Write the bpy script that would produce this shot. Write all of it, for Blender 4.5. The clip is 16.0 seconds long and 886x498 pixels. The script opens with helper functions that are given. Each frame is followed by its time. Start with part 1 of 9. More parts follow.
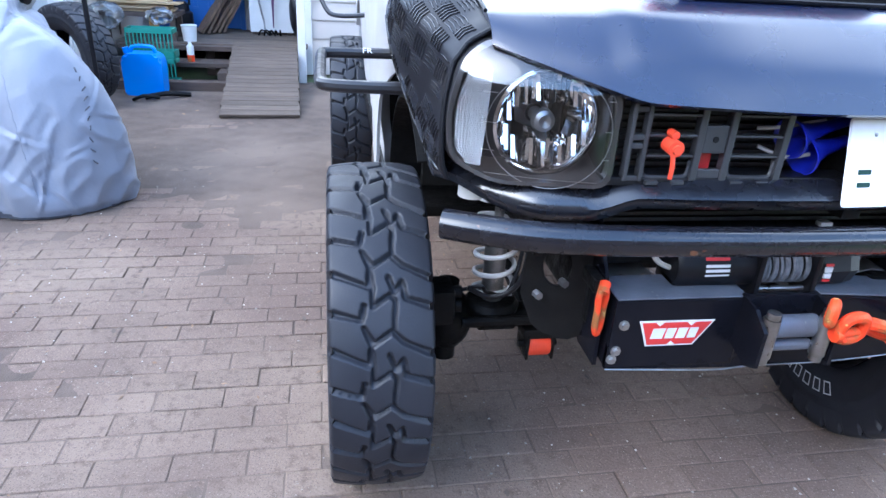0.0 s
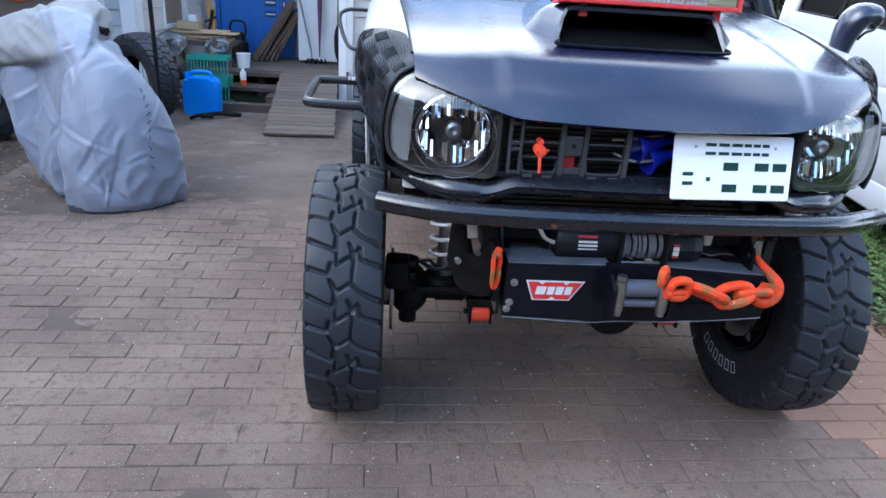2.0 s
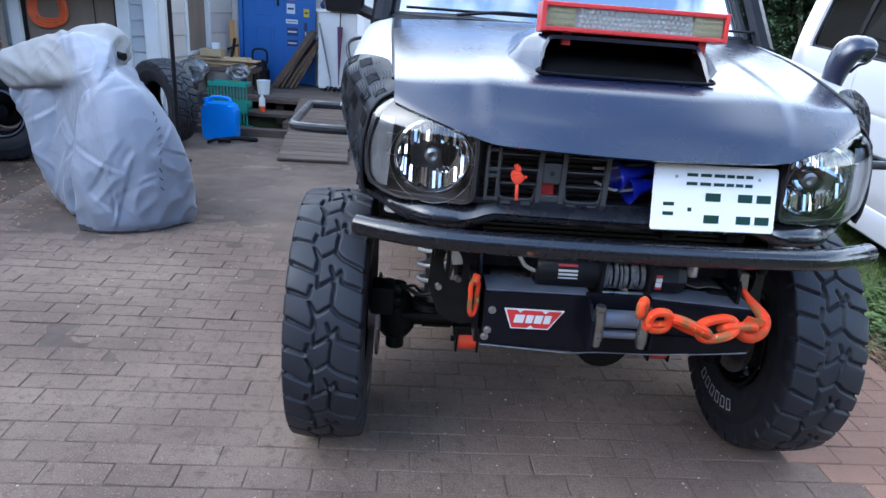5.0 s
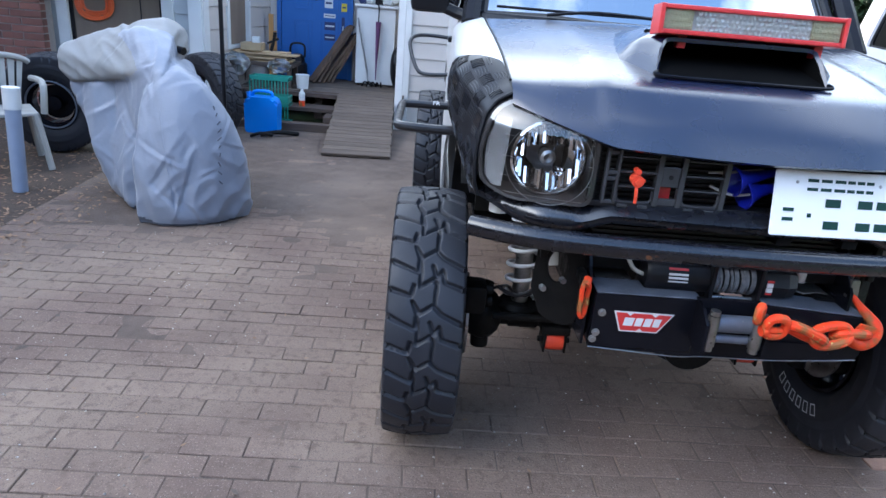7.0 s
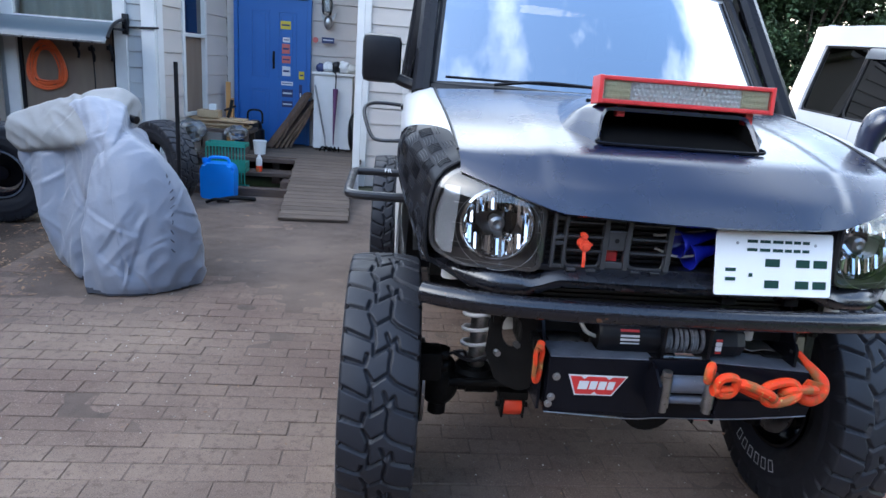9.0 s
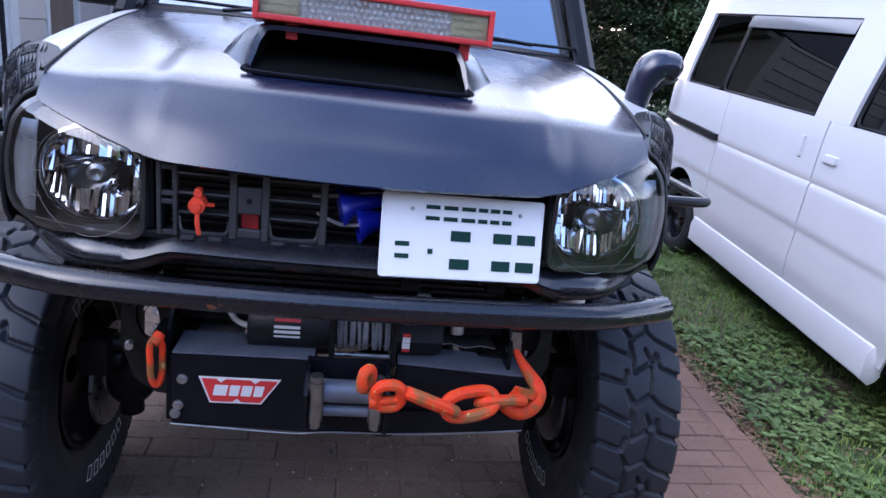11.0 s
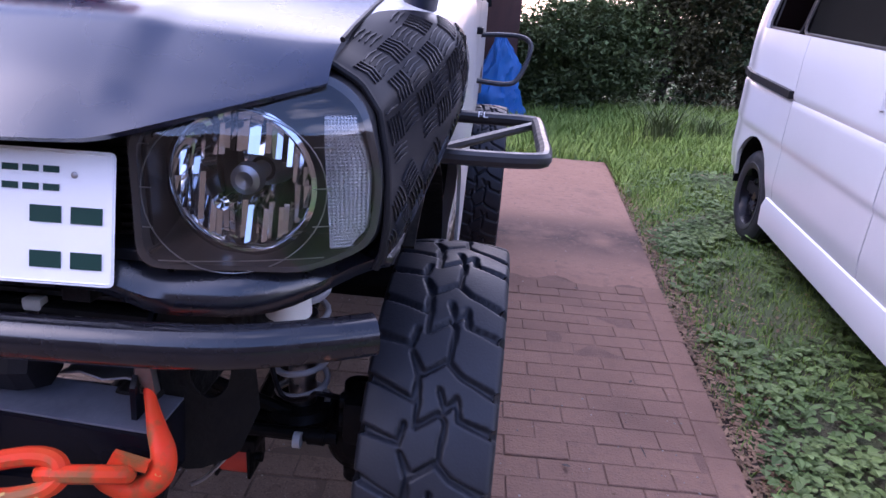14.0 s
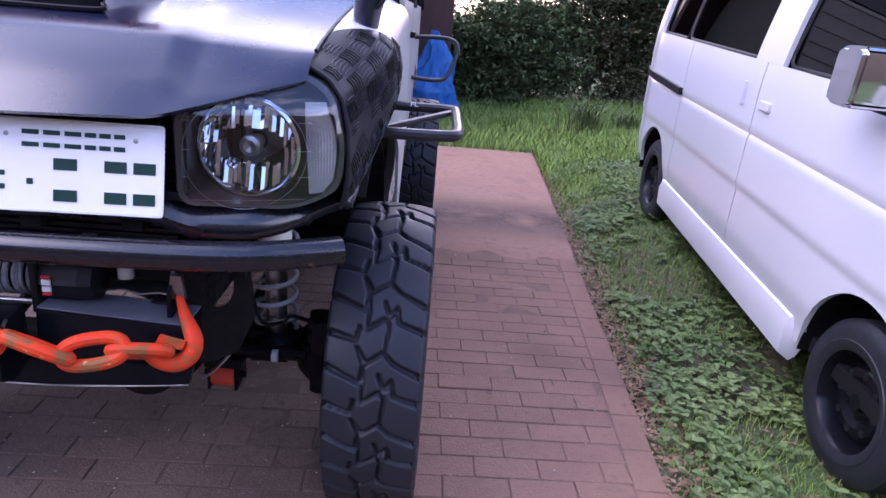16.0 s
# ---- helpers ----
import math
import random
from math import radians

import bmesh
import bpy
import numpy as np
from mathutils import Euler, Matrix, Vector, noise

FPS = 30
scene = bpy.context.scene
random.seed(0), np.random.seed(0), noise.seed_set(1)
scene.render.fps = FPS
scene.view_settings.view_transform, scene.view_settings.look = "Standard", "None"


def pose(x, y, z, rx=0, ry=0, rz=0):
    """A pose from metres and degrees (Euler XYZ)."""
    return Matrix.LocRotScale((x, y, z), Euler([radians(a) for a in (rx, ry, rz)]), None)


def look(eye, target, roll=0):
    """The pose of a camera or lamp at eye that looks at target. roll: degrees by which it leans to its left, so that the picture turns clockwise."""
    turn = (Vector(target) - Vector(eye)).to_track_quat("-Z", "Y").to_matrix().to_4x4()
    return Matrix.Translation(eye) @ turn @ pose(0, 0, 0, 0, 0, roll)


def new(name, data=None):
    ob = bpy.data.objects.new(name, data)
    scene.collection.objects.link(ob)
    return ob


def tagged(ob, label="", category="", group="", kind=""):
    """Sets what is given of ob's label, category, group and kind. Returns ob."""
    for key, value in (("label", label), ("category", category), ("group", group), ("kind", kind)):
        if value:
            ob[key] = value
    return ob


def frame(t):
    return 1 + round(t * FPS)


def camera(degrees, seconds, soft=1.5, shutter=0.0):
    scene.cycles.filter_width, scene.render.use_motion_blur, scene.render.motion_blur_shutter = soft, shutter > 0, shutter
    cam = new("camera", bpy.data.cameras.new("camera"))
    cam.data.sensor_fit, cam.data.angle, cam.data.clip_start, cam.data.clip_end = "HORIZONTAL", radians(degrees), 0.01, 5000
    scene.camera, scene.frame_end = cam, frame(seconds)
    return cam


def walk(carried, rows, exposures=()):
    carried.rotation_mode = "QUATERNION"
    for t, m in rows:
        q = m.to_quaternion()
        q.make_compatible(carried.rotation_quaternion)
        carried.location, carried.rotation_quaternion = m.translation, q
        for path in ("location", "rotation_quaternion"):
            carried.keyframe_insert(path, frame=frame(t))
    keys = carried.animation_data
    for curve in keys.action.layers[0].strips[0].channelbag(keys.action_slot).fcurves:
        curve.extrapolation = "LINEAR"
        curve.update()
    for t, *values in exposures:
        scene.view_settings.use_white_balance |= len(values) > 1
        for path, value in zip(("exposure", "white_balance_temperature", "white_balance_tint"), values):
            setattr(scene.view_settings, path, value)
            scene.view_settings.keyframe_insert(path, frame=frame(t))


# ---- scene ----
cam = camera(68.5, 16.0)
PATH = [
    (0, (-0.884, -1.173, 1.377), (-0.562, 0.611, 0.532), 3.5),
    (0.5, (-0.76, -1.351, 1.403), (-0.553, 0.432, 0.523), 1.9),
    (1, (-0.721, -1.474, 1.427), (-0.539, 0.373, 0.683), 2.8),
    (1.5, (-0.714, -1.614, 1.442), (-0.513, 0.216, 0.661), 5.6),
    (2, (-0.673, -1.701, 1.465), (-0.495, 0.133, 0.689), 3.9),
    (2.5, (-0.606, -1.708, 1.47), (-0.476, 0.162, 0.771), 5.6),
    (3, (-0.584, -1.698, 1.465), (-0.468, 0.18, 0.788), 4.2),
    (3.2, (-0.584, -1.702, 1.468), (-0.407, 0.165, 0.773), 4.3),
    (5.3, (-0.553, -1.698, 1.457), (-0.459, 0.173, 0.756), 4.7),
    (5.5, (-0.574, -1.693, 1.454), (-0.468, 0.172, 0.742), 5.7),
    (6, (-0.675, -1.686, 1.454), (-0.596, 0.18, 0.737), 7.5),
    (6.5, (-0.775, -1.688, 1.461), (-0.671, 0.168, 0.724), 6.1),
    (7, (-0.815, -1.695, 1.459), (-0.749, 0.171, 0.741), 4.9),
    (7.5, (-0.822, -1.671, 1.46), (-0.761, 0.198, 0.752), 4.6),
    (8, (-0.815, -1.66, 1.486), (-0.706, 0.275, 0.993), 2.7),
    (8.5, (-0.81, -1.669, 1.49), (-0.704, 0.259, 0.97), 2.5),
    (9, (-0.788, -1.686, 1.478), (-0.618, 0.233, 0.943), 4.5),
    (9.5, (-0.675, -1.662, 1.465), (-0.19, 0.202, 0.924), 6.3),
    (9.7, (-0.59, -1.655, 1.474), (-0.076, 0.2, 0.933), 6.0),
    (12, (0.307, -1.072, 1.364), (0.355, 0.823, 0.726), 4.7),
    (12.5, (0.419, -0.983, 1.362), (0.41, 0.924, 0.76), 2.3),
    (13, (0.559, -0.859, 1.351), (0.719, 1.058, 0.802), 6.2),
    (13.5, (0.698, -0.794, 1.326), (0.868, 1.088, 0.672), 2.8),
    (14, (0.819, -0.848, 1.315), (0.707, 1.032, 0.641), 4.1),
    (14.5, (0.864, -0.916, 1.313), (0.65, 0.953, 0.632), 4.0),
    (15, (0.873, -0.987, 1.32), (0.769, 0.897, 0.657), 4.9),
    (15.5, (0.84, -1.158, 1.336), (0.785, 0.734, 0.689), 3.2),
    (16, (0.843, -1.281, 1.36), (0.916, 0.601, 0.687), 5.0),
]
EXPOSURES = [(0.0, 3.07, 5620, 5), (1.0, 2.64, 5770, 4), (2.5, 2.32, 5780, 4), (6.5, 2.32, 5820, 4), (9.5, 2.08, 5960, 4), (12.0, 1.82, 5510, 27), (12.5, 1.82, 5560, 28), (13.5, 1.65, 5960, 30), (14.0, 1.98, 5830, 36), (16.0, 2.06, 5870, 36)]
walk(cam, [(t, look(eye, target, roll)) for t, eye, target, roll in PATH], EXPOSURES)

# ---- world and light ----
world = bpy.data.worlds.new("sky")
scene.world = world
world.use_nodes = True
wn, wl = world.node_tree.nodes, world.node_tree.links
wn.clear()
sky = wn.new("ShaderNodeTexSky")
sky.sky_type, sky.sun_disc = "NISHITA", False
sky.sun_elevation, sky.sun_rotation = radians(40), radians(242)
sky.air_density, sky.dust_density, sky.ozone_density = 1.0, 1.35, 3.0
# broken cloud, thicker towards the horizon
wco = wn.new("ShaderNodeTexCoord")
wmap = wn.new("ShaderNodeMapping")
wmap.inputs["Scale"].default_value = (1.0, 1.0, 2.2)
wnoise = wn.new("ShaderNodeTexNoise")
wnoise.inputs["Scale"].default_value, wnoise.inputs["Detail"].default_value = 2.3, 7.0
wnoise.inputs["Roughness"].default_value = 0.55
wramp = wn.new("ShaderNodeValToRGB")
wramp.color_ramp.elements[0].position, wramp.color_ramp.elements[1].position = 0.42, 0.80
wmix = wn.new("ShaderNodeMix")
wmix.data_type = "RGBA"
wbg = wn.new("ShaderNodeBackground")
wbg.inputs["Strength"].default_value = 0.15
wout = wn.new("ShaderNodeOutputWorld")
wl.new(wco.outputs["Generated"], wmap.inputs["Vector"])
wl.new(wmap.outputs["Vector"], wnoise.inputs["Vector"])
# the cloud bank lies on the far side of the house and thins out overhead
wdot = wn.new("ShaderNodeVectorMath")
wdot.operation = "DOT_PRODUCT"
wdot.inputs[1].default_value = (0.05, 0.18, -0.19)
wlow = wn.new("ShaderNodeMath")
wlow.inputs[1].default_value = 0.125
wsum = wn.new("ShaderNodeMath")
wl.new(wco.outputs["Generated"], wdot.inputs[0])
wl.new(wdot.outputs["Value"], wlow.inputs[0])
wl.new(wlow.outputs[0], wsum.inputs[0])
wl.new(wnoise.outputs["Fac"], wsum.inputs[1])
wl.new(wsum.outputs[0], wramp.inputs["Fac"])
wl.new(wramp.outputs["Color"], wmix.inputs["Factor"])
wglow = wn.new("ShaderNodeVectorMath")
wglow.operation = "DOT_PRODUCT"
wglow.inputs[1].default_value = (0.0, 0.9, -2.2)
wclamp = wn.new("ShaderNodeClamp")
wtint = wn.new("ShaderNodeMix")
wtint.data_type = "RGBA"
wtint.inputs["A"].default_value, wtint.inputs["B"].default_value = (9.8, 10.0, 10.7, 1), (15.5, 10.2, 6.6, 1)
wl.new(wco.outputs["Generated"], wglow.inputs[0])
wl.new(wglow.outputs["Value"], wclamp.inputs["Value"])
wl.new(wclamp.outputs["Result"], wtint.inputs["Factor"])
wl.new(wtint.outputs["Result"], wmix.inputs["B"])
wl.new(sky.outputs["Color"], wmix.inputs["A"])
wl.new(wmix.outputs["Result"], wbg.inputs["Color"])
wl.new(wbg.outputs["Background"], wout.inputs["Surface"])

sun = new("sun", bpy.data.lights.new("sun", "SUN"))
sun.data.energy, sun.data.angle, sun.data.color = 0.22, radians(50), (1.0, 0.97, 0.94)
sun.matrix_world = look((-6, -3.2, 5), (0, 0, 0))


# ---- materials ----
def material(name, colour, rough=0.6, metal=0.0, spec=0.5, second=None, scale=8.0, mix=0.5, bump=0.0,
             bump_scale=60.0, coat=0.0, coat_rough=0.1, rough_var=0.0, random=0.0, fine=0.0, stretch=(1, 1, 1),
             third=None, third_scale=2.0, third_range=(0.5, 0.65), emission=None, transmission=0.0, coords="Object", sheen=0.0, island=0.0, speck=(), wrinkle=(), stain=None):
    m = bpy.data.materials.new(name)
    m.use_nodes = True
    n, l = m.node_tree.nodes, m.node_tree.links
    p = n["Principled BSDF"]
    p.inputs["Base Color"].default_value = (*colour, 1)
    p.inputs["Roughness"].default_value, p.inputs["Metallic"].default_value = rough, metal
    p.inputs["Specular IOR Level"].default_value = spec
    p.inputs["Coat Weight"].default_value, p.inputs["Coat Roughness"].default_value = coat, coat_rough
    p.inputs["Transmission Weight"].default_value = transmission
    if sheen:
        p.inputs["Sheen Weight"].default_value = sheen
    if emission:
        p.inputs["Emission Color"].default_value, p.inputs["Emission Strength"].default_value = (*emission[0], 1), emission[1]
    co = n.new("ShaderNodeTexCoord")
    mp = n.new("ShaderNodeMapping")
    mp.inputs["Scale"].default_value = stretch
    l.new(n.new("ShaderNodeNewGeometry").outputs["Position"] if coords == "World" else co.outputs[coords], mp.inputs["Vector"])
    vec = mp.outputs["Vector"]
    out = None

    def noise_fac(s, lo, hi, detail=6.0):
        t = n.new("ShaderNodeTexNoise")
        t.inputs["Scale"].default_value, t.inputs["Detail"].default_value = s, detail
        l.new(vec, t.inputs["Vector"])
        r = n.new("ShaderNodeMapRange")
        r.inputs["From Min"].default_value, r.inputs["From Max"].default_value = lo, hi
        l.new(t.outputs["Fac"], r.inputs["Value"])
        return r.outputs["Result"]

    def blend(fac, a, b):
        x = n.new("ShaderNodeMix")
        x.data_type = "RGBA"
        if isinstance(fac, float):
            x.inputs["Factor"].default_value = fac
        else:
            l.new(fac, x.inputs["Factor"])
        for sock, val in (("A", a), ("B", b)):
            if isinstance(val, tuple):
                x.inputs[sock].default_value = (*val, 1)
            else:
                l.new(val, x.inputs[sock])
        return x.outputs["Result"]

    col = colour
    if second:
        f = noise_fac(scale, 0.5 - mix * 0.5, 0.5 + mix * 0.5)
        col = blend(f, colour, second)
    if third:
        f = noise_fac(third_scale, *third_range)
        col = blend(f, col, third)
    if stain:
        # (colour, y, half width): a ragged dark stain across the way
        sep, away, inv, wob, sm = n.new("ShaderNodeSeparateXYZ"), n.new("ShaderNodeMath"), n.new("ShaderNodeMapRange"), n.new("ShaderNodeMath"), n.new("ShaderNodeMath")
        l.new(vec, sep.inputs["Vector"])
        away.operation, away.inputs[1].default_value = "SUBTRACT", stain[1]
        l.new(sep.outputs["Y"], away.inputs[0])
        wob.operation = "ABSOLUTE"
        l.new(away.outputs[0], wob.inputs[0])
        inv.inputs["From Min"].default_value, inv.inputs["From Max"].default_value = stain[2], 0.0
        l.new(wob.outputs[0], inv.inputs["Value"])
        sm.operation = "MULTIPLY"
        l.new(inv.outputs["Result"], sm.inputs[0])
        l.new(noise_fac(2.6, 0.22, 0.50), sm.inputs[1])
        col = blend(sm.outputs[0], col, stain[0])
    for tone, s, least, soft in speck:
        col = blend(noise_fac(s, least, least + soft, 3.0), col, tone)
    if random or island or fine:
        h = n.new("ShaderNodeHueSaturation")
        if isinstance(col, tuple):
            h.inputs["Color"].default_value = (*col, 1)
        else:
            l.new(col, h.inputs["Color"])
        src = None
        if random or island:
            src = n.new("ShaderNodeObjectInfo").outputs["Random"] if random else n.new("ShaderNodeNewGeometry").outputs["Random Per Island"]
            amt = random or island
        else:
            src, amt = noise_fac(fine * 40, 0.3, 0.7), 0.35
        r = n.new("ShaderNodeMapRange")
        r.inputs["To Min"].default_value, r.inputs["To Max"].default_value = 1 - amt, 1 + amt
        l.new(src, r.inputs["Value"])
        l.new(r.outputs["Result"], h.inputs["Value"])
        col = h.outputs["Color"]
    if not isinstance(col, tuple):
        l.new(col, p.inputs["Base Color"])
    if rough_var:
        f = noise_fac(scale * 1.7, 0.35, 0.65)
        r = n.new("ShaderNodeMapRange")
        r.inputs["To Min"].default_value, r.inputs["To Max"].default_value = max(0.02, rough - rough_var), min(1, rough + rough_var)
        l.new(f, r.inputs["Value"])
        l.new(r.outputs["Result"], p.inputs["Roughness"])
    if bump:
        t = n.new("ShaderNodeTexNoise")
        t.inputs["Scale"].default_value, t.inputs["Detail"].default_value = bump_scale, 5.0
        l.new(vec, t.inputs["Vector"])
        b = n.new("ShaderNodeBump")
        b.inputs["Strength"].default_value, b.inputs["Distance"].default_value = bump, 0.01
        l.new(t.outputs["Fac"], b.inputs["Height"])
        l.new(b.outputs["Normal"], p.inputs["Normal"])
        for w_scale, w_depth in wrinkle:
            t = n.new("ShaderNodeTexNoise")
            t.noise_type = "RIDGED_MULTIFRACTAL"
            t.inputs["Scale"].default_value, t.inputs["Detail"].default_value, t.inputs["Distortion"].default_value = w_scale, 1.5, 0.6
            l.new(vec, t.inputs["Vector"])
            c = n.new("ShaderNodeBump")
            c.inputs["Strength"].default_value, c.inputs["Distance"].default_value = 1.0, w_depth
            l.new(t.outputs["Fac"], c.inputs["Height"])
            l.new(b.outputs["Normal"], c.inputs["Normal"])
            l.new(c.outputs["Normal"], p.inputs["Normal"])
            b = c
    return m


M = {}
DUST, SPECK = (0.205, 0.152, 0.116), (((0.105, 0.075, 0.058), 26, 0.52, 0.25), ((0.095, 0.068, 0.054), 230, 0.56, 0.12), ((0.215, 0.160, 0.125), 150, 0.58, 0.12), ((0.27, 0.235, 0.20), 110, 0.69, 0.03))
M["brick"] = material("brick_paver", (0.150, 0.104, 0.082), 0.92, spec=0.25, second=(0.118, 0.082, 0.066), scale=5, mix=0.55, bump=0.5, bump_scale=110, random=0.07, third=DUST, third_scale=1.1, third_range=(0.40, 0.66), coords="World", speck=SPECK)
# redder and paler than brick: the warm light on the strip is coloured in
M["brick_red_lit"] = material("red_brick_paver_lit", (0.290, 0.168, 0.117), 0.92, spec=0.25, second=(0.232, 0.135, 0.094), scale=4, mix=0.6, bump=0.5, bump_scale=110, island=0.05, third=(0.165, 0.098, 0.072), third_scale=1.3, third_range=(0.50, 0.78), stain=((0.085, 0.060, 0.050), 3.28, 0.60), coords="World", speck=(((0.22, 0.130, 0.094), 30, 0.52, 0.25), ((0.19, 0.115, 0.084), 230, 0.58, 0.12), ((0.38, 0.30, 0.26), 110, 0.71, 0.03)))
M["brick_far"] = material("brick_paver_far", (0.150, 0.104, 0.082), 0.92, spec=0.25, second=(0.118, 0.082, 0.066), scale=5, mix=0.55, bump=0.5, bump_scale=110, island=0.07, third=DUST, third_scale=1.1, third_range=(0.40, 0.66), coords="World", speck=SPECK)
M["sand"] = material("joint_sand", (0.105, 0.075, 0.058), 0.95, second=(0.050, 0.036, 0.028), scale=9, third=(0.150, 0.110, 0.084), third_scale=1.1, third_range=(0.40, 0.66), bump=0.6, bump_scale=200, coords="World")
M["sand_red_lit"] = material("reddish_joint_sand_lit", (0.235, 0.132, 0.092), 0.95, second=(0.150, 0.086, 0.062), scale=9, bump=0.6, bump_scale=200, stain=((0.085, 0.060, 0.050), 3.28, 0.60), coords="World")
M["slab"] = material("worn_red_cement", (0.355, 0.206, 0.143), 0.92, spec=0.25, second=(0.285, 0.161, 0.112), scale=3, mix=0.6, bump=0.3, bump_scale=120, third=(0.16, 0.098, 0.075), third_scale=1.6, third_range=(0.58, 0.76), stain=((0.085, 0.060, 0.050), 3.28, 0.60), coords="World", speck=(((0.23, 0.135, 0.10), 20, 0.52, 0.25), ((0.21, 0.125, 0.092), 180, 0.58, 0.12), ((0.38, 0.30, 0.26), 70, 0.70, 0.03)))
M["soil"] = material("soil_and_dead_leaves", (0.075, 0.049, 0.033), 0.95, second=(0.038, 0.026, 0.019), scale=14, bump=0.8, bump_scale=60, third=(0.095, 0.085, 0.050), third_scale=1.5, third_range=(0.56, 0.76))
M["lawn"] = material("lawn_soil", (0.055, 0.075, 0.026), 0.95, second=(0.105, 0.078, 0.050), scale=6, bump=0.8, bump_scale=80, third=(0.06, 0.115, 0.03), third_scale=0.7, third_range=(0.42, 0.6))
M["grass"] = material("grass_blades", (0.120, 0.205, 0.034), 0.65, spec=0.3, second=(0.225, 0.310, 0.070), scale=3, island=0.3)
M["weed"] = material("broad_weed_leaves", (0.058, 0.110, 0.028), 0.6, spec=0.3, second=(0.165, 0.225, 0.070), scale=3, island=0.3)
M["grit"] = material("pale_grit", (0.42, 0.38, 0.34), 0.9, second=(0.2, 0.17, 0.14), scale=9, island=0.5)
M["dead_leaf"] = material("dead_leaves", (0.17, 0.092, 0.050), 0.8, second=(0.26, 0.165, 0.095), scale=5, island=0.35)
M["leaf_dark"] = material("dark_foliage", (0.022, 0.043, 0.021), 0.6, spec=0.3, second=(0.056, 0.086, 0.036), scale=1.5, island=0.6)
M["grille_grey"] = material("worn_grille_plastic", (0.026, 0.027, 0.031), 0.40, second=(0.040, 0.041, 0.046), scale=20)
M["bumper_black"] = material("satin_bumper_black", (0.006, 0.0065, 0.010), 0.28, spec=0.5, second=(0.010, 0.0105, 0.014), scale=15, coat=0.5, coat_rough=0.16, rough_var=0.05)
M["chair_plastic"] = material("aged_grey_chair_plastic", (0.34, 0.33, 0.305), 0.6, second=(0.25, 0.24, 0.22), scale=7, bump=0.1, bump_scale=80)
# green leaves with the sunset's brown tint put into their colour
M["leaf_olive"] = material("sunset_brown_foliage", (0.045, 0.045, 0.022), 0.65, spec=0.25, second=(0.085, 0.078, 0.036), scale=1.5, island=0.5)
M["leaf_light"] = material("light_foliage", (0.07, 0.105, 0.035), 0.7, spec=0.2, second=(0.12, 0.15, 0.06), scale=2, island=0.4)
M["bark"] = material("bark", (0.12, 0.09, 0.07), 0.9, second=(0.07, 0.055, 0.045), scale=12, bump=0.8, bump_scale=40, stretch=(1, 1, 0.3))
M["rubber"] = material("tyre_rubber", (0.013, 0.0145, 0.020), 0.50, spec=0.35, second=(0.020, 0.0215, 0.028), scale=7, mix=0.6, bump=0.08, bump_scale=220, rough_var=0.08)
M["satin_black"] = material("satin_black_paint", (0.003, 0.006, 0.024), 0.27, spec=0.5, second=(0.006, 0.008, 0.026), scale=4, coat=0.75, coat_rough=0.23, rough_var=0.03, bump=0.01, bump_scale=300)
M["gloss_black"] = material("gloss_black_paint", (0.004, 0.0045, 0.007), 0.22, spec=0.15, second=(0.007, 0.007, 0.010), scale=20, rough_var=0.05)
M["tube_black"] = material("worn_black_tube_paint", (0.005, 0.005, 0.008), 0.24, spec=0.25, second=(0.010, 0.010, 0.013), scale=25, coat=0.7, coat_rough=0.08, rough_var=0.08, bump=0.03, bump_scale=140, third=(0.16, 0.065, 0.03), third_scale=16, third_range=(0.67, 0.715))
M["guard_black"] = material("dull_black_tube_paint", (0.010, 0.010, 0.013), 0.36, spec=0.5, second=(0.020, 0.020, 0.023), scale=30, rough_var=0.08, third=(0.12, 0.115, 0.11), third_scale=40, third_range=(0.70, 0.73))
M["chassis"] = material("chassis_black", (0.004, 0.004, 0.0045), 0.5, spec=0.13, second=(0.009, 0.0085, 0.008), scale=20, rough_var=0.15, bump=0.2, bump_scale=90)
M["plastic_black"] = material("black_plastic", (0.005, 0.005, 0.007), 0.40, spec=0.25, second=(0.009, 0.009, 0.011), scale=30, bump=0.05, bump_scale=300)
M["checker_ridge"] = material("worn_tread_ridges", (0.014, 0.014, 0.017), 0.26, spec=0.6, second=(0.020, 0.020, 0.024), scale=30)
M["checker"] = material("black_checker_plate", (0.007, 0.007, 0.010), 0.36, spec=0.28, second=(0.010, 0.010, 0.013), scale=14, rough_var=0.06)
M["white_paint"] = material("white_car_paint", (0.56, 0.57, 0.60), 0.28, second=(0.52, 0.53, 0.56), scale=2, coat=0.6, coat_rough=0.06)
M["silver_dusty"] = material("dusty_white_paint", (0.52, 0.52, 0.53), 0.40, second=(0.42, 0.41, 0.40), scale=5, mix=0.7, coat=0.3, coat_rough=0.2)
M["white_plate"] = material("white_enamel", (0.80, 0.80, 0.81), 0.35, second=(0.76, 0.76, 0.77), scale=6)
M["green_ink"] = material("dark_green_enamel", (0.004, 0.035, 0.026), 0.55, spec=0.25)
M["chrome"] = material("chrome", (0.75, 0.75, 0.77), 0.07, 1.0)
M["reflector"] = material("lamp_reflector", (0.80, 0.80, 0.81), 0.06, 1.0)
M["steel"] = material("bare_steel", (0.36, 0.36, 0.37), 0.38, 1.0, second=(0.22, 0.21, 0.2), scale=30, rough_var=0.12)
M["dusty_flange"] = material("dusty_sheen_blue_grey_steel", (0.150, 0.165, 0.205), 0.38, 0.3, second=(0.095, 0.105, 0.135), scale=18, bump=0.1, bump_scale=90, third=(0.2, 0.2, 0.21), third_scale=60, third_range=(0.68, 0.72))
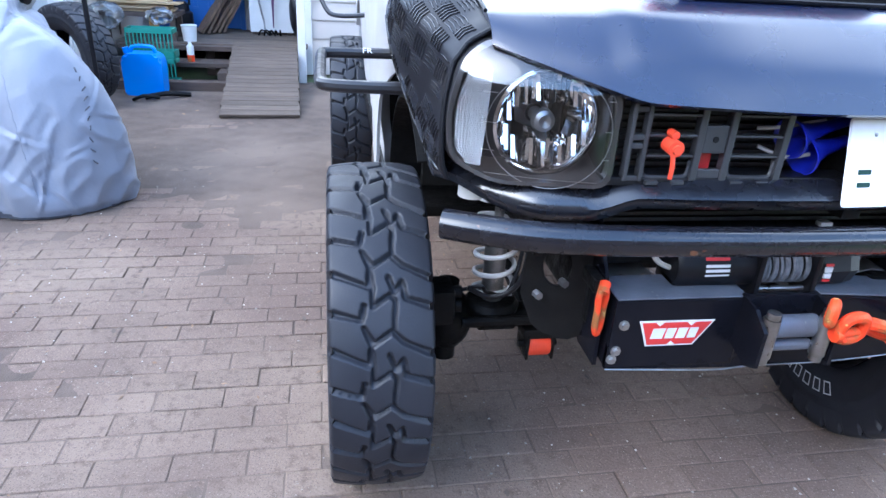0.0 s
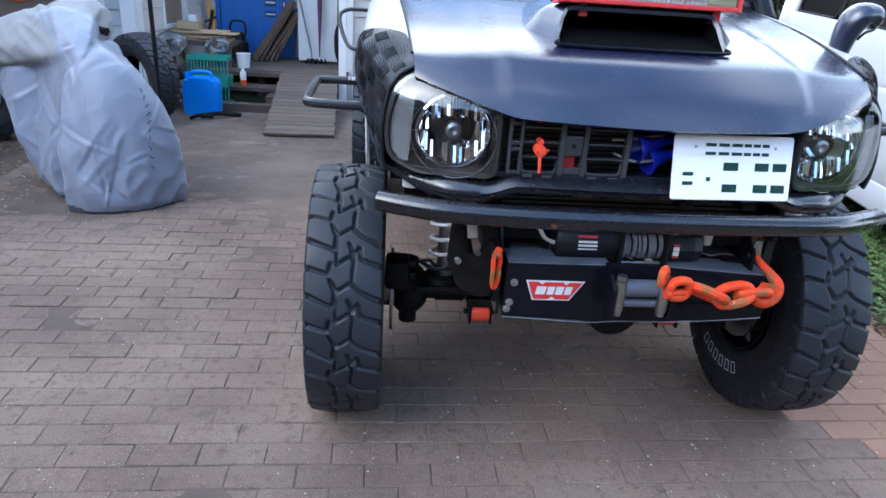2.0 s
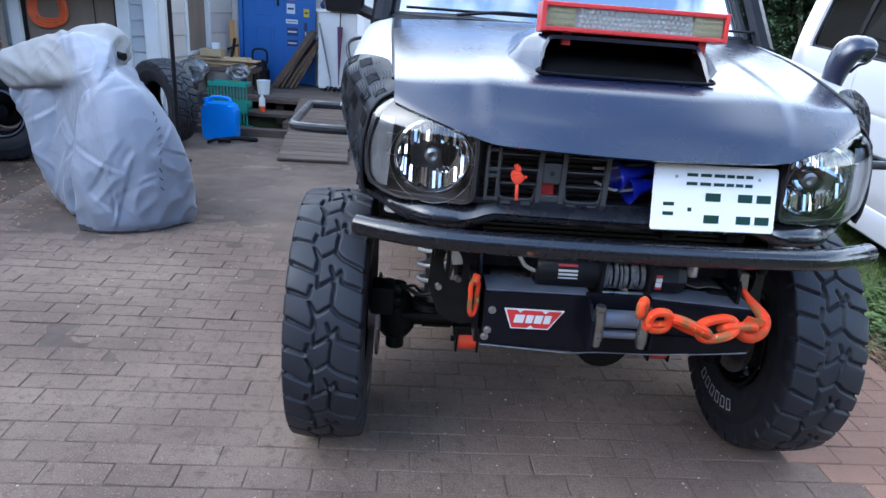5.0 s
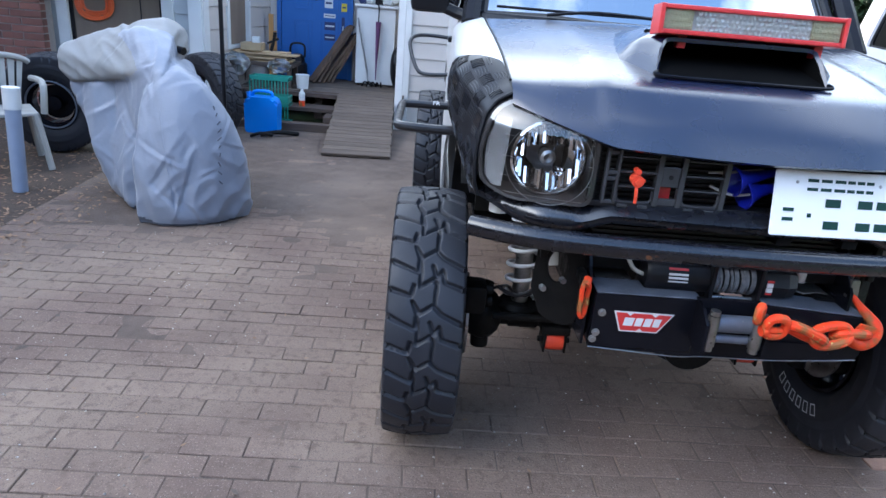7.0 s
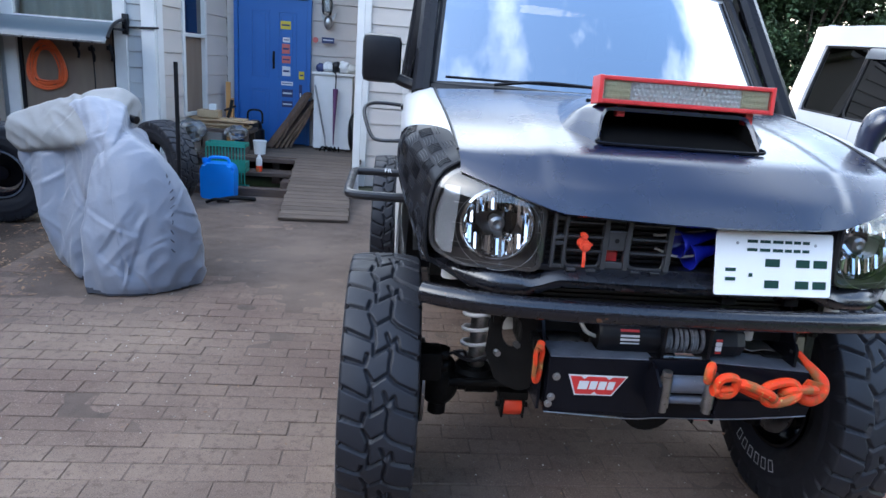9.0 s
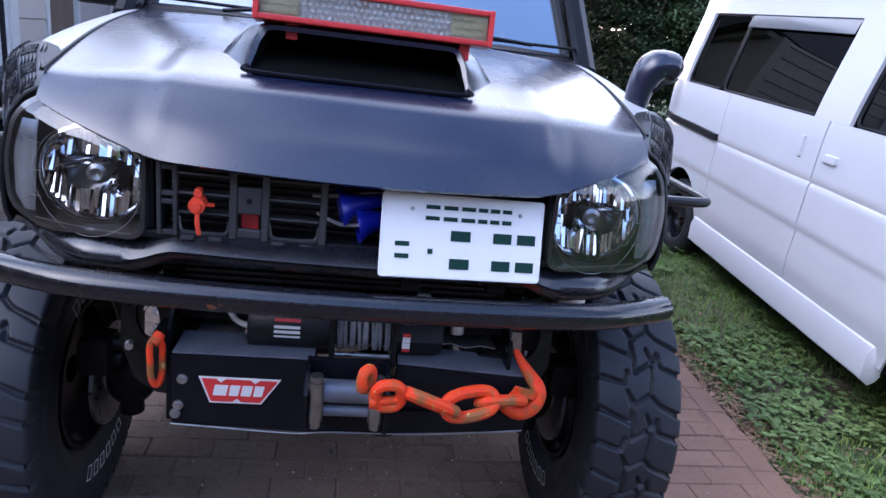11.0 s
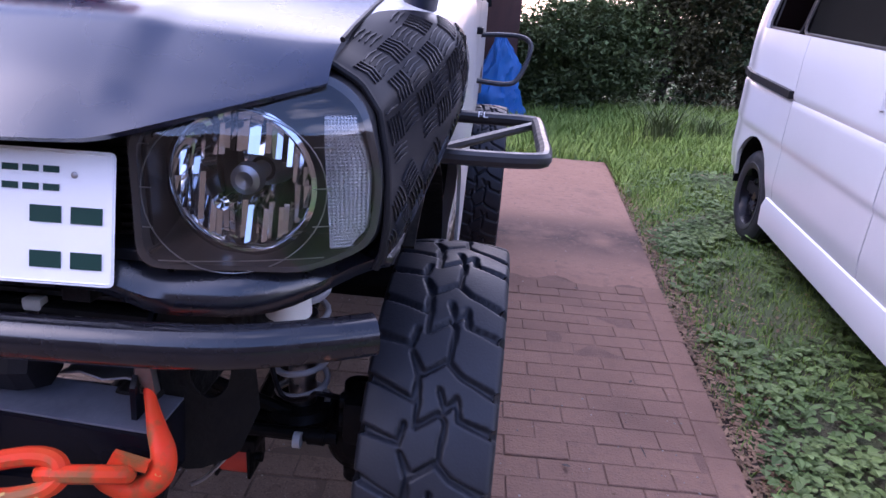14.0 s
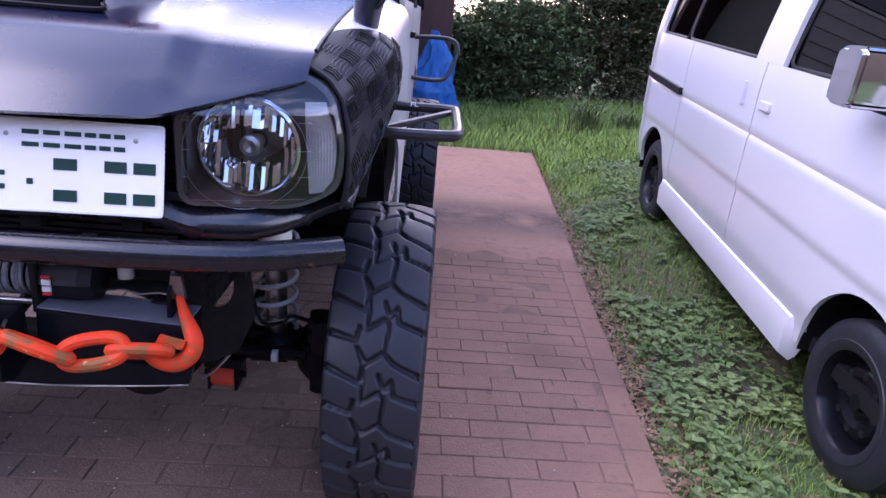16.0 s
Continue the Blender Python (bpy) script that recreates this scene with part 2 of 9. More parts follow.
M["zinc"] = material("zinc_plate", (0.45, 0.45, 0.46), 0.35, 0.9, second=(0.3, 0.29, 0.28), scale=25)
M["orange"] = material("orange_red_paint", (0.74, 0.036, 0.012), 0.5, spec=0.16, second=(0.62, 0.075, 0.018), scale=20, bump=0.12, bump_scale=60, third=(0.26, 0.10, 0.035), third_scale=24, third_range=(0.50, 0.62), speck=(((0.55, 0.36, 0.12), 45, 0.66, 0.03),))
M["red"] = material("red_paint", (0.55, 0.025, 0.025), 0.4, second=(0.48, 0.03, 0.03), scale=12, coat=0.2)
M["red_rubber"] = material("red_polyurethane", (0.75, 0.06, 0.02), 0.45, second=(0.6, 0.06, 0.03), scale=20)
M["blue_plastic"] = material("blue_horn_plastic", (0.01, 0.015, 0.35), 0.3, second=(0.015, 0.02, 0.28), scale=10)
M["amber"] = material("amber_lens", (0.8, 0.35, 0.02), 0.2)
M["rope"] = material("grey_winch_rope", (0.20, 0.21, 0.23), 0.8, second=(0.12, 0.125, 0.14), scale=90, bump=0.5, bump_scale=250)
M["spring"] = material("silver_spring_paint", (0.52, 0.52, 0.54), 0.4, second=(0.42, 0.42, 0.43), scale=20)
M["radiator"] = material("radiator_fins", (0.02, 0.02, 0.022), 0.5, 0.5, second=(0.05, 0.05, 0.052), scale=200)
M["led_yellow"] = material("pale_yellow_lens", (0.82, 0.76, 0.50), 0.25, second=(0.7, 0.64, 0.42), scale=60, bump=0.5, bump_scale=160)
M["led_clear"] = material("led_reflector_cells", (0.93, 0.93, 0.93), 0.35)
M["lamp_prism"] = material("prismatic_lens", (0.70, 0.71, 0.73), 0.16, 0.85, second=(0.58, 0.59, 0.61), scale=30)
M["lamp_black"] = material("dark_lamp_housing", (0.034, 0.033, 0.036), 0.3, second=(0.046, 0.045, 0.048), scale=10)
# near-black without gloss: the shade inside the scoop is put into the colour
M["throat"] = material("throat_shade_black", (0.003, 0.003, 0.0035), 1.0, spec=0.02, second=(0.005, 0.005, 0.005), scale=8)
M["interior"] = material("dark_car_interior", (0.006, 0.006, 0.007), 0.9, spec=0.2, second=(0.010, 0.010, 0.011), scale=5)


def glass_material(name, tint, rough=0.02, gain=1.6):
    m = bpy.data.materials.new(name)
    m.use_nodes = True
    n, l = m.node_tree.nodes, m.node_tree.links
    n.clear()
    o, mixn = n.new("ShaderNodeOutputMaterial"), n.new("ShaderNodeMixShader")
    tr, gl, fr = n.new("ShaderNodeBsdfTransparent"), n.new("ShaderNodeBsdfGlossy"), n.new("ShaderNodeFresnel")
    tr.inputs["Color"].default_value = (*tint, 1)
    gl.inputs["Roughness"].default_value = rough
    fr.inputs["IOR"].default_value = 1.52
    mul = n.new("ShaderNodeMath")
    mul.operation, mul.inputs[1].default_value, mul.use_clamp = "MULTIPLY", gain, True
    l.new(fr.outputs["Fac"], mul.inputs[0])
    l.new(mul.outputs[0], mixn.inputs["Fac"])
    l.new(tr.outputs["BSDF"], mixn.inputs[1])
    l.new(gl.outputs["BSDF"], mixn.inputs[2])
    l.new(mixn.outputs["Shader"], o.inputs["Surface"])
    return m


M["glass"] = glass_material("clear_glass", (0.93, 0.95, 0.95))
M["lamp_glass"] = glass_material("lamp_cover", (0.92, 0.93, 0.94), 0.012, 1.9)
M["tint_glass"] = glass_material("tinted_glass", (0.03, 0.03, 0.033), 0.02, 2.0)
# gain raises the sky's reflection to twelve times that of plain glass
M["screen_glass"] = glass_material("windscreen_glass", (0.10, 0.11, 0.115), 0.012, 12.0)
M["van_glass"] = glass_material("van_window_glass", (0.012, 0.012, 0.013), 0.02, 0.075)
M["smoke_sheet"] = material("smoked_awning_sheet", (0.055, 0.078, 0.098), 0.32, second=(0.08, 0.105, 0.125), scale=4, mix=0.7)
M["visor"] = material("smoked_grey_visor", (0.10, 0.105, 0.115), 0.18, second=(0.08, 0.084, 0.092), scale=3, coat=0.4)
M["clear_film"] = glass_material("clear_plastic_film", (0.75, 0.76, 0.76), 0.2)

M["siding"] = material("grey_white_siding", (0.55, 0.485, 0.43), 0.75, second=(0.46, 0.41, 0.365), scale=2.5, mix=0.6, bump=0.12, bump_scale=40, stretch=(0.4, 0.4, 1), random=0.04, third=(0.42, 0.40, 0.36), third_scale=3, third_range=(0.6, 0.8))
M["siding_grey"] = material("blue_grey_siding", (0.41, 0.415, 0.41), 0.75, second=(0.35, 0.355, 0.35), scale=2.5, mix=0.6, bump=0.12, bump_scale=40, stretch=(0.4, 0.4, 1), random=0.04)
M["trim_white"] = material("white_trim_paint", (0.64, 0.625, 0.60), 0.6, second=(0.56, 0.545, 0.52), scale=4, bump=0.08, bump_scale=50)
M["door_blue"] = material("blue_door_paint", (0.020, 0.105, 0.34), 0.45, second=(0.026, 0.12, 0.37), scale=3, bump=0.05, bump_scale=60)
M["wall_brick"] = material("red_wall_brick", (0.215, 0.082, 0.058), 0.85, second=(0.14, 0.060, 0.046), scale=8, bump=0.4, bump_scale=70, random=0.2)
M["mortar"] = material("mortar", (0.33, 0.29, 0.26), 0.95, second=(0.26, 0.23, 0.21), scale=20, bump=0.3, bump_scale=150)
M["board_brown"] = material("brown_board", (0.20, 0.15, 0.11), 0.75, second=(0.16, 0.115, 0.085), scale=4, stretch=(3, 3, 0.4), bump=0.1)
M["wood_old"] = material("weathered_deck_wood", (0.118, 0.088, 0.066), 0.85, second=(0.060, 0.045, 0.035), scale=7, stretch=(0.6, 5, 5), bump=0.5, bump_scale=30, random=0.18)
M["wood_dark"] = material("dark_weathered_wood", (0.085, 0.056, 0.042), 0.85, second=(0.045, 0.032, 0.025), scale=7, stretch=(0.6, 5, 5), bump=0.5, bump_scale=30, random=0.15)
M["wood_pale"] = material("pale_plywood", (0.48, 0.34, 0.19), 0.7, second=(0.38, 0.26, 0.14), scale=6, stretch=(1, 4, 4), random=0.15)
M["wood_orange"] = material("orange_timber", (0.55, 0.28, 0.09), 0.65, second=(0.45, 0.22, 0.07), scale=6, stretch=(4, 4, 0.6))
M["bark_board"] = material("rough_bark_boards", (0.135, 0.080, 0.048), 0.9, second=(0.060, 0.038, 0.025), scale=10, stretch=(4, 4, 0.5), bump=0.7, bump_scale=35, random=0.2)
M["cover"] = material("grey_nylon_cover", (0.225, 0.243, 0.290), 0.5, second=(0.185, 0.201, 0.244), scale=3, mix=0.6, bump=0.25, bump_scale=30, sheen=0.15, wrinkle=((2.6, 0.020), (6.5, 0.007)))
M["cover_hem"] = material("dark_nylon_hem", (0.085, 0.09, 0.11), 0.7, second=(0.05, 0.055, 0.07), scale=9, bump=0.3, bump_scale=60)
M["cover_top"] = material("faded_grey_cover_top", (0.245, 0.243, 0.240), 0.68, second=(0.20, 0.20, 0.20), scale=3, mix=0.6, bump=0.2, bump_scale=30, wrinkle=((2.2, 0.014), (6.0, 0.005)))
M["can_blue"] = material("blue_jerrycan_plastic", (0.01, 0.20, 0.68), 0.4, second=(0.012, 0.17, 0.60), scale=5)
M["crate_green"] = material("green_crate_plastic", (0.015, 0.20, 0.15), 0.5, second=(0.02, 0.16, 0.12), scale=5)
M["white_plastic"] = material("white_plastic", (0.66, 0.66, 0.64), 0.5, second=(0.58, 0.58, 0.56), scale=6)
M["cream_plastic"] = material("aged_cream_plastic", (0.52, 0.50, 0.45), 0.55, second=(0.42, 0.40, 0.36), scale=8)
M["pipe_blue"] = material("faded_blue_grey_pipe", (0.30, 0.34, 0.43), 0.55, second=(0.25, 0.285, 0.36), scale=8)
M["hose_orange"] = material("orange_hose", (0.75, 0.13, 0.03), 0.45, second=(0.62, 0.10, 0.03), scale=20)
M["tarp_blue"] = material("blue_tarpaulin", (0.015, 0.17, 0.52), 0.45, second=(0.02, 0.14, 0.45), scale=6, bump=0.25, bump_scale=20)
M["brown_paint"] = material("brown_painted_timber", (0.085, 0.03, 0.025), 0.6, second=(0.065, 0.025, 0.02), scale=6, stretch=(3, 3, 0.5), bump=0.1)
M["curtain"] = material("pale_curtain", (0.62, 0.60, 0.50), 0.9, second=(0.50, 0.49, 0.42), scale=5, stretch=(6, 6, 0.3))
M["sticker_white"] = material("white_sticker", (0.6, 0.6, 0.6), 0.5)
M["sticker_yellow"] = material("yellow_sticker", (0.6, 0.45, 0.03), 0.5)
M["sticker_red"] = material("red_sticker", (0.5, 0.12, 0.1), 0.5)
M["sticker_dark"] = material("dark_blue_sticker", (0.02, 0.03, 0.10), 0.5)
M["asphalt_roof"] = material("grey_roof", (0.12, 0.12, 0.125), 0.9, second=(0.09, 0.09, 0.092), scale=12, bump=0.4)
M["purple"] = material("purple_cloth", (0.10, 0.03, 0.09), 0.6)


# ---- mesh helpers ----
def link_mesh(name, bm, mats, smooth=False, angle=35):
    me = bpy.data.meshes.new(name)
    bmesh.ops.recalc_face_normals(bm, faces=bm.faces)
    bm.to_mesh(me)
    bm.free()
    for mt in (mats if isinstance(mats, (list, tuple)) else [mats]):
        me.materials.append(M[mt] if isinstance(mt, str) else mt)
    if smooth:
        me.polygons.foreach_set("use_smooth", [True] * len(me.polygons))
        me.set_sharp_from_angle(angle=radians(angle))
    return new(name, me)


def thing(name, label, category, at=(0, 0, 0), group="", kind="", m=None):
    """An Empty at the base of a thing; its parts are built in world places."""
    ob = new(name)
    ob.empty_display_size = 0.1
    ob.matrix_basis = m if m is not None else Matrix.Translation(at)
    return tagged(ob, label, category, group, kind)


def part(name, bm, mat, parent, label="", smooth=False, angle=35):
    ob = link_mesh(name, bm, mat, smooth, angle)
    ob.parent = parent
    if parent.type == "EMPTY":
        ob.matrix_parent_inverse = parent.matrix_basis.inverted()
    if label:
        tagged(ob, label)
    return ob


def solid(name, bm, mat, label, category, group="", kind="", smooth=False, angle=35):
    return tagged(link_mesh(name, bm, mat, smooth, angle), label, category, group, kind)


def B():
    return bmesh.new()


def box(bm, x0, x1, y0, y1, z0, z1, bevel=0.0, m=None, mat=0):
    r = bmesh.ops.create_cube(bm, size=1.0)
    vs = r["verts"]
    bmesh.ops.scale(bm, vec=(x1 - x0, y1 - y0, z1 - z0), verts=vs)
    bmesh.ops.translate(bm, vec=((x0 + x1) / 2, (y0 + y1) / 2, (z0 + z1) / 2), verts=vs)
    if m is not None:
        bmesh.ops.transform(bm, matrix=m, verts=vs)
    fs = {f for v in vs for f in v.link_faces}
    for f in fs:
        f.material_index = mat
    if bevel:
        es = list({e for v in vs for e in v.link_edges})
        bmesh.ops.bevel(bm, geom=es, offset=bevel, segments=2, affect="EDGES", profile=0.6)
    return bm


def cyl(bm, p, q, r, r2=None, seg=20, cap=True, mat=0):
    p, q = Vector(p), Vector(q)
    d = q - p
    m = Matrix.Translation((p + q) / 2) @ d.to_track_quat("Z", "Y").to_matrix().to_4x4()
    res = bmesh.ops.create_cone(bm, cap_ends=cap, segments=seg, radius1=r, radius2=r if r2 is None else r2, depth=d.length, matrix=m)
    for f in {f for v in res["verts"] for f in v.link_faces}:
        f.material_index = mat
    return bm


def ball(bm, p, r, seg=14, m=None):
    res = bmesh.ops.create_uvsphere(bm, u_segments=seg, v_segments=max(6, seg // 2), radius=1.0)
    s = r if isinstance(r, tuple) else (r, r, r)
    bmesh.ops.scale(bm, vec=s, verts=res["verts"])
    if m is not None:
        bmesh.ops.transform(bm, matrix=m, verts=res["verts"])
    bmesh.ops.translate(bm, vec=p, verts=res["verts"])
    return bm


def curve_points(pts, n=6, closed=False):
    """A smooth line through the points."""
    P = [Vector(p) for p in pts]
    k = len(P)
    out = []
    for i in range(k if closed else k - 1):
        if closed:
            a, b, c, d = P[(i - 1) % k], P[i], P[(i + 1) % k], P[(i + 2) % k]
        else:
            a, b, c, d = P[max(i - 1, 0)], P[i], P[i + 1], P[min(i + 2, k - 1)]
        for j in range(n):
            t = j / n
            out.append(0.5 * ((2 * b) + (c - a) * t + (2 * a - 5 * b + 4 * c - d) * t * t + (3 * b - a - 3 * c + d) * t ** 3))
    if not closed:
        out.append(P[-1])
    return out


def tube(bm, pts, r, seg=10, closed=False, cap=True, radii=None):
    P = [Vector(p) for p in pts]
    k = len(P)
    rings = []
    up = None
    for i in range(k):
        if closed:
            t = (P[(i + 1) % k] - P[i - 1]).normalized()
        else:
            t = (P[min(i + 1, k - 1)] - P[max(i - 1, 0)]).normalized()
        if up is None:
            up = t.orthogonal().normalized()
        up = (up - t * up.dot(t))
        up = up.normalized() if up.length > 1e-6 else t.orthogonal().normalized()
        side = t.cross(up)
        rr = radii[i] if radii else r
        rings.append([bm.verts.new(P[i] + rr * (math.cos(a) * up + math.sin(a) * side)) for a in (2 * math.pi * j / seg for j in range(seg))])
    for i in range(k if closed else k - 1):
        a, b = rings[i], rings[(i + 1) % k]
        for j in range(seg):
            bm.faces.new((a[j], a[(j + 1) % seg], b[(j + 1) % seg], b[j]))
    if cap and not closed:
        bm.faces.new(rings[0][::-1])
        bm.faces.new(rings[-1])
    return bm


def grid(bm, rows, closed=False, mat=0):
    """A sheet from rows of places."""
    V = [[bm.verts.new(p) for p in row] for row in rows]
    for a, b in zip(V, V[1:]):
        k = len(a)
        for j in range(k if closed else k - 1):
            f = bm.faces.new((a[j], a[(j + 1) % k], b[(j + 1) % k], b[j]))
            f.material_index = mat
    return V


def thicken(bm, d):
    """Gives a sheet a thickness, inwards against its normals."""
    bmesh.ops.recalc_face_normals(bm, faces=bm.faces)
    bmesh.ops.solidify(bm, geom=list(bm.faces), thickness=d)
    return bm


def prism(bm, outline, a, b, to=None, inset=0.0):
    """A flat outline (u, v) extruded from depth a to b; to(u, v, w) gives the place."""
    to = to or (lambda u, v, w: (u, w, v))
    lo = [bm.verts.new(to(u, v, a)) for u, v in outline]
    if inset:
        cu, cv = sum(u for u, v in outline) / len(outline), sum(v for u, v in outline) / len(outline)
        outline = [(cu + (u - cu) * (1 - inset), cv + (v - cv) * (1 - inset)) for u, v in outline]
    hi = [bm.verts.new(to(u, v, b)) for u, v in outline]
    k = len(lo)
    bm.faces.new(lo[::-1])
    bm.faces.new(hi)
    for i in range(k):
        bm.faces.new((lo[i], lo[(i + 1) % k], hi[(i + 1) % k], hi[i]))
    return bm


def rounded(pts, r=0.02, n=4):
    """An outline with its corners rounded."""
    out = []
    k = len(pts)
    for i in range(k):
        p, a, b = Vector(pts[i]), Vector(pts[i - 1]), Vector(pts[(i + 1) % k])
        u, w = (a - p), (b - p)
        rr = min(r, u.length * 0.45, w.length * 0.45)
        s, e = p + u.normalized() * rr, p + w.normalized() * rr
        for j in range(n + 1):
            t = j / n
            out.append(tuple((1 - t) ** 2 * s + 2 * t * (1 - t) * p + t * t * e))
    return out


def lathe(bm, profile, centre, axis="x", seg=32, sign=1):
    """profile: (offset along the axis, radius)."""
    c = Vector(centre)
    rows = []
    for w, r in profile:
        row = []
        for j in range(seg):
            a = 2 * math.pi * j / seg
            if axis == "x":
                p = Vector((w * sign, r * math.cos(a), r * math.sin(a)))
            elif axis == "y":
                p = Vector((r * math.cos(a), w * sign, r * math.sin(a)))
            else:
                p = Vector((r * math.cos(a), r * math.sin(a), w * sign))
            row.append(c + p)
        rows.append(row)
    return grid(bm, rows, closed=True)


def smooth01(a, b, x):
    t = min(1.0, max(0.0, (x - a) / (b - a)))
    return t * t * (3 - 2 * t)


def mix(a, b, t):
    return a + (b - a) * t


def text_mesh(body, size, m, depth=0.0005):
    """Writing as a bmesh, in the built-in font."""
    c = bpy.data.curves.new("writing", "FONT")
    c.body, c.size, c.extrude, c.align_x, c.align_y = body, size, depth, "CENTER", "CENTER"
    c.resolution_u = 3
    ob = bpy.data.objects.new("writing", c)
    me = ob.to_mesh()
    bm = B()
    bm.from_mesh(me)
    ob.to_mesh_clear()
    bpy.data.objects.remove(ob)
    bpy.data.curves.remove(c)
    bmesh.ops.transform(bm, matrix=m, verts=bm.verts)
    return bm


# ---- ground ----
EDGE0, EDGE_SLOPE, PAVE_END, PAVE_LEFT, SLAB_Y = 1.668, 0.060, 5.88, -3.32, 2.50


def edge_x(y):
    return EDGE0 + EDGE_SLOPE * y


def lawn_height(x, y):
    d = x - edge_x(min(y, PAVE_END))
    back = smooth01(PAVE_END, PAVE_END + 1.5, y)
    rise = 0.145 * smooth01(0.3, 3.0, y) * smooth01(0.1, 0.75, d) + 0.02 * smooth01(-0.02, 0.2, d) - 0.012
    return rise * (1 - 0.4 * back) + 0.02 * noise.noise((x * 0.7, y * 0.7, 0)) * smooth01(0.1, 0.6, max(d, y - PAVE_END))


def ground_height(x, y):
    inside = PAVE_LEFT + 0.02 < x < edge_x(y) - 0.02 and y < PAVE_END - 0.02
    if inside:
        return -0.03
    if x < PAVE_LEFT + 0.02:
        return -0.006 + 0.012 * noise.noise((x * 2, y * 2, 3))
    return lawn_height(x, y)


def graded(lo, hi, step, far):
    a = list(np.arange(lo, hi + step / 2, step))
    d = step
    left, right = [], []
    x = a[0]
    while x > -far:
        d *= 1.5
        x -= d
        left.append(x)
    d, x = step, a[-1]
    while x < far:
        d *= 1.5
        x += d
        right.append(x)
    return left[::-1] + a + right


def build_ground():
    bm = B()
    xs, ys = graded(-6, 6, 0.12, 600), graded(-3, 10, 0.12, 600)
    rows = [[(x, y, ground_height(x, y)) for x in xs] for y in ys]
    V = grid(bm, rows)
    for f in bm.faces:
        c = f.calc_center_median()
        if c.x < PAVE_LEFT + 0.1 and c.y < 9:
            f.material_index = 0
        elif c.x < edge_x(c.y) + 0.03 and c.y < PAVE_END:
            f.material_index = 0
        else:
            f.material_index = 1
    return solid("ground", bm, ["soil", "lawn"], "earth with lawn, bare soil and fallen leaves", "ground", kind="structure", smooth=True, angle=80)


build_ground()

BRICK_L, BRICK_W, JOINT, BRICK_TURN, BORDER = 0.2112, 0.1028, 0.0036, radians(1.0), 0.112
rng = random.Random(7)


def brick_places():
    c, s = math.cos(BRICK_TURN), math.sin(BRICK_TURN)
    for j in range(-34, 62):
        for i in range(-20, 16):
            u, v = (i + (0.5 if j % 2 else 0)) * BRICK_L + 0.0224, j * BRICK_W - 0.0707
            x, y = c * u - s * v, s * u + c * v
            if not -3.2 < y < PAVE_END - 0.06 or (x > 0.2 and y > SLAB_Y):
                continue
            lo, hi = max(x - BRICK_L / 2, PAVE_LEFT + 0.02), min(x + BRICK_L / 2, edge_x(y) - BORDER)
            if hi - lo > 0.03:
                yield (lo + hi) / 2, y, (hi - lo) / BRICK_L


def brick_verts(x, y, z, turn, tx, ty, part_len=1.0):
    """One worn paver: a body with a bevelled upper edge."""
    l, w, b = (BRICK_L * part_len - JOINT) / 2, (BRICK_W - JOINT) / 2, 0.0028
    c, s = math.cos(turn), math.sin(turn)
    vs = []
    for hl, hw, h in ((l, w, -0.03), (l, w, -0.003), (l - b, w - b, 0.0)):
        for sx, sy in ((-1, -1), (1, -1), (1, 1), (-1, 1)):
            u, v = sx * hl, sy * hw
            vs.append((x + c * u - s * v, y + s * u + c * v, z + h + tx * u + ty * v))
    return vs


BRICK_FACES = [(8, 9, 10, 11)] + [(k + i, k + (i + 1) % 4, k + 4 + (i + 1) % 4, k + 4 + i) for k in (0, 4) for i in range(4)]

# ---- off-road car ----
car = thing("off_road_car", "lifted black and white off-road car with large mud tyres", "car", (0, 1.5, 0))
AX_F, AX_R, TYRE_R, TRACK = 0.385, 2.88, 0.432, 0.79
# tread grooves: (half width in metres, (across, along) ...); across -1..1, along in repeats of the pattern
GROOVES = (
    (0.0036, (-1.0, 0.10), (-0.42, 0.20), (-0.36, 0.02)),
    (0.0036, (-1.0, 0.58), (-0.26, 0.78), (-0.22, 0.46)),
    (0.0028, (-0.37, 0.30), (-0.16, 0.50), (0.20, 0.34)),
    (0.0024, (-0.37, 0.30), (-0.24, 0.52), (-0.18, 0.78), (-0.20, 1.02)),
    (0.0028, (-0.20, 1.04), (0.16, 0.88)),
    (0.0034, (0.13, 0.65), (0.25, 0.85), (0.41, 0.72)),
    (0.0024, (0.16, 0.88), (0.27, 0.96), (0.23, 1.26), (0.22, 1.36)),
    (0.0036, (0.22, 0.36), (0.42, 0.49), (1.0, 0.66)),
    (0.0036, (0.41, 0.72), (0.47, 0.93), (1.0, 1.04)),
)


def tread_depth(S, F, width, run):
    """How deep the grooves are cut at places across (S) and along (F) the tread, 0..1."""
    deep = np.zeros(S.shape)
    for half, *line in GROOVES:
        for (a0, b0), (a1, b1) in zip(line, line[1:]):
            for k in (-1, 0, 1):
                px, py = (S - a0) * width, (F - b0 - k) * run
                dx, dy = (a1 - a0) * width, (b1 - b0) * run
                t = np.clip((px * dx + py * dy) / (dx * dx + dy * dy), 0, 1)
                d = np.hypot(px - t * dx, py - t * dy)
                w = half * (1 + 0.7 * np.clip((np.abs(S) - 0.6) / 0.4, 0, 1))
                e = np.clip((d - w) / 0.0030, 0, 1)
                deep = np.maximum(deep, 1 - e * e * (3 - 2 * e))
    return deep


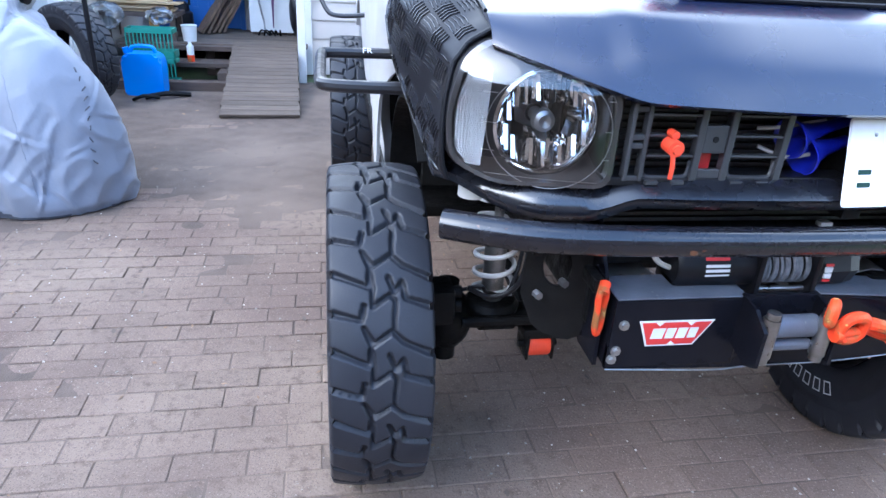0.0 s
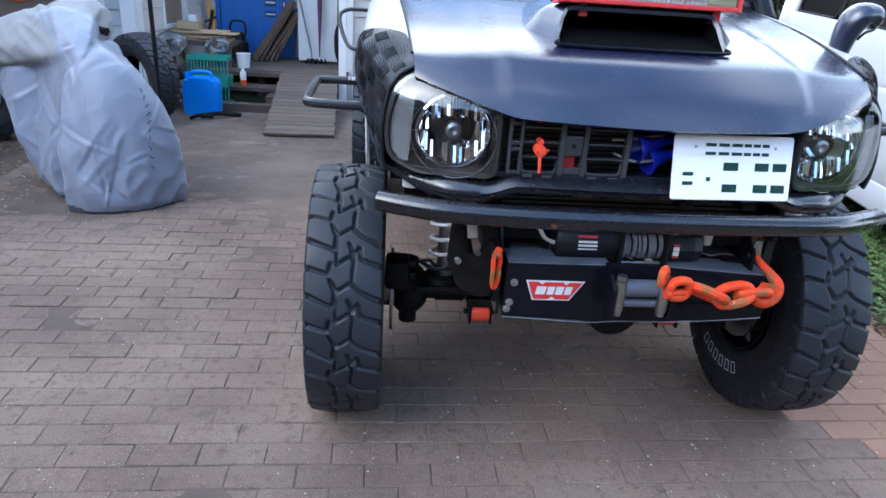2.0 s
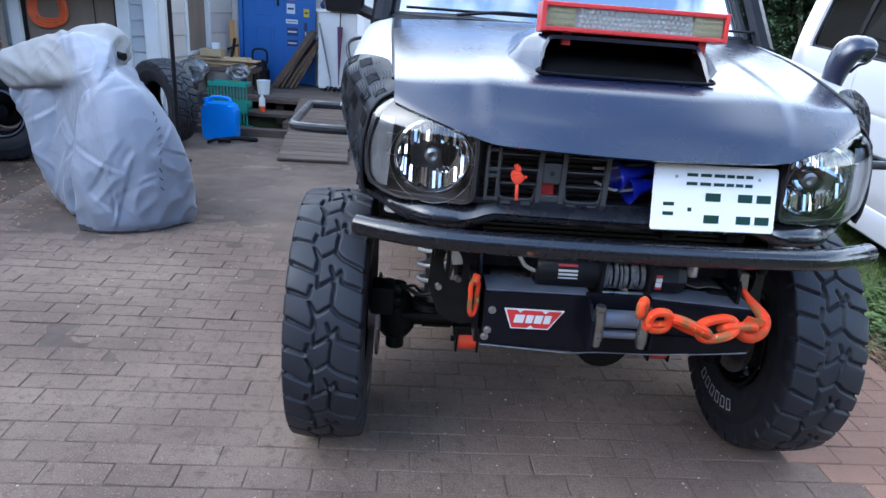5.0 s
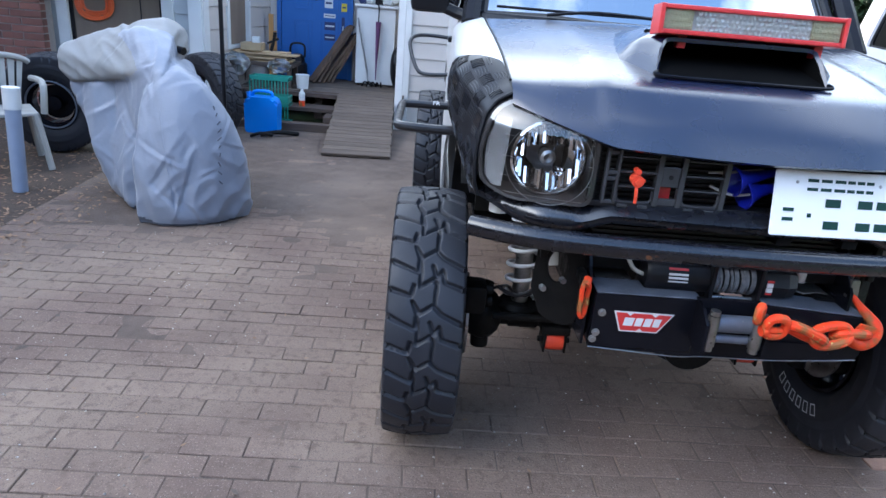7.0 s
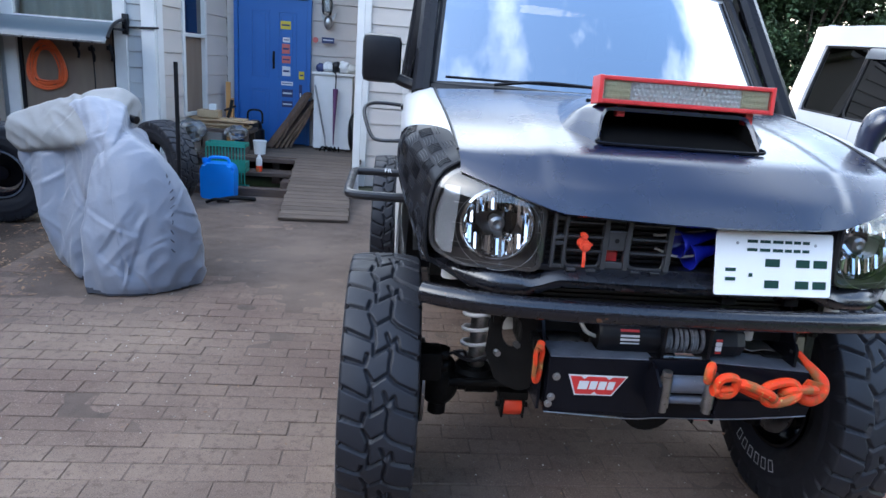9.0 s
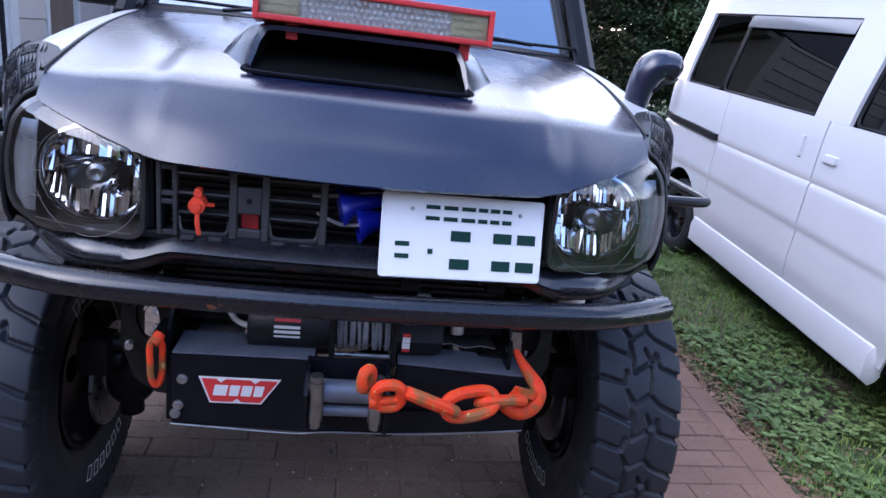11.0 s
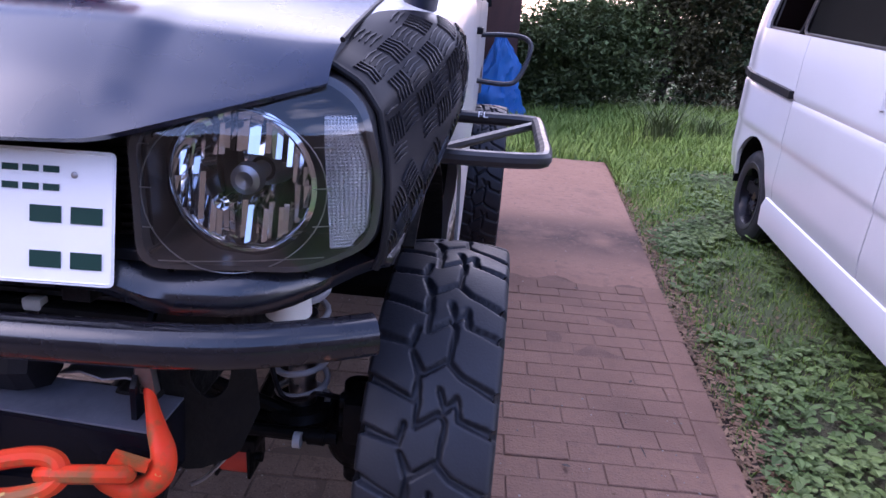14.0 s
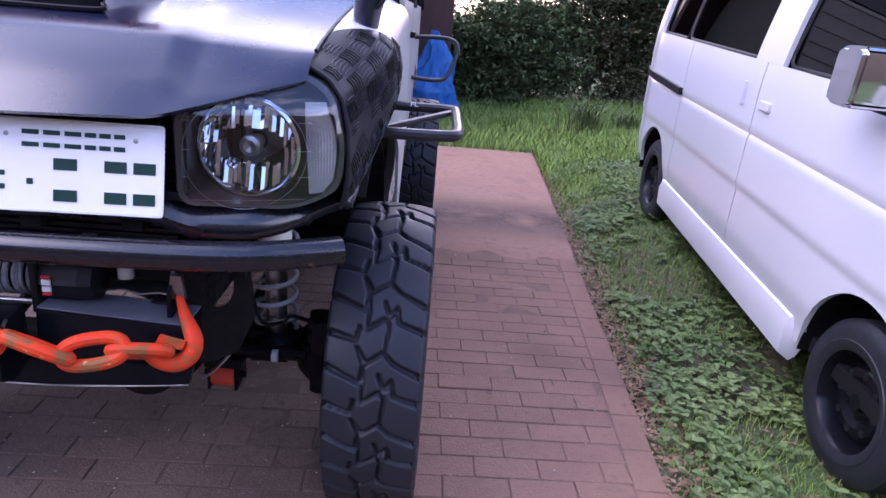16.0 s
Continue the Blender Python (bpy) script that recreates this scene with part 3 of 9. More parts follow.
def tyre_mesh():
    """A mud tyre round the x axis, at the origin: a carcass with its tread cut in."""
    W, R, repeats, fine = 0.113, TYRE_R, 16, 42
    n = repeats * fine
    S = np.linspace(-1, 1, 57)
    F = np.arange(fine) / fine
    deep = tread_depth(S[:, None] + 0 * F, F + 0 * S[:, None], W, 2 * math.pi * R / repeats)
    edge = [(0.1165, 0.0125, 1.0), (0.1195, 0.0175, 1.0), (0.1215, 0.024, 0.9), (0.1225, 0.031, 0.75), (0.1230, 0.040, 0.45), (0.1228, 0.048, 0.0)]
    wall_line = [(0.1215, 0.351), (0.1205, 0.346), (0.1235, 0.341), (0.122, 0.336), (0.1245, 0.331), (0.1225, 0.326), (0.1245, 0.321), (0.122, 0.318), (0.1235, 0.280), (0.121, 0.275), (0.108, 0.235), (0.088, 0.215)]
    rows = []
    for x, r in wall_line[::-1]:
        rows.append((np.full(fine, -x), np.full(fine, r)))
    for x, d, k in edge[::-1]:
        rows.append((-(x - 0.009 * k * deep[0]), R - d - 0.007 * k * deep[0]))
    for i, s in enumerate(S):
        rows.append((np.full(fine, s * W), R - 0.010 * abs(s) ** 2.6 - 0.0135 * deep[i]))
    for x, d, k in edge:
        rows.append((x - 0.009 * k * deep[-1], R - d - 0.007 * k * deep[-1]))
    for x, r in wall_line:
        rows.append((np.full(fine, x), np.full(fine, r)))
    A = 2 * math.pi * np.arange(n) / n
    verts = np.concatenate([np.stack([np.tile(x, repeats), np.tile(r, repeats) * np.cos(A), np.tile(r, repeats) * np.sin(A)], -1) for x, r in rows])
    faces = [(i * n + j, i * n + (j + 1) % n, (i + 1) * n + (j + 1) % n, (i + 1) * n + j) for i in range(len(rows) - 1) for j in range(n)]
    me = bpy.data.meshes.new("tyre")
    me.from_pydata(verts.tolist(), [], faces)
    me.materials.append(M["rubber"])
    me.polygons.foreach_set("use_smooth", [True] * len(me.polygons))
    me.update()
    return me


def rim_mesh():
    bm = B()
    prof = [(-0.105, 0.218), (-0.105, 0.205), (-0.085, 0.198), (-0.07, 0.18), (0.05, 0.172), (0.085, 0.196), (0.105, 0.205), (0.105, 0.218)]
    lathe(bm, prof, (0, 0, 0), seg=40)
    lathe(bm, [(0.0, 0.065), (0.045, 0.062), (0.05, 0.04), (0.05, 0.0)], (0, 0, 0), seg=20)
    lathe(bm, [(-0.03, 0.15), (-0.045, 0.145), (-0.045, 0.04), (0.0, 0.04)], (0, 0, 0), seg=24)
    return bm


def spoke_mesh():
    bm = B()
    pts = [(0.05, -0.40), (0.05, 0.40), (0.182, 0.20), (0.182, -0.20)]
    prism(bm, pts, 0.02, 0.034, lambda u, v, w: (w, u * math.cos(v), u * math.sin(v)))
    return link_mesh("spoke", bm, "gloss_black").data


def add_spokes(wheel):
    for k in range(8):
        sp = new("spoke", spoke_data)
        sp.parent = wheel
        sp.rotation_euler = (2 * math.pi * k / 8, 0, 0)


def sidewall_marks(bm, r0, r1, w, a0, a1, n):
    """White raised strokes round part of a sidewall."""
    for k in range(n):
        u0, u1 = mix(a0, a1, (k + 0.1) / n), mix(a0, a1, (k + 0.75) / n)
        out = [(r0, u0), (r1, u0), (r1, u1), (r0, u1)]
        inn = [(r0 + 0.004, u0 + (u1 - u0) * 0.14), (r1 - 0.004, u0 + (u1 - u0) * 0.14), (r1 - 0.004, u1 - (u1 - u0) * 0.14), (r0 + 0.004, u1 - (u1 - u0) * 0.14)]
        vo = [bm.verts.new((w, r * math.cos(a), r * math.sin(a))) for r, a in out]
        vi = [bm.verts.new((w, r * math.cos(a), r * math.sin(a))) for r, a in inn]
        for i in range(4):
            bm.faces.new((vo[i], vo[(i + 1) % 4], vi[(i + 1) % 4], vi[i]))


tyre_data = rim_data = None
spoke_data = spoke_mesh()
bpy.data.objects.remove(bpy.data.objects["spoke"])
for nm, x, y, steer in (("front", -TRACK, AX_F, 0), ("front", TRACK - 0.022, AX_F + 0.03, -1.5), ("rear", -TRACK, AX_R, 0), ("rear", TRACK, AX_R, 0)):
    side = 1 if x > 0 else -1
    m = Matrix.Translation((x, y, TYRE_R - 0.004)) @ Matrix.Rotation(radians(steer + (180 if side < 0 else 0)), 4, "Z") @ Matrix.Rotation(0.7 * x + y, 4, "X") @ Matrix.Diagonal((0.955, 1, 1, 1))
    if tyre_data is None:
        wheel = link_mesh("wheel", rim_mesh(), "gloss_black", True)
        tyre = new("tyre", tyre_mesh())
        rim_data, tyre_data = wheel.data, tyre.data
    else:
        wheel, tyre = new("wheel", rim_data), new("tyre", tyre_data)
    wheel.parent, tyre.parent = car, wheel
    wheel.matrix_parent_inverse = car.matrix_basis.inverted()
    wheel.matrix_basis = m
    if side < 0:
        tyre.rotation_euler = (0, 0, math.pi)
    add_spokes(wheel)
    tagged(wheel, "black wheel rim")
    tagged(tyre, "chunky mud tyre with deep lugs")
    if nm == "front":
        for a0 in (1.0, 4.2):
            for k in range(6):
                bm = B()
                sidewall_marks(bm, 0.262, 0.305, -0.1247, a0 + k / 6 - (0.7 * x + y), a0 + (k + 1) / 6 - (0.7 * x + y), 1)
                mk = link_mesh("sidewall_mark", bm, "sticker_white")
                mk.parent = wheel


def hood_raw(x, a, v):
    # lower edge in front, rising in a straight line over the lamps
    eb_y = -0.178 + 0.140 * (a / 0.6) ** 3.2
    rise = math.log(1 + math.exp((a - 0.365) * 90)) / 90
    eb_z = 1.150 + 0.006 * smooth01(0.0, 0.34, a) + 0.285 * rise
    # crease
    cr_y = -0.040 + 0.065 * (a / 0.6) ** 2.0
    cr_z = 1.289 - 0.012 * smooth01(0.40, 0.61, a)
    bulge = 0.012 * smooth01(0.425, 0.365, a)
    cw_y = 0.755 - 0.03 * (a / 0.6) ** 2
    cw_z = 1.425 - 0.018 * (a / 0.6) ** 2
    if v < 0.3:
        t = v / 0.3
        y = mix(eb_y, cr_y, t ** 1.08) - 0.004 * math.sin(math.pi * t) - 0.7 * bulge * smooth01(0.0, 0.5, t)
        z = mix(eb_z, cr_z + bulge * 0.5, 0.10 * math.sin(t * math.pi / 2) + 0.90 * t)
    else:
        t = (v - 0.3) / 0.7
        y = mix(cr_y, cw_y, t) - 0.7 * bulge * (1 - t)
        z = mix(cr_z + bulge * 0.5, cw_z, t) + 0.020 * math.sin(math.pi * t) * (1 - 0.4 * t) + bulge * 0.5 * smooth01(0, 0.3, t) * (1 - t)
    return Vector((x, y, z))


def hood_point(u, v):
    """u: -1..1 across, v: 0 front edge .. 1 cowl; the front line is softly rounded."""
    x = u * mix(0.612, 0.648, smooth01(0.1, 1, v))
    e = 0.030 * max(0.0, 1 - abs(v - 0.3) / 0.07)
    return sum((hood_raw(x, abs(x), v + q * e) for q in (-1, -0.5, 0, 0.5, 1)), Vector()) / 5


def hood_z(x, y):
    """Height of the bonnet's top at a place."""
    best = 1.3
    for i in range(30):
        v = 0.3 + 0.7 * i / 29
        p = hood_point(x / 0.63, v)
        if p.y >= y:
            return p.z
        best = p.z
    return best


bm = B()
NU, NV = 110, 50
grid(bm, [[hood_point(-1 + 2 * i / NU, j / NV) for i in range(NU + 1)] for j in range(NV + 1)])
thicken(bm, 0.012)
part("bonnet", bm, "satin_black", car, "satin black painted bonnet", True, 50)

# bonnet scoop: an open-fronted hood with a dark throat
scoop_label = "satin black bonnet air scoop with open mouth"


def scoop_shell(w, h, grow):
    rows = []
    for j in range(15):
        t = j / 14
        fade = 1 - t ** 2.4
        row = []
        for i in range(49):
            s = math.sin(math.pi / 2 * (-1 + 2 * i / 48))
            e = 1 - abs(s) ** mix(22.0, 3.2, smooth01(0.0, 0.35, t) ** 0.5)
            x = (w + 0.075 * smooth01(0, 0.25, t) - 0.10 * t ** 2) * s
            y = mix(mix(0.036, 0.098, e), 0.60, t)
            row.append((x - 0.014, y, mix(hood_z(x, y) - 0.006, hood_z(0, y) + (h + grow) * fade, e)))
        rows.append(row)
    return rows


bm = B()
grid(bm, scoop_shell(0.230, 0.074, 0.0))
thicken(bm, 0.010)
scoop = part("bonnet_scoop", bm, "satin_black", car, scoop_label, True, 60)
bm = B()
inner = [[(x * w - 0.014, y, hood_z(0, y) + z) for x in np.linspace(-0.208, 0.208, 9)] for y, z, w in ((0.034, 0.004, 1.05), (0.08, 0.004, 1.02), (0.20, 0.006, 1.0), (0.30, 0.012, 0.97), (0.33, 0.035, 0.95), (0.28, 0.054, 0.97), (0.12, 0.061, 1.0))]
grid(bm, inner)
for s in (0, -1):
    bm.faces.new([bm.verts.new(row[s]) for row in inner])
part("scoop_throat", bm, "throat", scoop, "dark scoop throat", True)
bm = B()
lip = [(-0.014 + x, y, hood_z(x, 0.03) + z) for x, y, z in ((-0.226, 0.040, 0.012), (-0.216, 0.024, 0.002), (0, 0.016, 0.001), (0.216, 0.024, 0.002), (0.226, 0.040, 0.012))]
tube(bm, curve_points(lip, 6), 0.005, 8)
part("scoop_lip", bm, "gloss_black", scoop)


def fender_x(y):
    return 0.700 + 0.056 * smooth01(-0.03, 0.24, y)


def arch_z(y):
    d = (y - AX_F) / 0.45
    if y < AX_F:
        return 0.985 + 0.130 * smooth01(0.0, 0.36, y)
    return 0.70 + 0.415 * math.sqrt(1 - d * d) if d < 1 else 0.70


def fender_point(s, y, side, out=0.0):
    """s: 0 at the bonnet seam .. 1 at the lower edge."""
    xo = fender_x(y) + out
    seam = hood_point(1.0, 0.3 + 0.7 * min(1, max(0, (y - 0.02) / 0.72)))
    zs = seam.z + 0.002 if y > 0.02 else mix(1.225, seam.z, smooth01(-0.05, 0.02, y))
    x0 = min(seam.x + 0.006, xo - 0.02)
    zl = arch_z(y)
    zsh = zs - 0.070
    if s < 0.4:
        t = s / 0.4
        a = t * math.pi / 2
        x, z = mix(x0, xo, math.sin(a)), zs + out - (zs - zsh) * (1 - math.cos(a))
    else:
        t = (s - 0.4) / 0.6
        roll = 0.055 * smooth01(0.03, 0.24, y) * (1 - smooth01(0.5, 0.75, y))
        x, z = xo + 0.010 * math.sin(math.pi * t) - roll * t ** 2.2, mix(zsh, zl, t)
    return Vector((side * x, y, z))


def plate_top_s(y):
    """How far up the plate reaches at y (0 is the bonnet seam)."""
    return 0.02 + 0.98 * min(1.0, max(0.0, y - 0.145) / 0.43)


def lamp_edge(s):
    """Line along the lamp's outer edge, from the bonnet corner down to the bumper."""
    pts = ((0.606, 0.004, 1.252), (0.650, 0.010, 1.226), (0.676, 0.008, 1.190), (0.689, 0.000, 1.130), (0.694, -0.008, 1.060), (0.690, -0.012, 1.005), (0.680, -0.014, 0.978))
    k = [0.02, 0.17, 0.32, 0.50, 0.72, 0.90, 1.0]
    return Vector([float(np.interp(s, k, [p[i] for p in pts])) for i in range(3)])


def plate_point(s, w, side):
    """w: 0 at the lamp .. 1 at the plate's rear end; s as on the wing."""
    y = mix(0.0, 0.56, w)
    p = fender_point(mix(min(0.97, plate_top_s(y)), 1.0, s), y, 1, 0.006)
    e = 0.02 + 0.98 * s
    fade = 1 - smooth01(0.0, 0.36, w)
    p += (lamp_edge(e) - fender_point(e, 0.0, 1, 0.006)) * fade
    swell = math.sin(math.pi * min(1.0, w / 0.75)) * math.sin(math.pi * min(1.0, e * 1.02)) ** 0.8
    p += Vector((0.9, -0.15, 0.2)) * 0.007 * max(0.0, swell)
    return Vector((side * p.x, p.y, p.z))


def wing_point(s, y, side):
    """The white wing; ahead of the axle only the strip above the plate shows."""
    if y < 0.215:
        s *= plate_top_s(y) + 0.06
    p = fender_point(s, y, 1) + (lamp_edge(max(0.02, s)) - fender_point(max(0.02, s), 0.0, 1)) * (1 - smooth01(0.0, 0.36, y / 0.56))
    return Vector((side * p.x, p.y, p.z - 0.001))


for side in (-1, 1):
    bm = B()
    ys = list(np.linspace(0.10, 0.2145, 8)) + list(np.linspace(0.2155, 0.95, 40))
    grid(bm, [[wing_point(s, y, side) for s in np.linspace(0, 1, 22)] for y in ys])
    thicken(bm, 0.01)
    fender = part("front_wing", bm, "silver_dusty", car, "white front wing with black plate cover", True, 50)
    # tread plate cover bent over the wing
    bm = B()
    ws = [(k / 44) ** 1.15 for k in range(45)]
    net = [[plate_point(k / 30, w, side) for k in range(31)] for w in ws]
    grid(bm, net)
    thicken(bm, 0.004)
    cover = part("wing_plate", bm, "checker", car, "black tread plate over the wing", True, 50)
    # raised bars of the tread pattern, in alternate groups of five; the lower sheet lies askew
    P3 = np.array([[tuple(p) for p in row] for row in net])
    across = np.concatenate([np.zeros((45, 1)), np.cumsum(np.linalg.norm(np.diff(P3, axis=1), axis=2), axis=1)], axis=1)
    foot = across[:, -1:] - across
    mid_line = P3[:, 17]
    along = np.concatenate([[0], np.cumsum(np.linalg.norm(np.diff(mid_line, axis=0), axis=1))])
    du, dv = np.gradient(P3, axis=0), np.gradient(P3, axis=1)
    N3 = np.cross(du, dv)
    N3 /= np.linalg.norm(N3, axis=2, keepdims=True) + 1e-9
    N3 *= np.where(N3[..., :1] * side + N3[..., 2:] < 0, -1, 1)

    def on_plate(a, l, h):
        """Point of the sheet: a metres behind the lamp, l metres above the lower edge, h proud."""
        i = min(43.999, float(np.interp(a, along, range(45))))
        i0, f = int(i), i - int(i)
        row = mix(foot[i0], foot[i0 + 1], f)[::-1]
        if not 0.005 < l < row[-1] - 0.005 or not 0.006 < a < along[-1] - 0.01:
            return None
        j = 30 - float(np.interp(l, row, range(31)))
        j0 = min(29, int(j))
        g = j - j0
        p = mix(mix(P3[i0, j0], P3[i0, j0 + 1], g), mix(P3[i0 + 1, j0], P3[i0 + 1, j0 + 1], g), f)
        return Vector(p + N3[i0, j0] * h)

    bm = B()
    cell = 0.042
    for fold_lo, fold_hi, tilt in ((-1.0, 0.138, 0.62), (0.142, 1.0, 0.16)):
        ca, sa = math.cos(tilt), math.sin(tilt)
        for i in range(-16, 17):
            for j in range(-14, 15):
                for k in range(5):
                    o, low_ring, top_ring = (k - 2) * cell / 5.3, [], []
                    for e, w in ((-0.43, -1), (0.0, -1), (0.43, -1), (0.43, 1), (0.0, 1), (-0.43, 1)):
                        for ring, shrink, h in ((low_ring, 1.0, -0.0004), (top_ring, 0.58, 0.0029)):
                            a, b = e * cell * (0.9 + 0.1 * shrink), o + 0.0018 * w * shrink * (1.0 if e == 0 else 0.5) + 0.0022 * (1 - (e / 0.43) ** 2)
                            if (i + j) % 2:
                                a, b = b, a
                            p, q = i * cell + a, j * cell + b
                            p, q = 0.25 + ca * p - sa * q, 0.14 + sa * p + ca * q
                            ring.append(on_plate(p, q, h) if fold_lo < q < fold_hi else None)
                    if any(p is None for p in low_ring + top_ring):
                        continue
                    lo, hi = [bm.verts.new(p) for p in low_ring], [bm.verts.new(p) for p in top_ring]
                    bm.faces.new(hi)
                    for q in range(6):
                        bm.faces.new((lo[q], lo[(q + 1) % 6], hi[(q + 1) % 6], hi[q]))
    bmesh.ops.recalc_face_normals(bm, faces=bm.faces)
    tagged(part("plate_ridge", bm, "checker_ridge", cover), kind="stuff")
    # black rubber edge between the plate and the lamp
    bm = B()
    tube(bm, [Vector((side * (p.x - 0.003), p.y - 0.002, p.z)) for p in (lamp_edge(q) for q in np.linspace(0.02, 1, 24))], 0.0055, 8)
    part("plate_edging", bm, "plastic_black", cover, "black rubber edging", True)
    # bonnet seam strip
    bm = B()
    tube(bm, [fender_point(0.0, y, side) + Vector((-side * 0.004, 0, -0.001)) for y in np.linspace(0.02, 0.9, 16)], 0.004, 6)
    part("bonnet_seam", bm, "plastic_black", fender)
    # side step tube over the wheel
    zg = 1.105
    pts = [(0.70, 0.205, zg - 0.005), (0.80, 0.205, zg - 0.005), (0.895, 0.21, zg - 0.003), (0.913, 0.24, zg), (0.915, 0.37, zg + 0.003), (0.915, 0.52, zg + 0.008), (0.90, 0.555, zg + 0.010), (0.80, 0.56, zg + 0.010), (0.71, 0.56, zg + 0.010)]
    bm = B()
    tube(bm, [(side * x, y, z) for x, y, z in curve_points(pts, 4)], 0.0135, 10)
    guard = part("wing_guard", bm, "guard_black", car, "black tube guard over the front wheel", True)
    bm = B()
    if side > 0:
        tube(bm, [(side * 0.735, 0.25, zg - 0.004), (side * 0.905, 0.53, zg + 0.006)], 0.009, 8)
        part("guard_brace", bm, "guard_black", guard, "", True)
    bm = text_mesh("FL" if side > 0 else "FR", 0.024, Matrix.Translation((side * 0.80, 0.548, zg + 0.018)) @ Matrix.Rotation(radians(40), 4, "X"))
    part("guard_writing", bm, "sticker_white", guard, "white letters on the tube")
    # rear loop and ring on the flank
    bm = B()
    pts = [(0.70, 2.1, 1.06), (0.86, 2.1, 1.05), (0.92, 2.12, 1.08), (0.965, 2.2, 1.20), (0.93, 2.26, 1.245), (0.82, 2.28, 1.25), (0.70, 2.28, 1.24)]
    tube(bm, [(side * x, y, z) for x, y, z in curve_points(pts, 5)], 0.011, 8)
    part("rear_guard", bm, "guard_black", car, "black tube guard over the rear wheel", True)
    bm = B()
    ring = [(side * 0.752, 0.98 + 0.024 * math.cos(a), 1.10 + 0.03 * math.sin(a)) for a in np.linspace(0, 2 * math.pi, 17)[:-1]]
    tube(bm, ring, 0.006, 6, closed=True)
    part("flank_ring", bm, "steel", car, "", True)

# body shell behind the bonnet: doors, rear quarters, roof
ZB, ZW, ZT = 0.70, 1.40, 1.99


def side_x(z):
    """Half width of the body at a height."""
    return 0.738 - 0.10 * smooth01(1.40, 2.0, z) - 0.02 * smooth01(0.9, 0.7, z)


for side in (-1, 1):
    bm = B()
    grid(bm, [[(side * side_x(z), y, z) for z in np.linspace(0.66, ZW, 9)] for y in np.linspace(0.955, 1.86, 7)])
    thicken(bm, 0.03)
    dr = part("car_door", bm, "silver_dusty", car, "dusty white car door", True)
    bm = B()
    grid(bm, [[(side * (side_x(z) - 0.003), y, z) for z in (ZW + 0.02, 1.65, 1.86)] for y in (1.12, 1.5, 1.84)])
    part("side_window", bm, "tint_glass", dr, "tinted side window")
    bm = B()
    box(bm, side * 0.748 - 0.012, side * 0.748 + 0.012, 1.62, 1.76, 1.26, 1.285, 0.006)
    part("door_handle", bm, "plastic_black", dr, "black door handle")
    bm = B()
    ys = np.linspace(1.875, 3.3, 12)

    def low(y):
        d = (y - AX_R) / 0.47
        return 0.72 + (0.35 * math.sqrt(1 - d * d) if abs(d) < 1 else 0)

    grid(bm, [[(side * side_x(z), y, z) for z in np.linspace(low(y), ZW, 8)] for y in ys])
    thicken(bm, 0.03)
    part("rear_wing", bm, "silver_dusty", car, "dusty white rear wing", True)
    bm = B()
    grid(bm, [[(side * (side_x(z) - 0.003), y, z) for z in (ZW + 0.02, 1.65, 1.86)] for y in (1.95, 2.5, 3.2)])
    part("rear_side_window", bm, "tint_glass", car, "tinted rear side window")
    for a, b, w in (((0.700, 0.74, 1.38), (0.655, 1.22, 1.93), 0.034), ((0.715, 1.86, 1.38), (0.66, 1.90, 1.93), 0.04), ((0.715, 3.26, 1.38), (0.65, 3.2, 1.93), 0.045)):
        d = Vector(b) - Vector(a)
        bm = B()
        tube(bm, [(side * a[0], a[1], a[2]), (side * b[0], b[1], b[2])], w, 8)
        part("pillar", bm, "gloss_black", car, "black roof pillar", True)
    bm = B()
    box(bm, side * 0.70 - 0.03, side * 0.70 + 0.03, 0.86, 2.4, 0.62, 0.70, 0.012)
    part("sill", bm, "chassis", car)

bm = B()
grid(bm, [[(x, y, ZT - 0.05 * (abs(x) / 0.65) ** 3 - 0.03 * smooth01(1.5, 1.2, y)) for x in np.linspace(-0.665, 0.665, 15)] for y in np.linspace(1.2, 3.28, 10)])
thicken(bm, 0.03)
part("roof", bm, "silver_dusty", car, "white roof", True)
bm = B()
grid(bm, [[(x * (1 if z < 1.5 else 0.93), mix(3.31, 3.24, (z - 0.7) / 1.25), z) for x in np.linspace(-0.72, 0.72, 5)] for z in (0.7, 1.0, 1.4, 1.9)])
thicken(bm, 0.03)
part("tailgate", bm, "silver_dusty", car, "white tailgate")
# windscreen
bm = B()


def screen(u, t):
    hw = mix(0.655, 0.60, t)
    return Vector((u * hw, mix(0.765, 1.235, t) + 0.05 * u * u, mix(1.415, 1.93, t)))


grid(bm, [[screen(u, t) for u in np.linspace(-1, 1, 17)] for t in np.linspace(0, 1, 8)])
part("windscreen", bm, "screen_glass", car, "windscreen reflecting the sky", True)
bm = B()
for t in (-0.005, 1.0):
    tube(bm, [screen(u, t) + Vector((0, -0.004, 0.0)) for u in np.linspace(-1, 1, 13)], 0.014, 8)
for u in (-1, 1):
    tube(bm, [screen(u, t) + Vector((0, -0.006, 0)) for t in np.linspace(0, 1, 6)], 0.016, 8)
part("windscreen_seal", bm, "plastic_black", car, "", True)
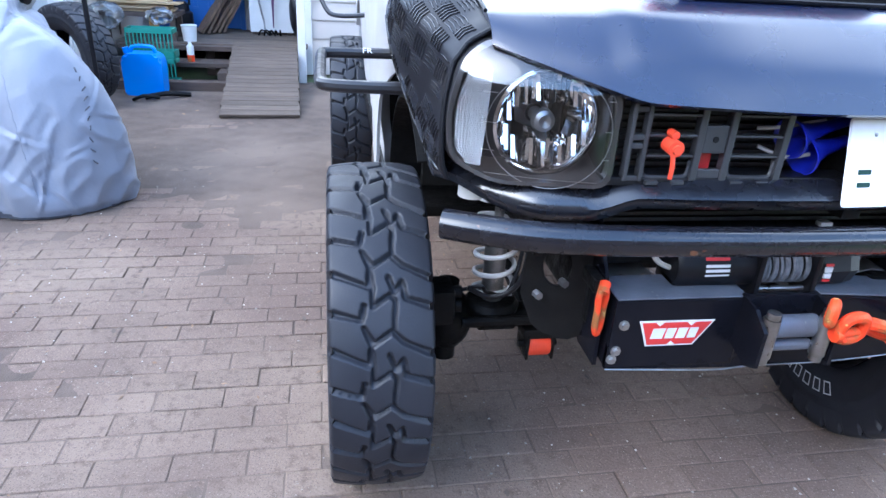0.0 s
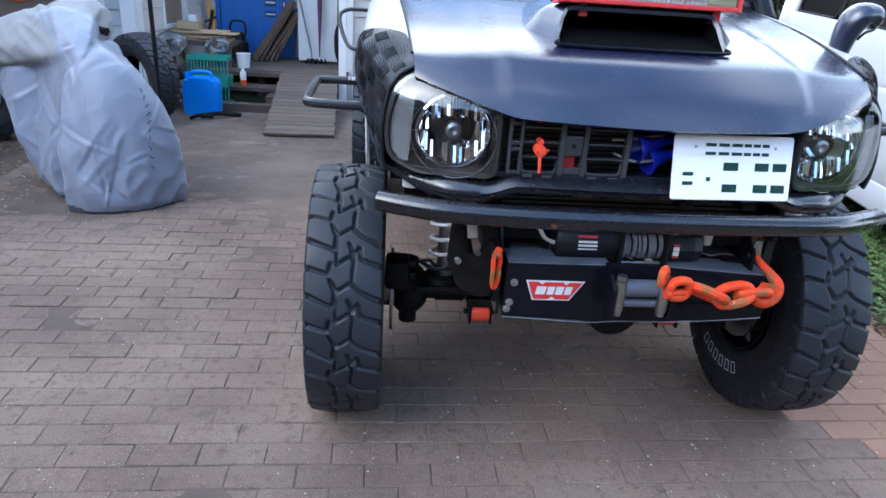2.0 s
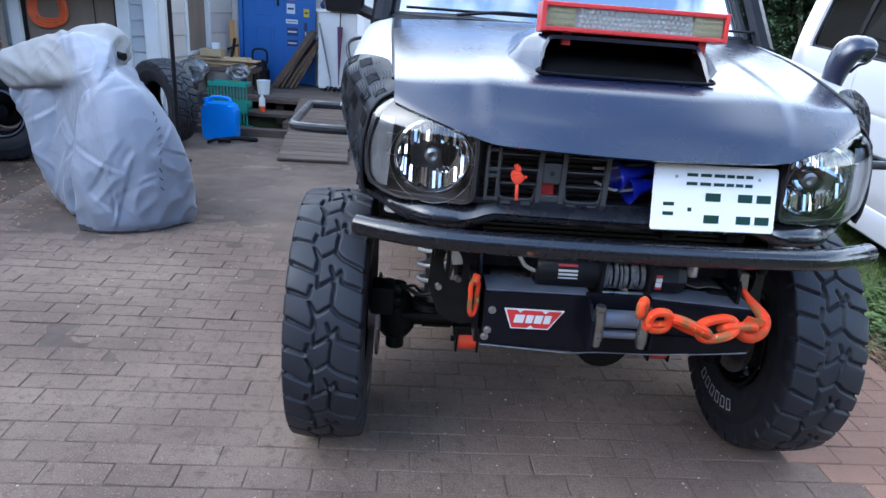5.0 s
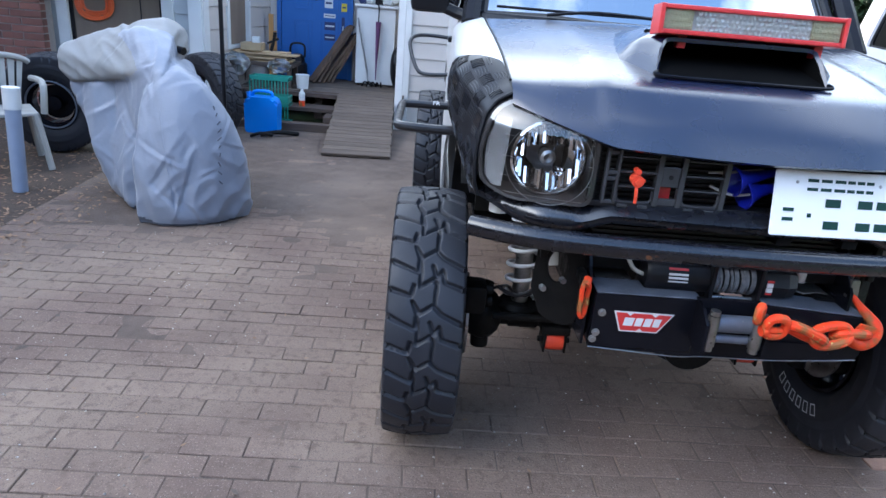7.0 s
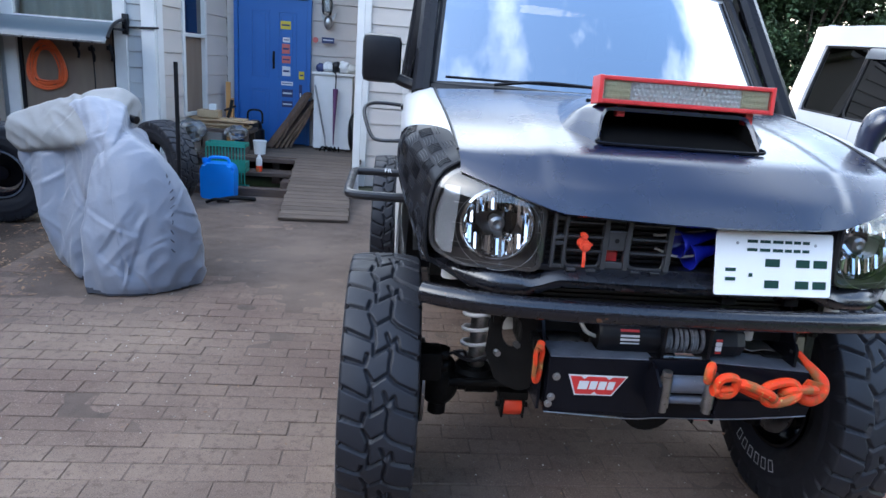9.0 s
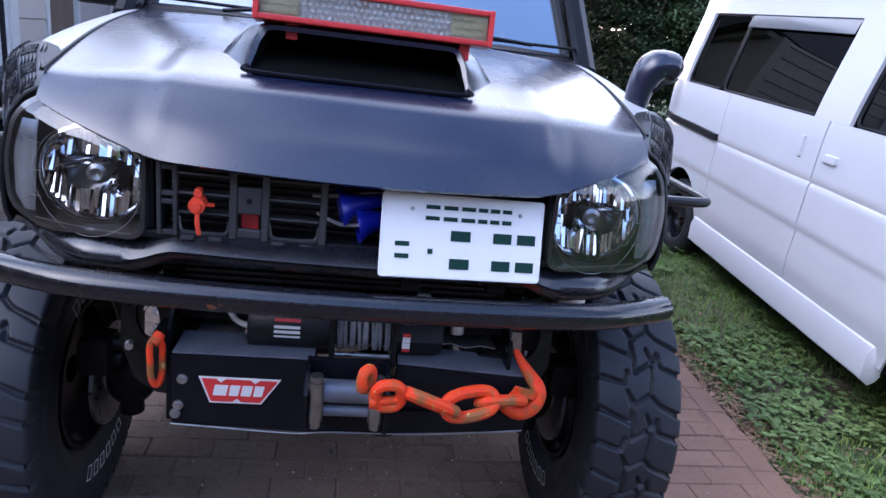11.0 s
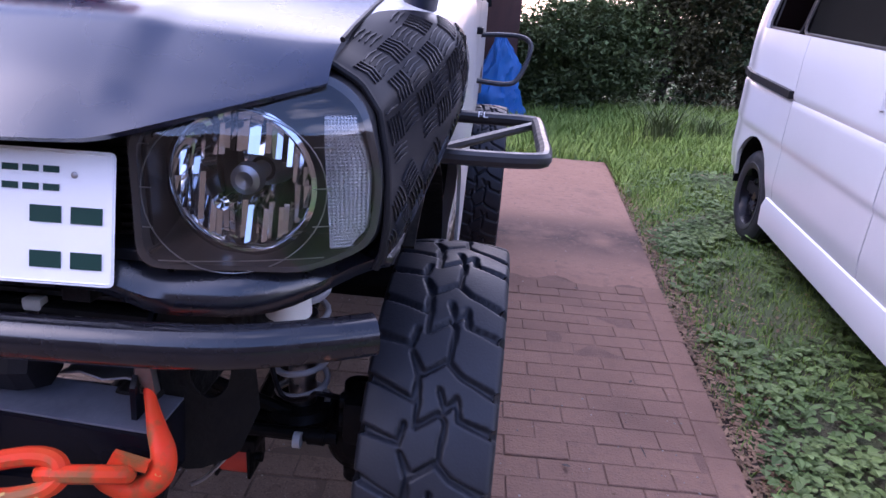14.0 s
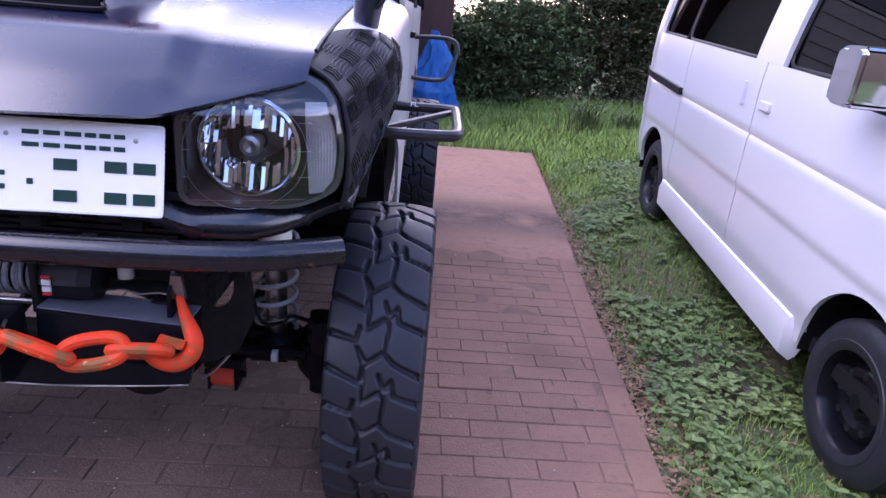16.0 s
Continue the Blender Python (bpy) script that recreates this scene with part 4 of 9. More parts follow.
# cowl panel and wipers
bm = B()
grid(bm, [[(x, y + 0.03 * (x / 0.65) ** 2 * 0.4, z - 0.01 * (x / 0.65) ** 2) for x in np.linspace(-0.66, 0.66, 13)] for y, z in ((0.745, 1.405), (0.765, 1.418), (0.80, 1.44))])
thicken(bm, 0.01)
part("cowl", bm, "plastic_black", car, "black plastic cowl", True)
for x0, x1 in ((-0.45, 0.10), (0.12, 0.62)):
    bm = B()
    arm = [(x0 + 0.02, 0.765, 1.432), (mix(x0, x1, 0.35), 0.752, 1.452), (mix(x0, x1, 0.8), 0.768, 1.446)]
    tube(bm, curve_points(arm, 4), 0.006, 6)
    wp = part("wiper", bm, "plastic_black", car, "black windscreen wiper", True)
    bm = B()
    tube(bm, curve_points([(x0 - 0.16, 0.785, 1.447), (mix(x0, x1, 0.5), 0.765, 1.447), (x1 + 0.05, 0.785, 1.450)], 6), 0.005, 6)
    part("wiper_blade", bm, "plastic_black", wp, "", True)
# dark cabin: dashboard, floor and seats
bm = B()
box(bm, -0.63, 0.63, 0.86, 1.12, 1.18, 1.41, 0.03)
part("dashboard", bm, "interior", car, "dark dashboard")
bm = B()
box(bm, -0.66, 0.66, 0.95, 3.2, 0.66, 0.74)
part("cabin_floor", bm, "interior", car)
for x in (-0.33, 0.33):
    bm = B()
    box(bm, x - 0.22, x + 0.22, 1.55, 1.68, 1.0, 1.58, 0.05)
    box(bm, x - 0.22, x + 0.22, 1.2, 1.68, 0.95, 1.08, 0.05)
    box(bm, x - 0.11, x + 0.11, 1.58, 1.67, 1.58, 1.76, 0.03)
    part("car_seat", bm, "interior", car, "dark car seat")
# inner bay: firewall, inner wings, chassis rails
bm = B()
box(bm, -0.62, 0.62, 0.72, 0.76, 0.70, 1.38)
part("firewall", bm, "chassis", car)
for side in (-1, 1):
    bm = B()
    box(bm, side * 0.33 - 0.035, side * 0.33 + 0.035, -0.05, 3.2, 0.66, 0.76, 0.01)
    part("chassis_rail", bm, "chassis", car)
    bm = B()
    box(bm, side * 0.47 - 0.01, side * 0.47 + 0.01, 0.0, 0.74, 0.80, 1.18, 0.004)
    box(bm, min(side * 0.36, side * 0.58), max(side * 0.36, side * 0.58), 0.20, 0.55, 0.86, 0.90, 0.01)
    part("inner_wing", bm, "chassis", car)
    bm = B()
    rows = []
    for a in np.linspace(0.9, math.pi - 0.15, 12):
        rows.append([(side * x, AX_F - 0.42 * math.cos(a), 0.70 + 0.34 * math.sin(a)) for x in (0.50, 0.715)])
    grid(bm, rows)
    thicken(bm, 0.006)
    part("arch_liner", bm, "chassis", car, "", True)

# front bumper strip: narrow in the middle, deeper under the lamps
bm = B()


def strip_y(x):
    a = abs(x)
    return -0.144 + 0.035 * (a / 0.5) ** 2 + 0.11 * smooth01(0.50, 0.70, a)


rows_top, rows = [], []
for x in np.linspace(-0.69, 0.69, 61):
    a = abs(x)
    top = 1.006 - 0.022 * smooth01(0.34, 0.42, a) + 0.02 * smooth01(0.60, 0.69, a)
    bot = 0.958 - 0.03 * smooth01(0.33, 0.43, a) + 0.035 * smooth01(0.55, 0.69, a)
    y = strip_y(x)
    rows.append([(x, y + 0.05, top + 0.004), (x, y + 0.026, top + 0.001), (x, y + 0.003, top - 0.015), (x, y - 0.008, (top + bot) / 2), (x, y + 0.0, bot + 0.006), (x, y + 0.03, bot)])
for end in (0, -1):
    last = rows[end]
    for back, rise, out in ((0.035, 0.006, 0.008), (0.075, 0.016, 0.014), (0.115, 0.032, 0.016)):
        sx = -1 if end == 0 else 1
        row = [(x + sx * out * (1 if k < 4 else 0.4), y + back, z + rise * (0.5 + 0.12 * k)) for k, (x, y, z) in enumerate(last)]
        rows.insert(0, row) if end == 0 else rows.append(row)
grid(bm, rows)
thicken(bm, 0.004)
part("front_bumper", bm, "bumper_black", car, "cut-down glossy black front bumper", True, 60)

# tube bumper
bm = B()
line = [(-0.69, -0.085, 0.914), (-0.62, -0.118, 0.914), (-0.50, -0.158, 0.914), (-0.30, -0.178, 0.914), (0, -0.188, 0.914), (0.30, -0.180, 0.914), (0.50, -0.162, 0.914), (0.62, -0.120, 0.914), (0.69, -0.085, 0.914)]
tube(bm, curve_points(line, 6), 0.0285, 22)
part("tube_bumper", bm, "tube_black", car, "black tube bumper with rust patches", True, 50)

# headlamps
for side in (-1, 1):
    def lamp_y(x, z):
        a = abs(x)
        return -0.118 + 0.10 * ((a - 0.39) / 0.29) ** 1.7 + 0.06 * (z - 1.09) + 5.2 * max(0.0, z - 1.148) ** 2

    shape = [(0.395, 0.995), (0.60, 0.985), (0.676, 1.015), (0.685, 1.10), (0.660, 1.203), (0.604, 1.240), (0.50, 1.212), (0.392, 1.166)]
    outline = rounded(shape, 0.03, 4)
    # housing: a dark open tray
    bm = B()
    front = [Vector((side * x, lamp_y(x, z) + 0.002, z)) for x, z in outline]
    cx, cz = 0.53, 1.095
    rim_in = [Vector((side * mix(x, cx, 0.06), lamp_y(mix(x, cx, 0.06), mix(z, cz, 0.06)) + 0.004, mix(z, cz, 0.06))) for x, z in outline]
    back = [Vector((side * mix(x, cx, 0.12), 0.05, mix(z, cz, 0.12))) for x, z in outline]
    outer = [Vector((side * mix(x, cx, -0.03), lamp_y(x, z) + 0.03, mix(z, cz, -0.03))) for x, z in outline]
    V = grid(bm, [outer, front, rim_in, back], closed=True)
    bm.faces.new(V[-1])
    lamp = part("headlamp", bm, "lamp_black", car, "clear headlamp with round chrome reflector", True, 40)
    # reflector bowl
    bm = B()
    bx, bz, R = 0.505, 1.095, 0.094
    prof = [(-0.052, R + 0.006), (-0.055, R), (-0.050, R - 0.004)] + [(-0.050 + 0.085 * (1 - (r / R) ** 2), r) for r in np.linspace(R - 0.006, 0.018, 9)]
    lathe(bm, prof, (side * bx, 0, bz), "y", 40)
    part("reflector", bm, "reflector", lamp, "chrome reflector bowl", True, 60)
    bm = B()
    cyl(bm, (side * bx, 0.03, bz), (side * bx, -0.035, bz), 0.013, 0.011, 18)
    lathe(bm, [(-0.038, 0.0), (-0.042, 0.012), (-0.038, 0.020), (-0.02, 0.022)], (side * bx, 0, bz), "y", 20)
    part("bulb", bm, "zinc", lamp, "bulb with a metal cap", True)
    # mirror facets set in the bowl, each at its own slant
    fr = random.Random(17)
    bm = B()
    cols = 23
    for c in range(cols):
        xa, xb = mix(-0.95, 0.95, c / cols) * R, mix(-0.95, 0.95, (c + 0.90) / cols) * R
        hgt = math.sqrt(R * R - max(abs(xa), abs(xb)) ** 2) - 0.003
        u = abs(xa + xb) / (2 * R)
        bands = [(-0.97, -0.48 + 0.14 * fr.random()), (0.46 - 0.10 * fr.random(), 0.96)]
        if u > 0.66:
            bands = [(-0.92, 0.05), (0.08, 0.92)]
        for za, zb in bands:
            z0, z1 = za * hgt, zb * hgt
            tx, tz = fr.uniform(-0.5, 0.5), fr.choice((0.02, 0.20, 0.28, 0.36, 0.44)) + 0.06 * (u > 0.66)
            q = []
            for x, z in ((xa, z0), (xb, z0), (xb, z1), (xa, z1)):
                cxx, czz = (xa + xb) / 2, (z0 + z1) / 2
                depth = -0.060 + 0.060 * (1 - min(1.0, (cxx * cxx + czz * czz) / (R * R)))
                q.append(bm.verts.new((side * bx + x, max(-0.052, depth + tx * (x - (xa + xb) / 2) + tz * (z - (z0 + z1) / 2)), bz + z)))
            bm.faces.new(q)
    part("reflector_facet", bm, "reflector", lamp, "slanted mirror facets")
    bm = B()
    lathe(bm, [(-0.03, 0.0), (-0.034, 0.007), (-0.03, 0.011), (0.0, 0.012)], (side * (bx - 0.035), -0.005, bz - 0.035), "y", 16)
    part("side_bulb", bm, "chrome", lamp, "", True)
    # fine moulded ring round the bowl, set low
    bm = B()
    ring = []
    for k in range(48):
        x, z = bx + 0.004 + 0.107 * math.cos(k * math.pi / 24), bz - 0.006 + 0.103 * math.sin(k * math.pi / 24)
        ring.append((side * x, lamp_y(x, z) + 0.007, z))
    tube(bm, ring, 0.0009, 6, closed=True)
    part("lens_ring", bm, "zinc", lamp, "", True)
    # ribbed indicator at the outer end
    bm = B()
    for k in range(39):
        z0 = 1.010 + 0.00453 * k
        xo = 0.668 - 0.022 * smooth01(1.11, 1.19, z0) - 0.02 * smooth01(1.04, 1.01, z0)
        x_in = 0.620 - 0.012 * (z0 - 1.0) / 0.18
        for q in range(10):
            u0, u1 = mix(x_in, xo, q / 10), mix(x_in, xo, (q + 1) / 10)
            c = bm.verts.new((side * (u0 + u1) / 2, lamp_y((u0 + u1) / 2, z0) + 0.0122, z0 + 0.00226))
            v = [bm.verts.new((side * u, lamp_y(u, w) + 0.0145, w)) for u, w in ((u0, z0), (u1, z0), (u1, z0 + 0.00453), (u0, z0 + 0.00453))]
            for e in range(4):
                bm.faces.new((v[e], v[(e + 1) % 4], c))
    bmesh.ops.recalc_face_normals(bm, faces=bm.faces)
    ind = part("indicator", bm, "lamp_prism", lamp, "ribbed clear indicator")
    tagged(ind, "ribbed clear indicator", kind="stuff")
    # thin moulded lines across the dark housing
    for zl in (1.045, 1.095, 1.148):
        for xa, xb in ((0.400, 0.415), (0.600, 0.624)):
            bm = B()
            tube(bm, [(side * mix(xa, xb, w), lamp_y(mix(xa, xb, w), zl) + 0.006, zl) for w in (0, 0.5, 1)], 0.0009, 6)
            part("housing_line", bm, "zinc", lamp)
    bm = B()
    tube(bm, [(side * x, lamp_y(x, 1.003) + 0.005, 1.003) for x in np.linspace(0.42, 0.615, 9)], 0.0009, 6)
    part("housing_line", bm, "zinc", lamp)
    # clear cover
    bm = B()
    rows = []
    for k in range(9):
        f = k / 8
        rows.append([Vector((side * mix(cx, x, f), lamp_y(mix(cx, x, f), mix(cz, z, f)) - 0.008 * (1 - f * f) - 0.001, mix(cz, z, f))) for x, z in outline])
    grid(bm, rows, closed=True)
    lens = part("lamp_lens", bm, "lamp_glass", lamp, "clear lamp lens", True)
    lens.visible_shadow = False

# grille area: recessed slats, brackets, horns, radiator
bm = B()
box(bm, -0.40, 0.40, 0.02, 0.05, 0.80, 1.17)
radiator = part("radiator", bm, "radiator", car, "finned radiator")
for k in range(26):
    bm = B()
    box(bm, -0.39, 0.39, 0.008, 0.019, 0.81 + k * 0.0135, 0.816 + k * 0.0135)
    part("fin", bm, "radiator", radiator)
bm = B()
box(bm, -0.41, 0.41, -0.085, 0.02, 1.150, 1.165, 0.003)
box(bm, -0.41, 0.41, -0.115, -0.06, 0.998, 1.014, 0.003)
for x in (-0.395, 0.395):
    box(bm, x - 0.012, x + 0.012, -0.10, 0.02, 1.0, 1.16, 0.003)
for x in (-0.33, -0.20, -0.06, 0.02, 0.1, 0.2, 0.3):
    box(bm, x - 0.012, x + 0.012, -0.105, -0.09, 1.140, 1.158, 0.002)
part("grille_frame", bm, "plastic_black", car, "black grille frame without its grille")
for x0, x1 in ((-0.242, -0.228), (-0.182, -0.168), (-0.072, -0.058)):
    bm = B()
    box(bm, x0, x1, -0.118, -0.098, 1.008, 1.146, 0.003)
    part("grille_bar", bm, "grille_grey", car)
# slotted upright beside the lamp, then two ladders of thin slats with a rounded foot
bm = B()
for x in (-0.369, -0.340):
    box(bm, x - 0.004, x + 0.004, -0.120, -0.100, 1.008, 1.150, 0.002)
for z in (1.008, 1.068, 1.084, 1.134):
    box(bm, -0.366, -0.343, -0.117, -0.101, z, z + 0.010, 0.002)
part("grille_bar", bm, "grille_grey", car, "slotted black upright")
for x0, x1 in ((-0.336, -0.242), (-0.168, -0.072)):
    for z, y in ((1.052, -0.108), (1.090, -0.110), (1.128, -0.112)):
        bm = B()
        box(bm, x0, x1, y - 0.006, y + 0.010, z, z + 0.0045, 0.0012)
        part("grille_slat", bm, "grille_grey", car)
    bm = B()
    tube(bm, curve_points([(x0, -0.108, 1.045), (x0 + 0.004, -0.110, 1.020), (x0 + 0.02, -0.111, 1.014), (x1 - 0.02, -0.111, 1.014), (x1 - 0.004, -0.110, 1.020), (x1, -0.108, 1.045)], 4), 0.004, 6)
    part("grille_foot", bm, "grille_grey", car, "", True)
    for x in (mix(x0, x1, 0.2), mix(x0, x1, 0.75)):
        bm = B()
        box(bm, x - 0.012, x + 0.012, -0.124, -0.112, 1.002, 1.010, 0.002)
        part("grille_clip", bm, "grille_grey", car)
# near-black disc on the bracket stands in for a shaded hole
bm = B()
cyl(bm, (-0.205, -0.1152, 1.086), (-0.205, -0.1162, 1.086), 0.006, seg=14)
part("bracket_hole", bm, "interior", car)
bm = B()
box(bm, -0.228, -0.182, -0.115, -0.105, 1.06, 1.112, 0.003)
part("grille_bracket", bm, "grille_grey", car)
bm = B()
box(bm, -0.228, -0.182, -0.115, -0.105, 1.012, 1.03, 0.003)
part("grille_bracket", bm, "grille_grey", car)
bm = B()
box(bm, -0.224, -0.19, -0.09, -0.08, 1.02, 1.055, 0.003)
part("marker_lamp", bm, "red", car, "small red lamp behind the bracket")
# orange-red rubber cap on a strap
bm = B()
cyl(bm, (-0.296, -0.115, 1.078), (-0.295, -0.146, 1.076), 0.0140, 0.0150, 18)
cyl(bm, (-0.295, -0.145, 1.076), (-0.295, -0.152, 1.076), 0.0085, 0.0080, 14)
cyl(bm, (-0.296, -0.115, 1.099), (-0.295, -0.136, 1.098), 0.0075, seg=14)
tube(bm, curve_points([(-0.295, -0.138, 1.064), (-0.294, -0.142, 1.042), (-0.292, -0.138, 1.020)], 4), 0.0045, 8)
box(bm, -0.287, -0.268, -0.122, -0.112, 1.070, 1.077, 0.002)
part("rubber_cap", bm, "red_rubber", car, "bright red rubber cap", True, 40)
# twin blue trumpet horns
for (x0, z0, ln) in ((-0.035, 1.082, 0.15), (0.0, 1.050, 0.14)):
    bm = B()
    prof = [(0.0, 0.040), (0.006, 0.038), (0.02, 0.027), (0.05, 0.017), (0.09, 0.012), (ln, 0.010)]
    rows = []
    c = Vector((x0, -0.085, z0))
    ax = Vector((0.96, 0.18, 0.22)).normalized()
    up = Vector((0, 1, 0)).cross(ax).normalized()
    sd = ax.cross(up)
    for w, r in prof + [(0.02, 0.02), (0.008, 0.034)][::-1]:
        rows.append([c + ax * w + r * (math.cos(a) * up + math.sin(a) * sd) for a in np.linspace(0, 2 * math.pi, 25)[:-1]])
    grid(bm, rows[:6], closed=True)
    thicken(bm, 0.002)
    part("air_horn", bm, "blue_plastic", car, "blue trumpet air horn", True, 40)
bm = B()
tube(bm, curve_points([(-0.09, -0.06, 1.095), (-0.05, -0.07, 1.10), (0.0, -0.07, 1.108), (0.05, -0.06, 1.112)], 5), 0.004, 6)
tube(bm, curve_points([(-0.08, -0.06, 1.06), (-0.03, -0.08, 1.045), (0.02, -0.08, 1.05)], 5), 0.004, 6)
part("horn_pipe", bm, "cream_plastic", car, "", True)

# number plate with its marks as plain bars
PM = Matrix.Translation((0.2105, -0.136, 1.053)) @ Matrix.Rotation(radians(3.4), 4, "Z") @ Matrix.Rotation(radians(-14), 4, "X")
bm = B()
o = rounded([(-0.165, -0.0825), (0.165, -0.0825), (0.165, 0.0825), (-0.165, 0.0825)], 0.008, 3)
prism(bm, o, 0.0, -0.0012, lambda u, v, w: PM @ Vector((u, w, v)))
for sgn in (-1, 1):
    tube(bm, [PM @ Vector((-0.16, -0.0016, sgn * 0.079)), PM @ Vector((0.16, -0.0016, sgn * 0.079))], 0.0012, 6)
    tube(bm, [PM @ Vector((sgn * 0.162, -0.0016, -0.077)), PM @ Vector((sgn * 0.162, -0.0016, 0.077))], 0.0012, 6)
plate = part("number_plate", bm, "white_plate", car, "white number plate with dark green marks", True, 30)


def bar(bm, u0, u1, v0, v1):
    box(bm, u0, u1, -0.0028, -0.0008, v0, v1, 0.0, PM)


for u0, u1, v0, v1 in ((-0.078, -0.05, 0.032, 0.062), (-0.042, -0.014, 0.032, 0.062), (-0.006, 0.022, 0.032, 0.062), (0.028, 0.047, 0.032, 0.062), (0.053, 0.072, 0.032, 0.062), (0.078, 0.097, 0.032, 0.062),
                       (-0.135, -0.107, -0.045, -0.012), (-0.070, -0.060, -0.034, -0.024), (-0.025, 0.015, -0.062, 0.014), (0.062, 0.100, -0.062, 0.014), (0.112, 0.150, -0.062, 0.014)):
    for w0, w1 in (((v0, mix(v0, v1, 0.27)), (mix(v0, v1, 0.73), v1)) if v1 - v0 > 0.02 else ((v0, v1),)):
        bm = B()
        bar(bm, u0, u1, w0, w1)
        part("plate_mark", bm, "green_ink", plate)
for u in (-0.105, 0.115):
    bm = B()
    p0 = PM @ Vector((u, 0, 0.052))
    ball(bm, p0, (0.005, 0.003, 0.005), 10)
    part("plate_screw", bm, "zinc", plate, "", True)
bm = B()
box(bm, 0.10, 0.14, -0.12, -0.02, 0.93, 1.12, 0.003)
part("plate_bracket", bm, "chassis", car)
bm = B()
box(bm, 0.28, 0.32, -0.11, -0.02, 0.93, 1.12, 0.003)
part("plate_bracket", bm, "chassis", car)

# ---- running gear and winch ----
for side in (-1, 1):
    # coil spring and damper
    bm = B()
    sx = side * 0.462
    pts = [(sx + 0.054 * math.cos(a), AX_F - 0.02 + 0.054 * math.sin(a), 0.50 + 0.40 * a / (2 * math.pi * 7.5)) for a in np.linspace(0, 2 * math.pi * 7.5, 150)]
    tube(bm, pts, 0.0068, 8)
    part("coil_spring", bm, "spring", car, "silver coil spring", True)
    bm = B()
    cyl(bm, (sx, AX_F - 0.02, 0.47), (sx, AX_F - 0.02, 0.70), 0.030)
    cyl(bm, (sx, AX_F - 0.02, 0.70), (sx, AX_F - 0.02, 0.94), 0.013)
    cyl(bm, (sx, AX_F - 0.02, 0.70), (sx, AX_F - 0.02, 0.712), 0.034)
    part("damper", bm, "steel", car, "steel damper inside the spring", True)
    bm = B()
    lathe(bm, [(0.47, 0.03), (0.47, 0.075), (0.485, 0.078), (0.50, 0.066), (0.50, 0.02)], (sx, AX_F - 0.02, 0), "z", 24)
    part("spring_seat", bm, "chassis", car, "", True)
    # steering knuckle, brake disc and caliper
    bm = B()
    ball(bm, (side * 0.585, AX_F, 0.43), (0.075, 0.085, 0.095), 18)
    cyl(bm, (side * 0.585, AX_F - 0.01, 0.31), (side * 0.585, AX_F - 0.01, 0.55), 0.032)
    part("knuckle", bm, "chassis", car, "black steering knuckle", True)
    bm = B()
    cyl(bm, (side * 0.640, AX_F, 0.425), (side * 0.650, AX_F, 0.425), 0.145, seg=36)
    cyl(bm, (side * 0.60, AX_F, 0.425), (side * 0.68, AX_F, 0.425), 0.06, seg=24)
    part("brake_disc", bm, "steel", car, "rusty steel brake disc", True)
    bm = B()
    box(bm, side * 0.625 - 0.045, side * 0.625 + 0.035, AX_F - 0.17, AX_F - 0.07, 0.50, 0.60, 0.018)
    cyl(bm, (side * 0.57, AX_F - 0.12, 0.535), (side * 0.64, AX_F - 0.12, 0.535), 0.019)
    cyl(bm, (side * 0.57, AX_F - 0.12, 0.575), (side * 0.64, AX_F - 0.12, 0.575), 0.016)
    part("brake_caliper", bm, "chassis", car, "dark brake caliper", True)
    bm = B()
    tube(bm, curve_points([(side * 0.57, AX_F - 0.12, 0.58), (side * 0.53, AX_F - 0.16, 0.61), (side * 0.50, AX_F - 0.12, 0.57), (side * 0.44, AX_F - 0.10, 0.56), (side * 0.40, AX_F - 0.06, 0.66), (side * 0.39, AX_F - 0.02, 0.76)], 6), 0.0055, 7)
    part("brake_hose", bm, "plastic_black", car, "", True)
    # radius arm end with a red bush
    bm = B()
    box(bm, side * 0.336 - 0.05, side * 0.336 + 0.05, 0.27, 0.40, 0.415, 0.445, 0.006)
    for o in (-0.036, 0.036):
        box(bm, side * 0.336 + o - 0.004, side * 0.336 + o + 0.004, 0.265, 0.36, 0.352, 0.425, 0.003)
    cyl(bm, (side * 0.336 - 0.055, 0.30, 0.386), (side * 0.336 + 0.055, 0.30, 0.386), 0.010)
    tube(bm, [(side * 0.336, 0.33, 0.39), (side * 0.35, 0.8, 0.50), (side * 0.36, 1.2, 0.60)], 0.022, 10)
    arm = part("radius_arm", bm, "chassis", car, "black radius arm", True, 30)
    bm = B()
    lathe(bm, [(-0.031, 0.012), (-0.031, 0.033), (-0.026, 0.035), (0.026, 0.035), (0.031, 0.033), (0.031, 0.012)], (side * 0.336, 0.30, 0.386), "x", 20)
    part("bush", bm, "red_rubber", arm, "red polyurethane bush", True, 30)
    # bracket plate with a big round hole, from the chassis to the winch tray
    bm = B()
    R0 = Matrix.Translation((side * 0.425, 0.0, 0.735)) @ Matrix.Rotation(radians(side * 22), 4, "Z")
    hole = [(0.030 * math.cos(a), 0.048 * math.sin(a) + 0.045) for a in np.linspace(0, 2 * math.pi, 33)[:-1]]
    corner = [(0.075, 0.02), (0.075, 0.15), (-0.060, 0.15), (-0.072, -0.03), (-0.035, -0.115), (0.035, -0.135), (0.075, -0.11)]
    ring = []
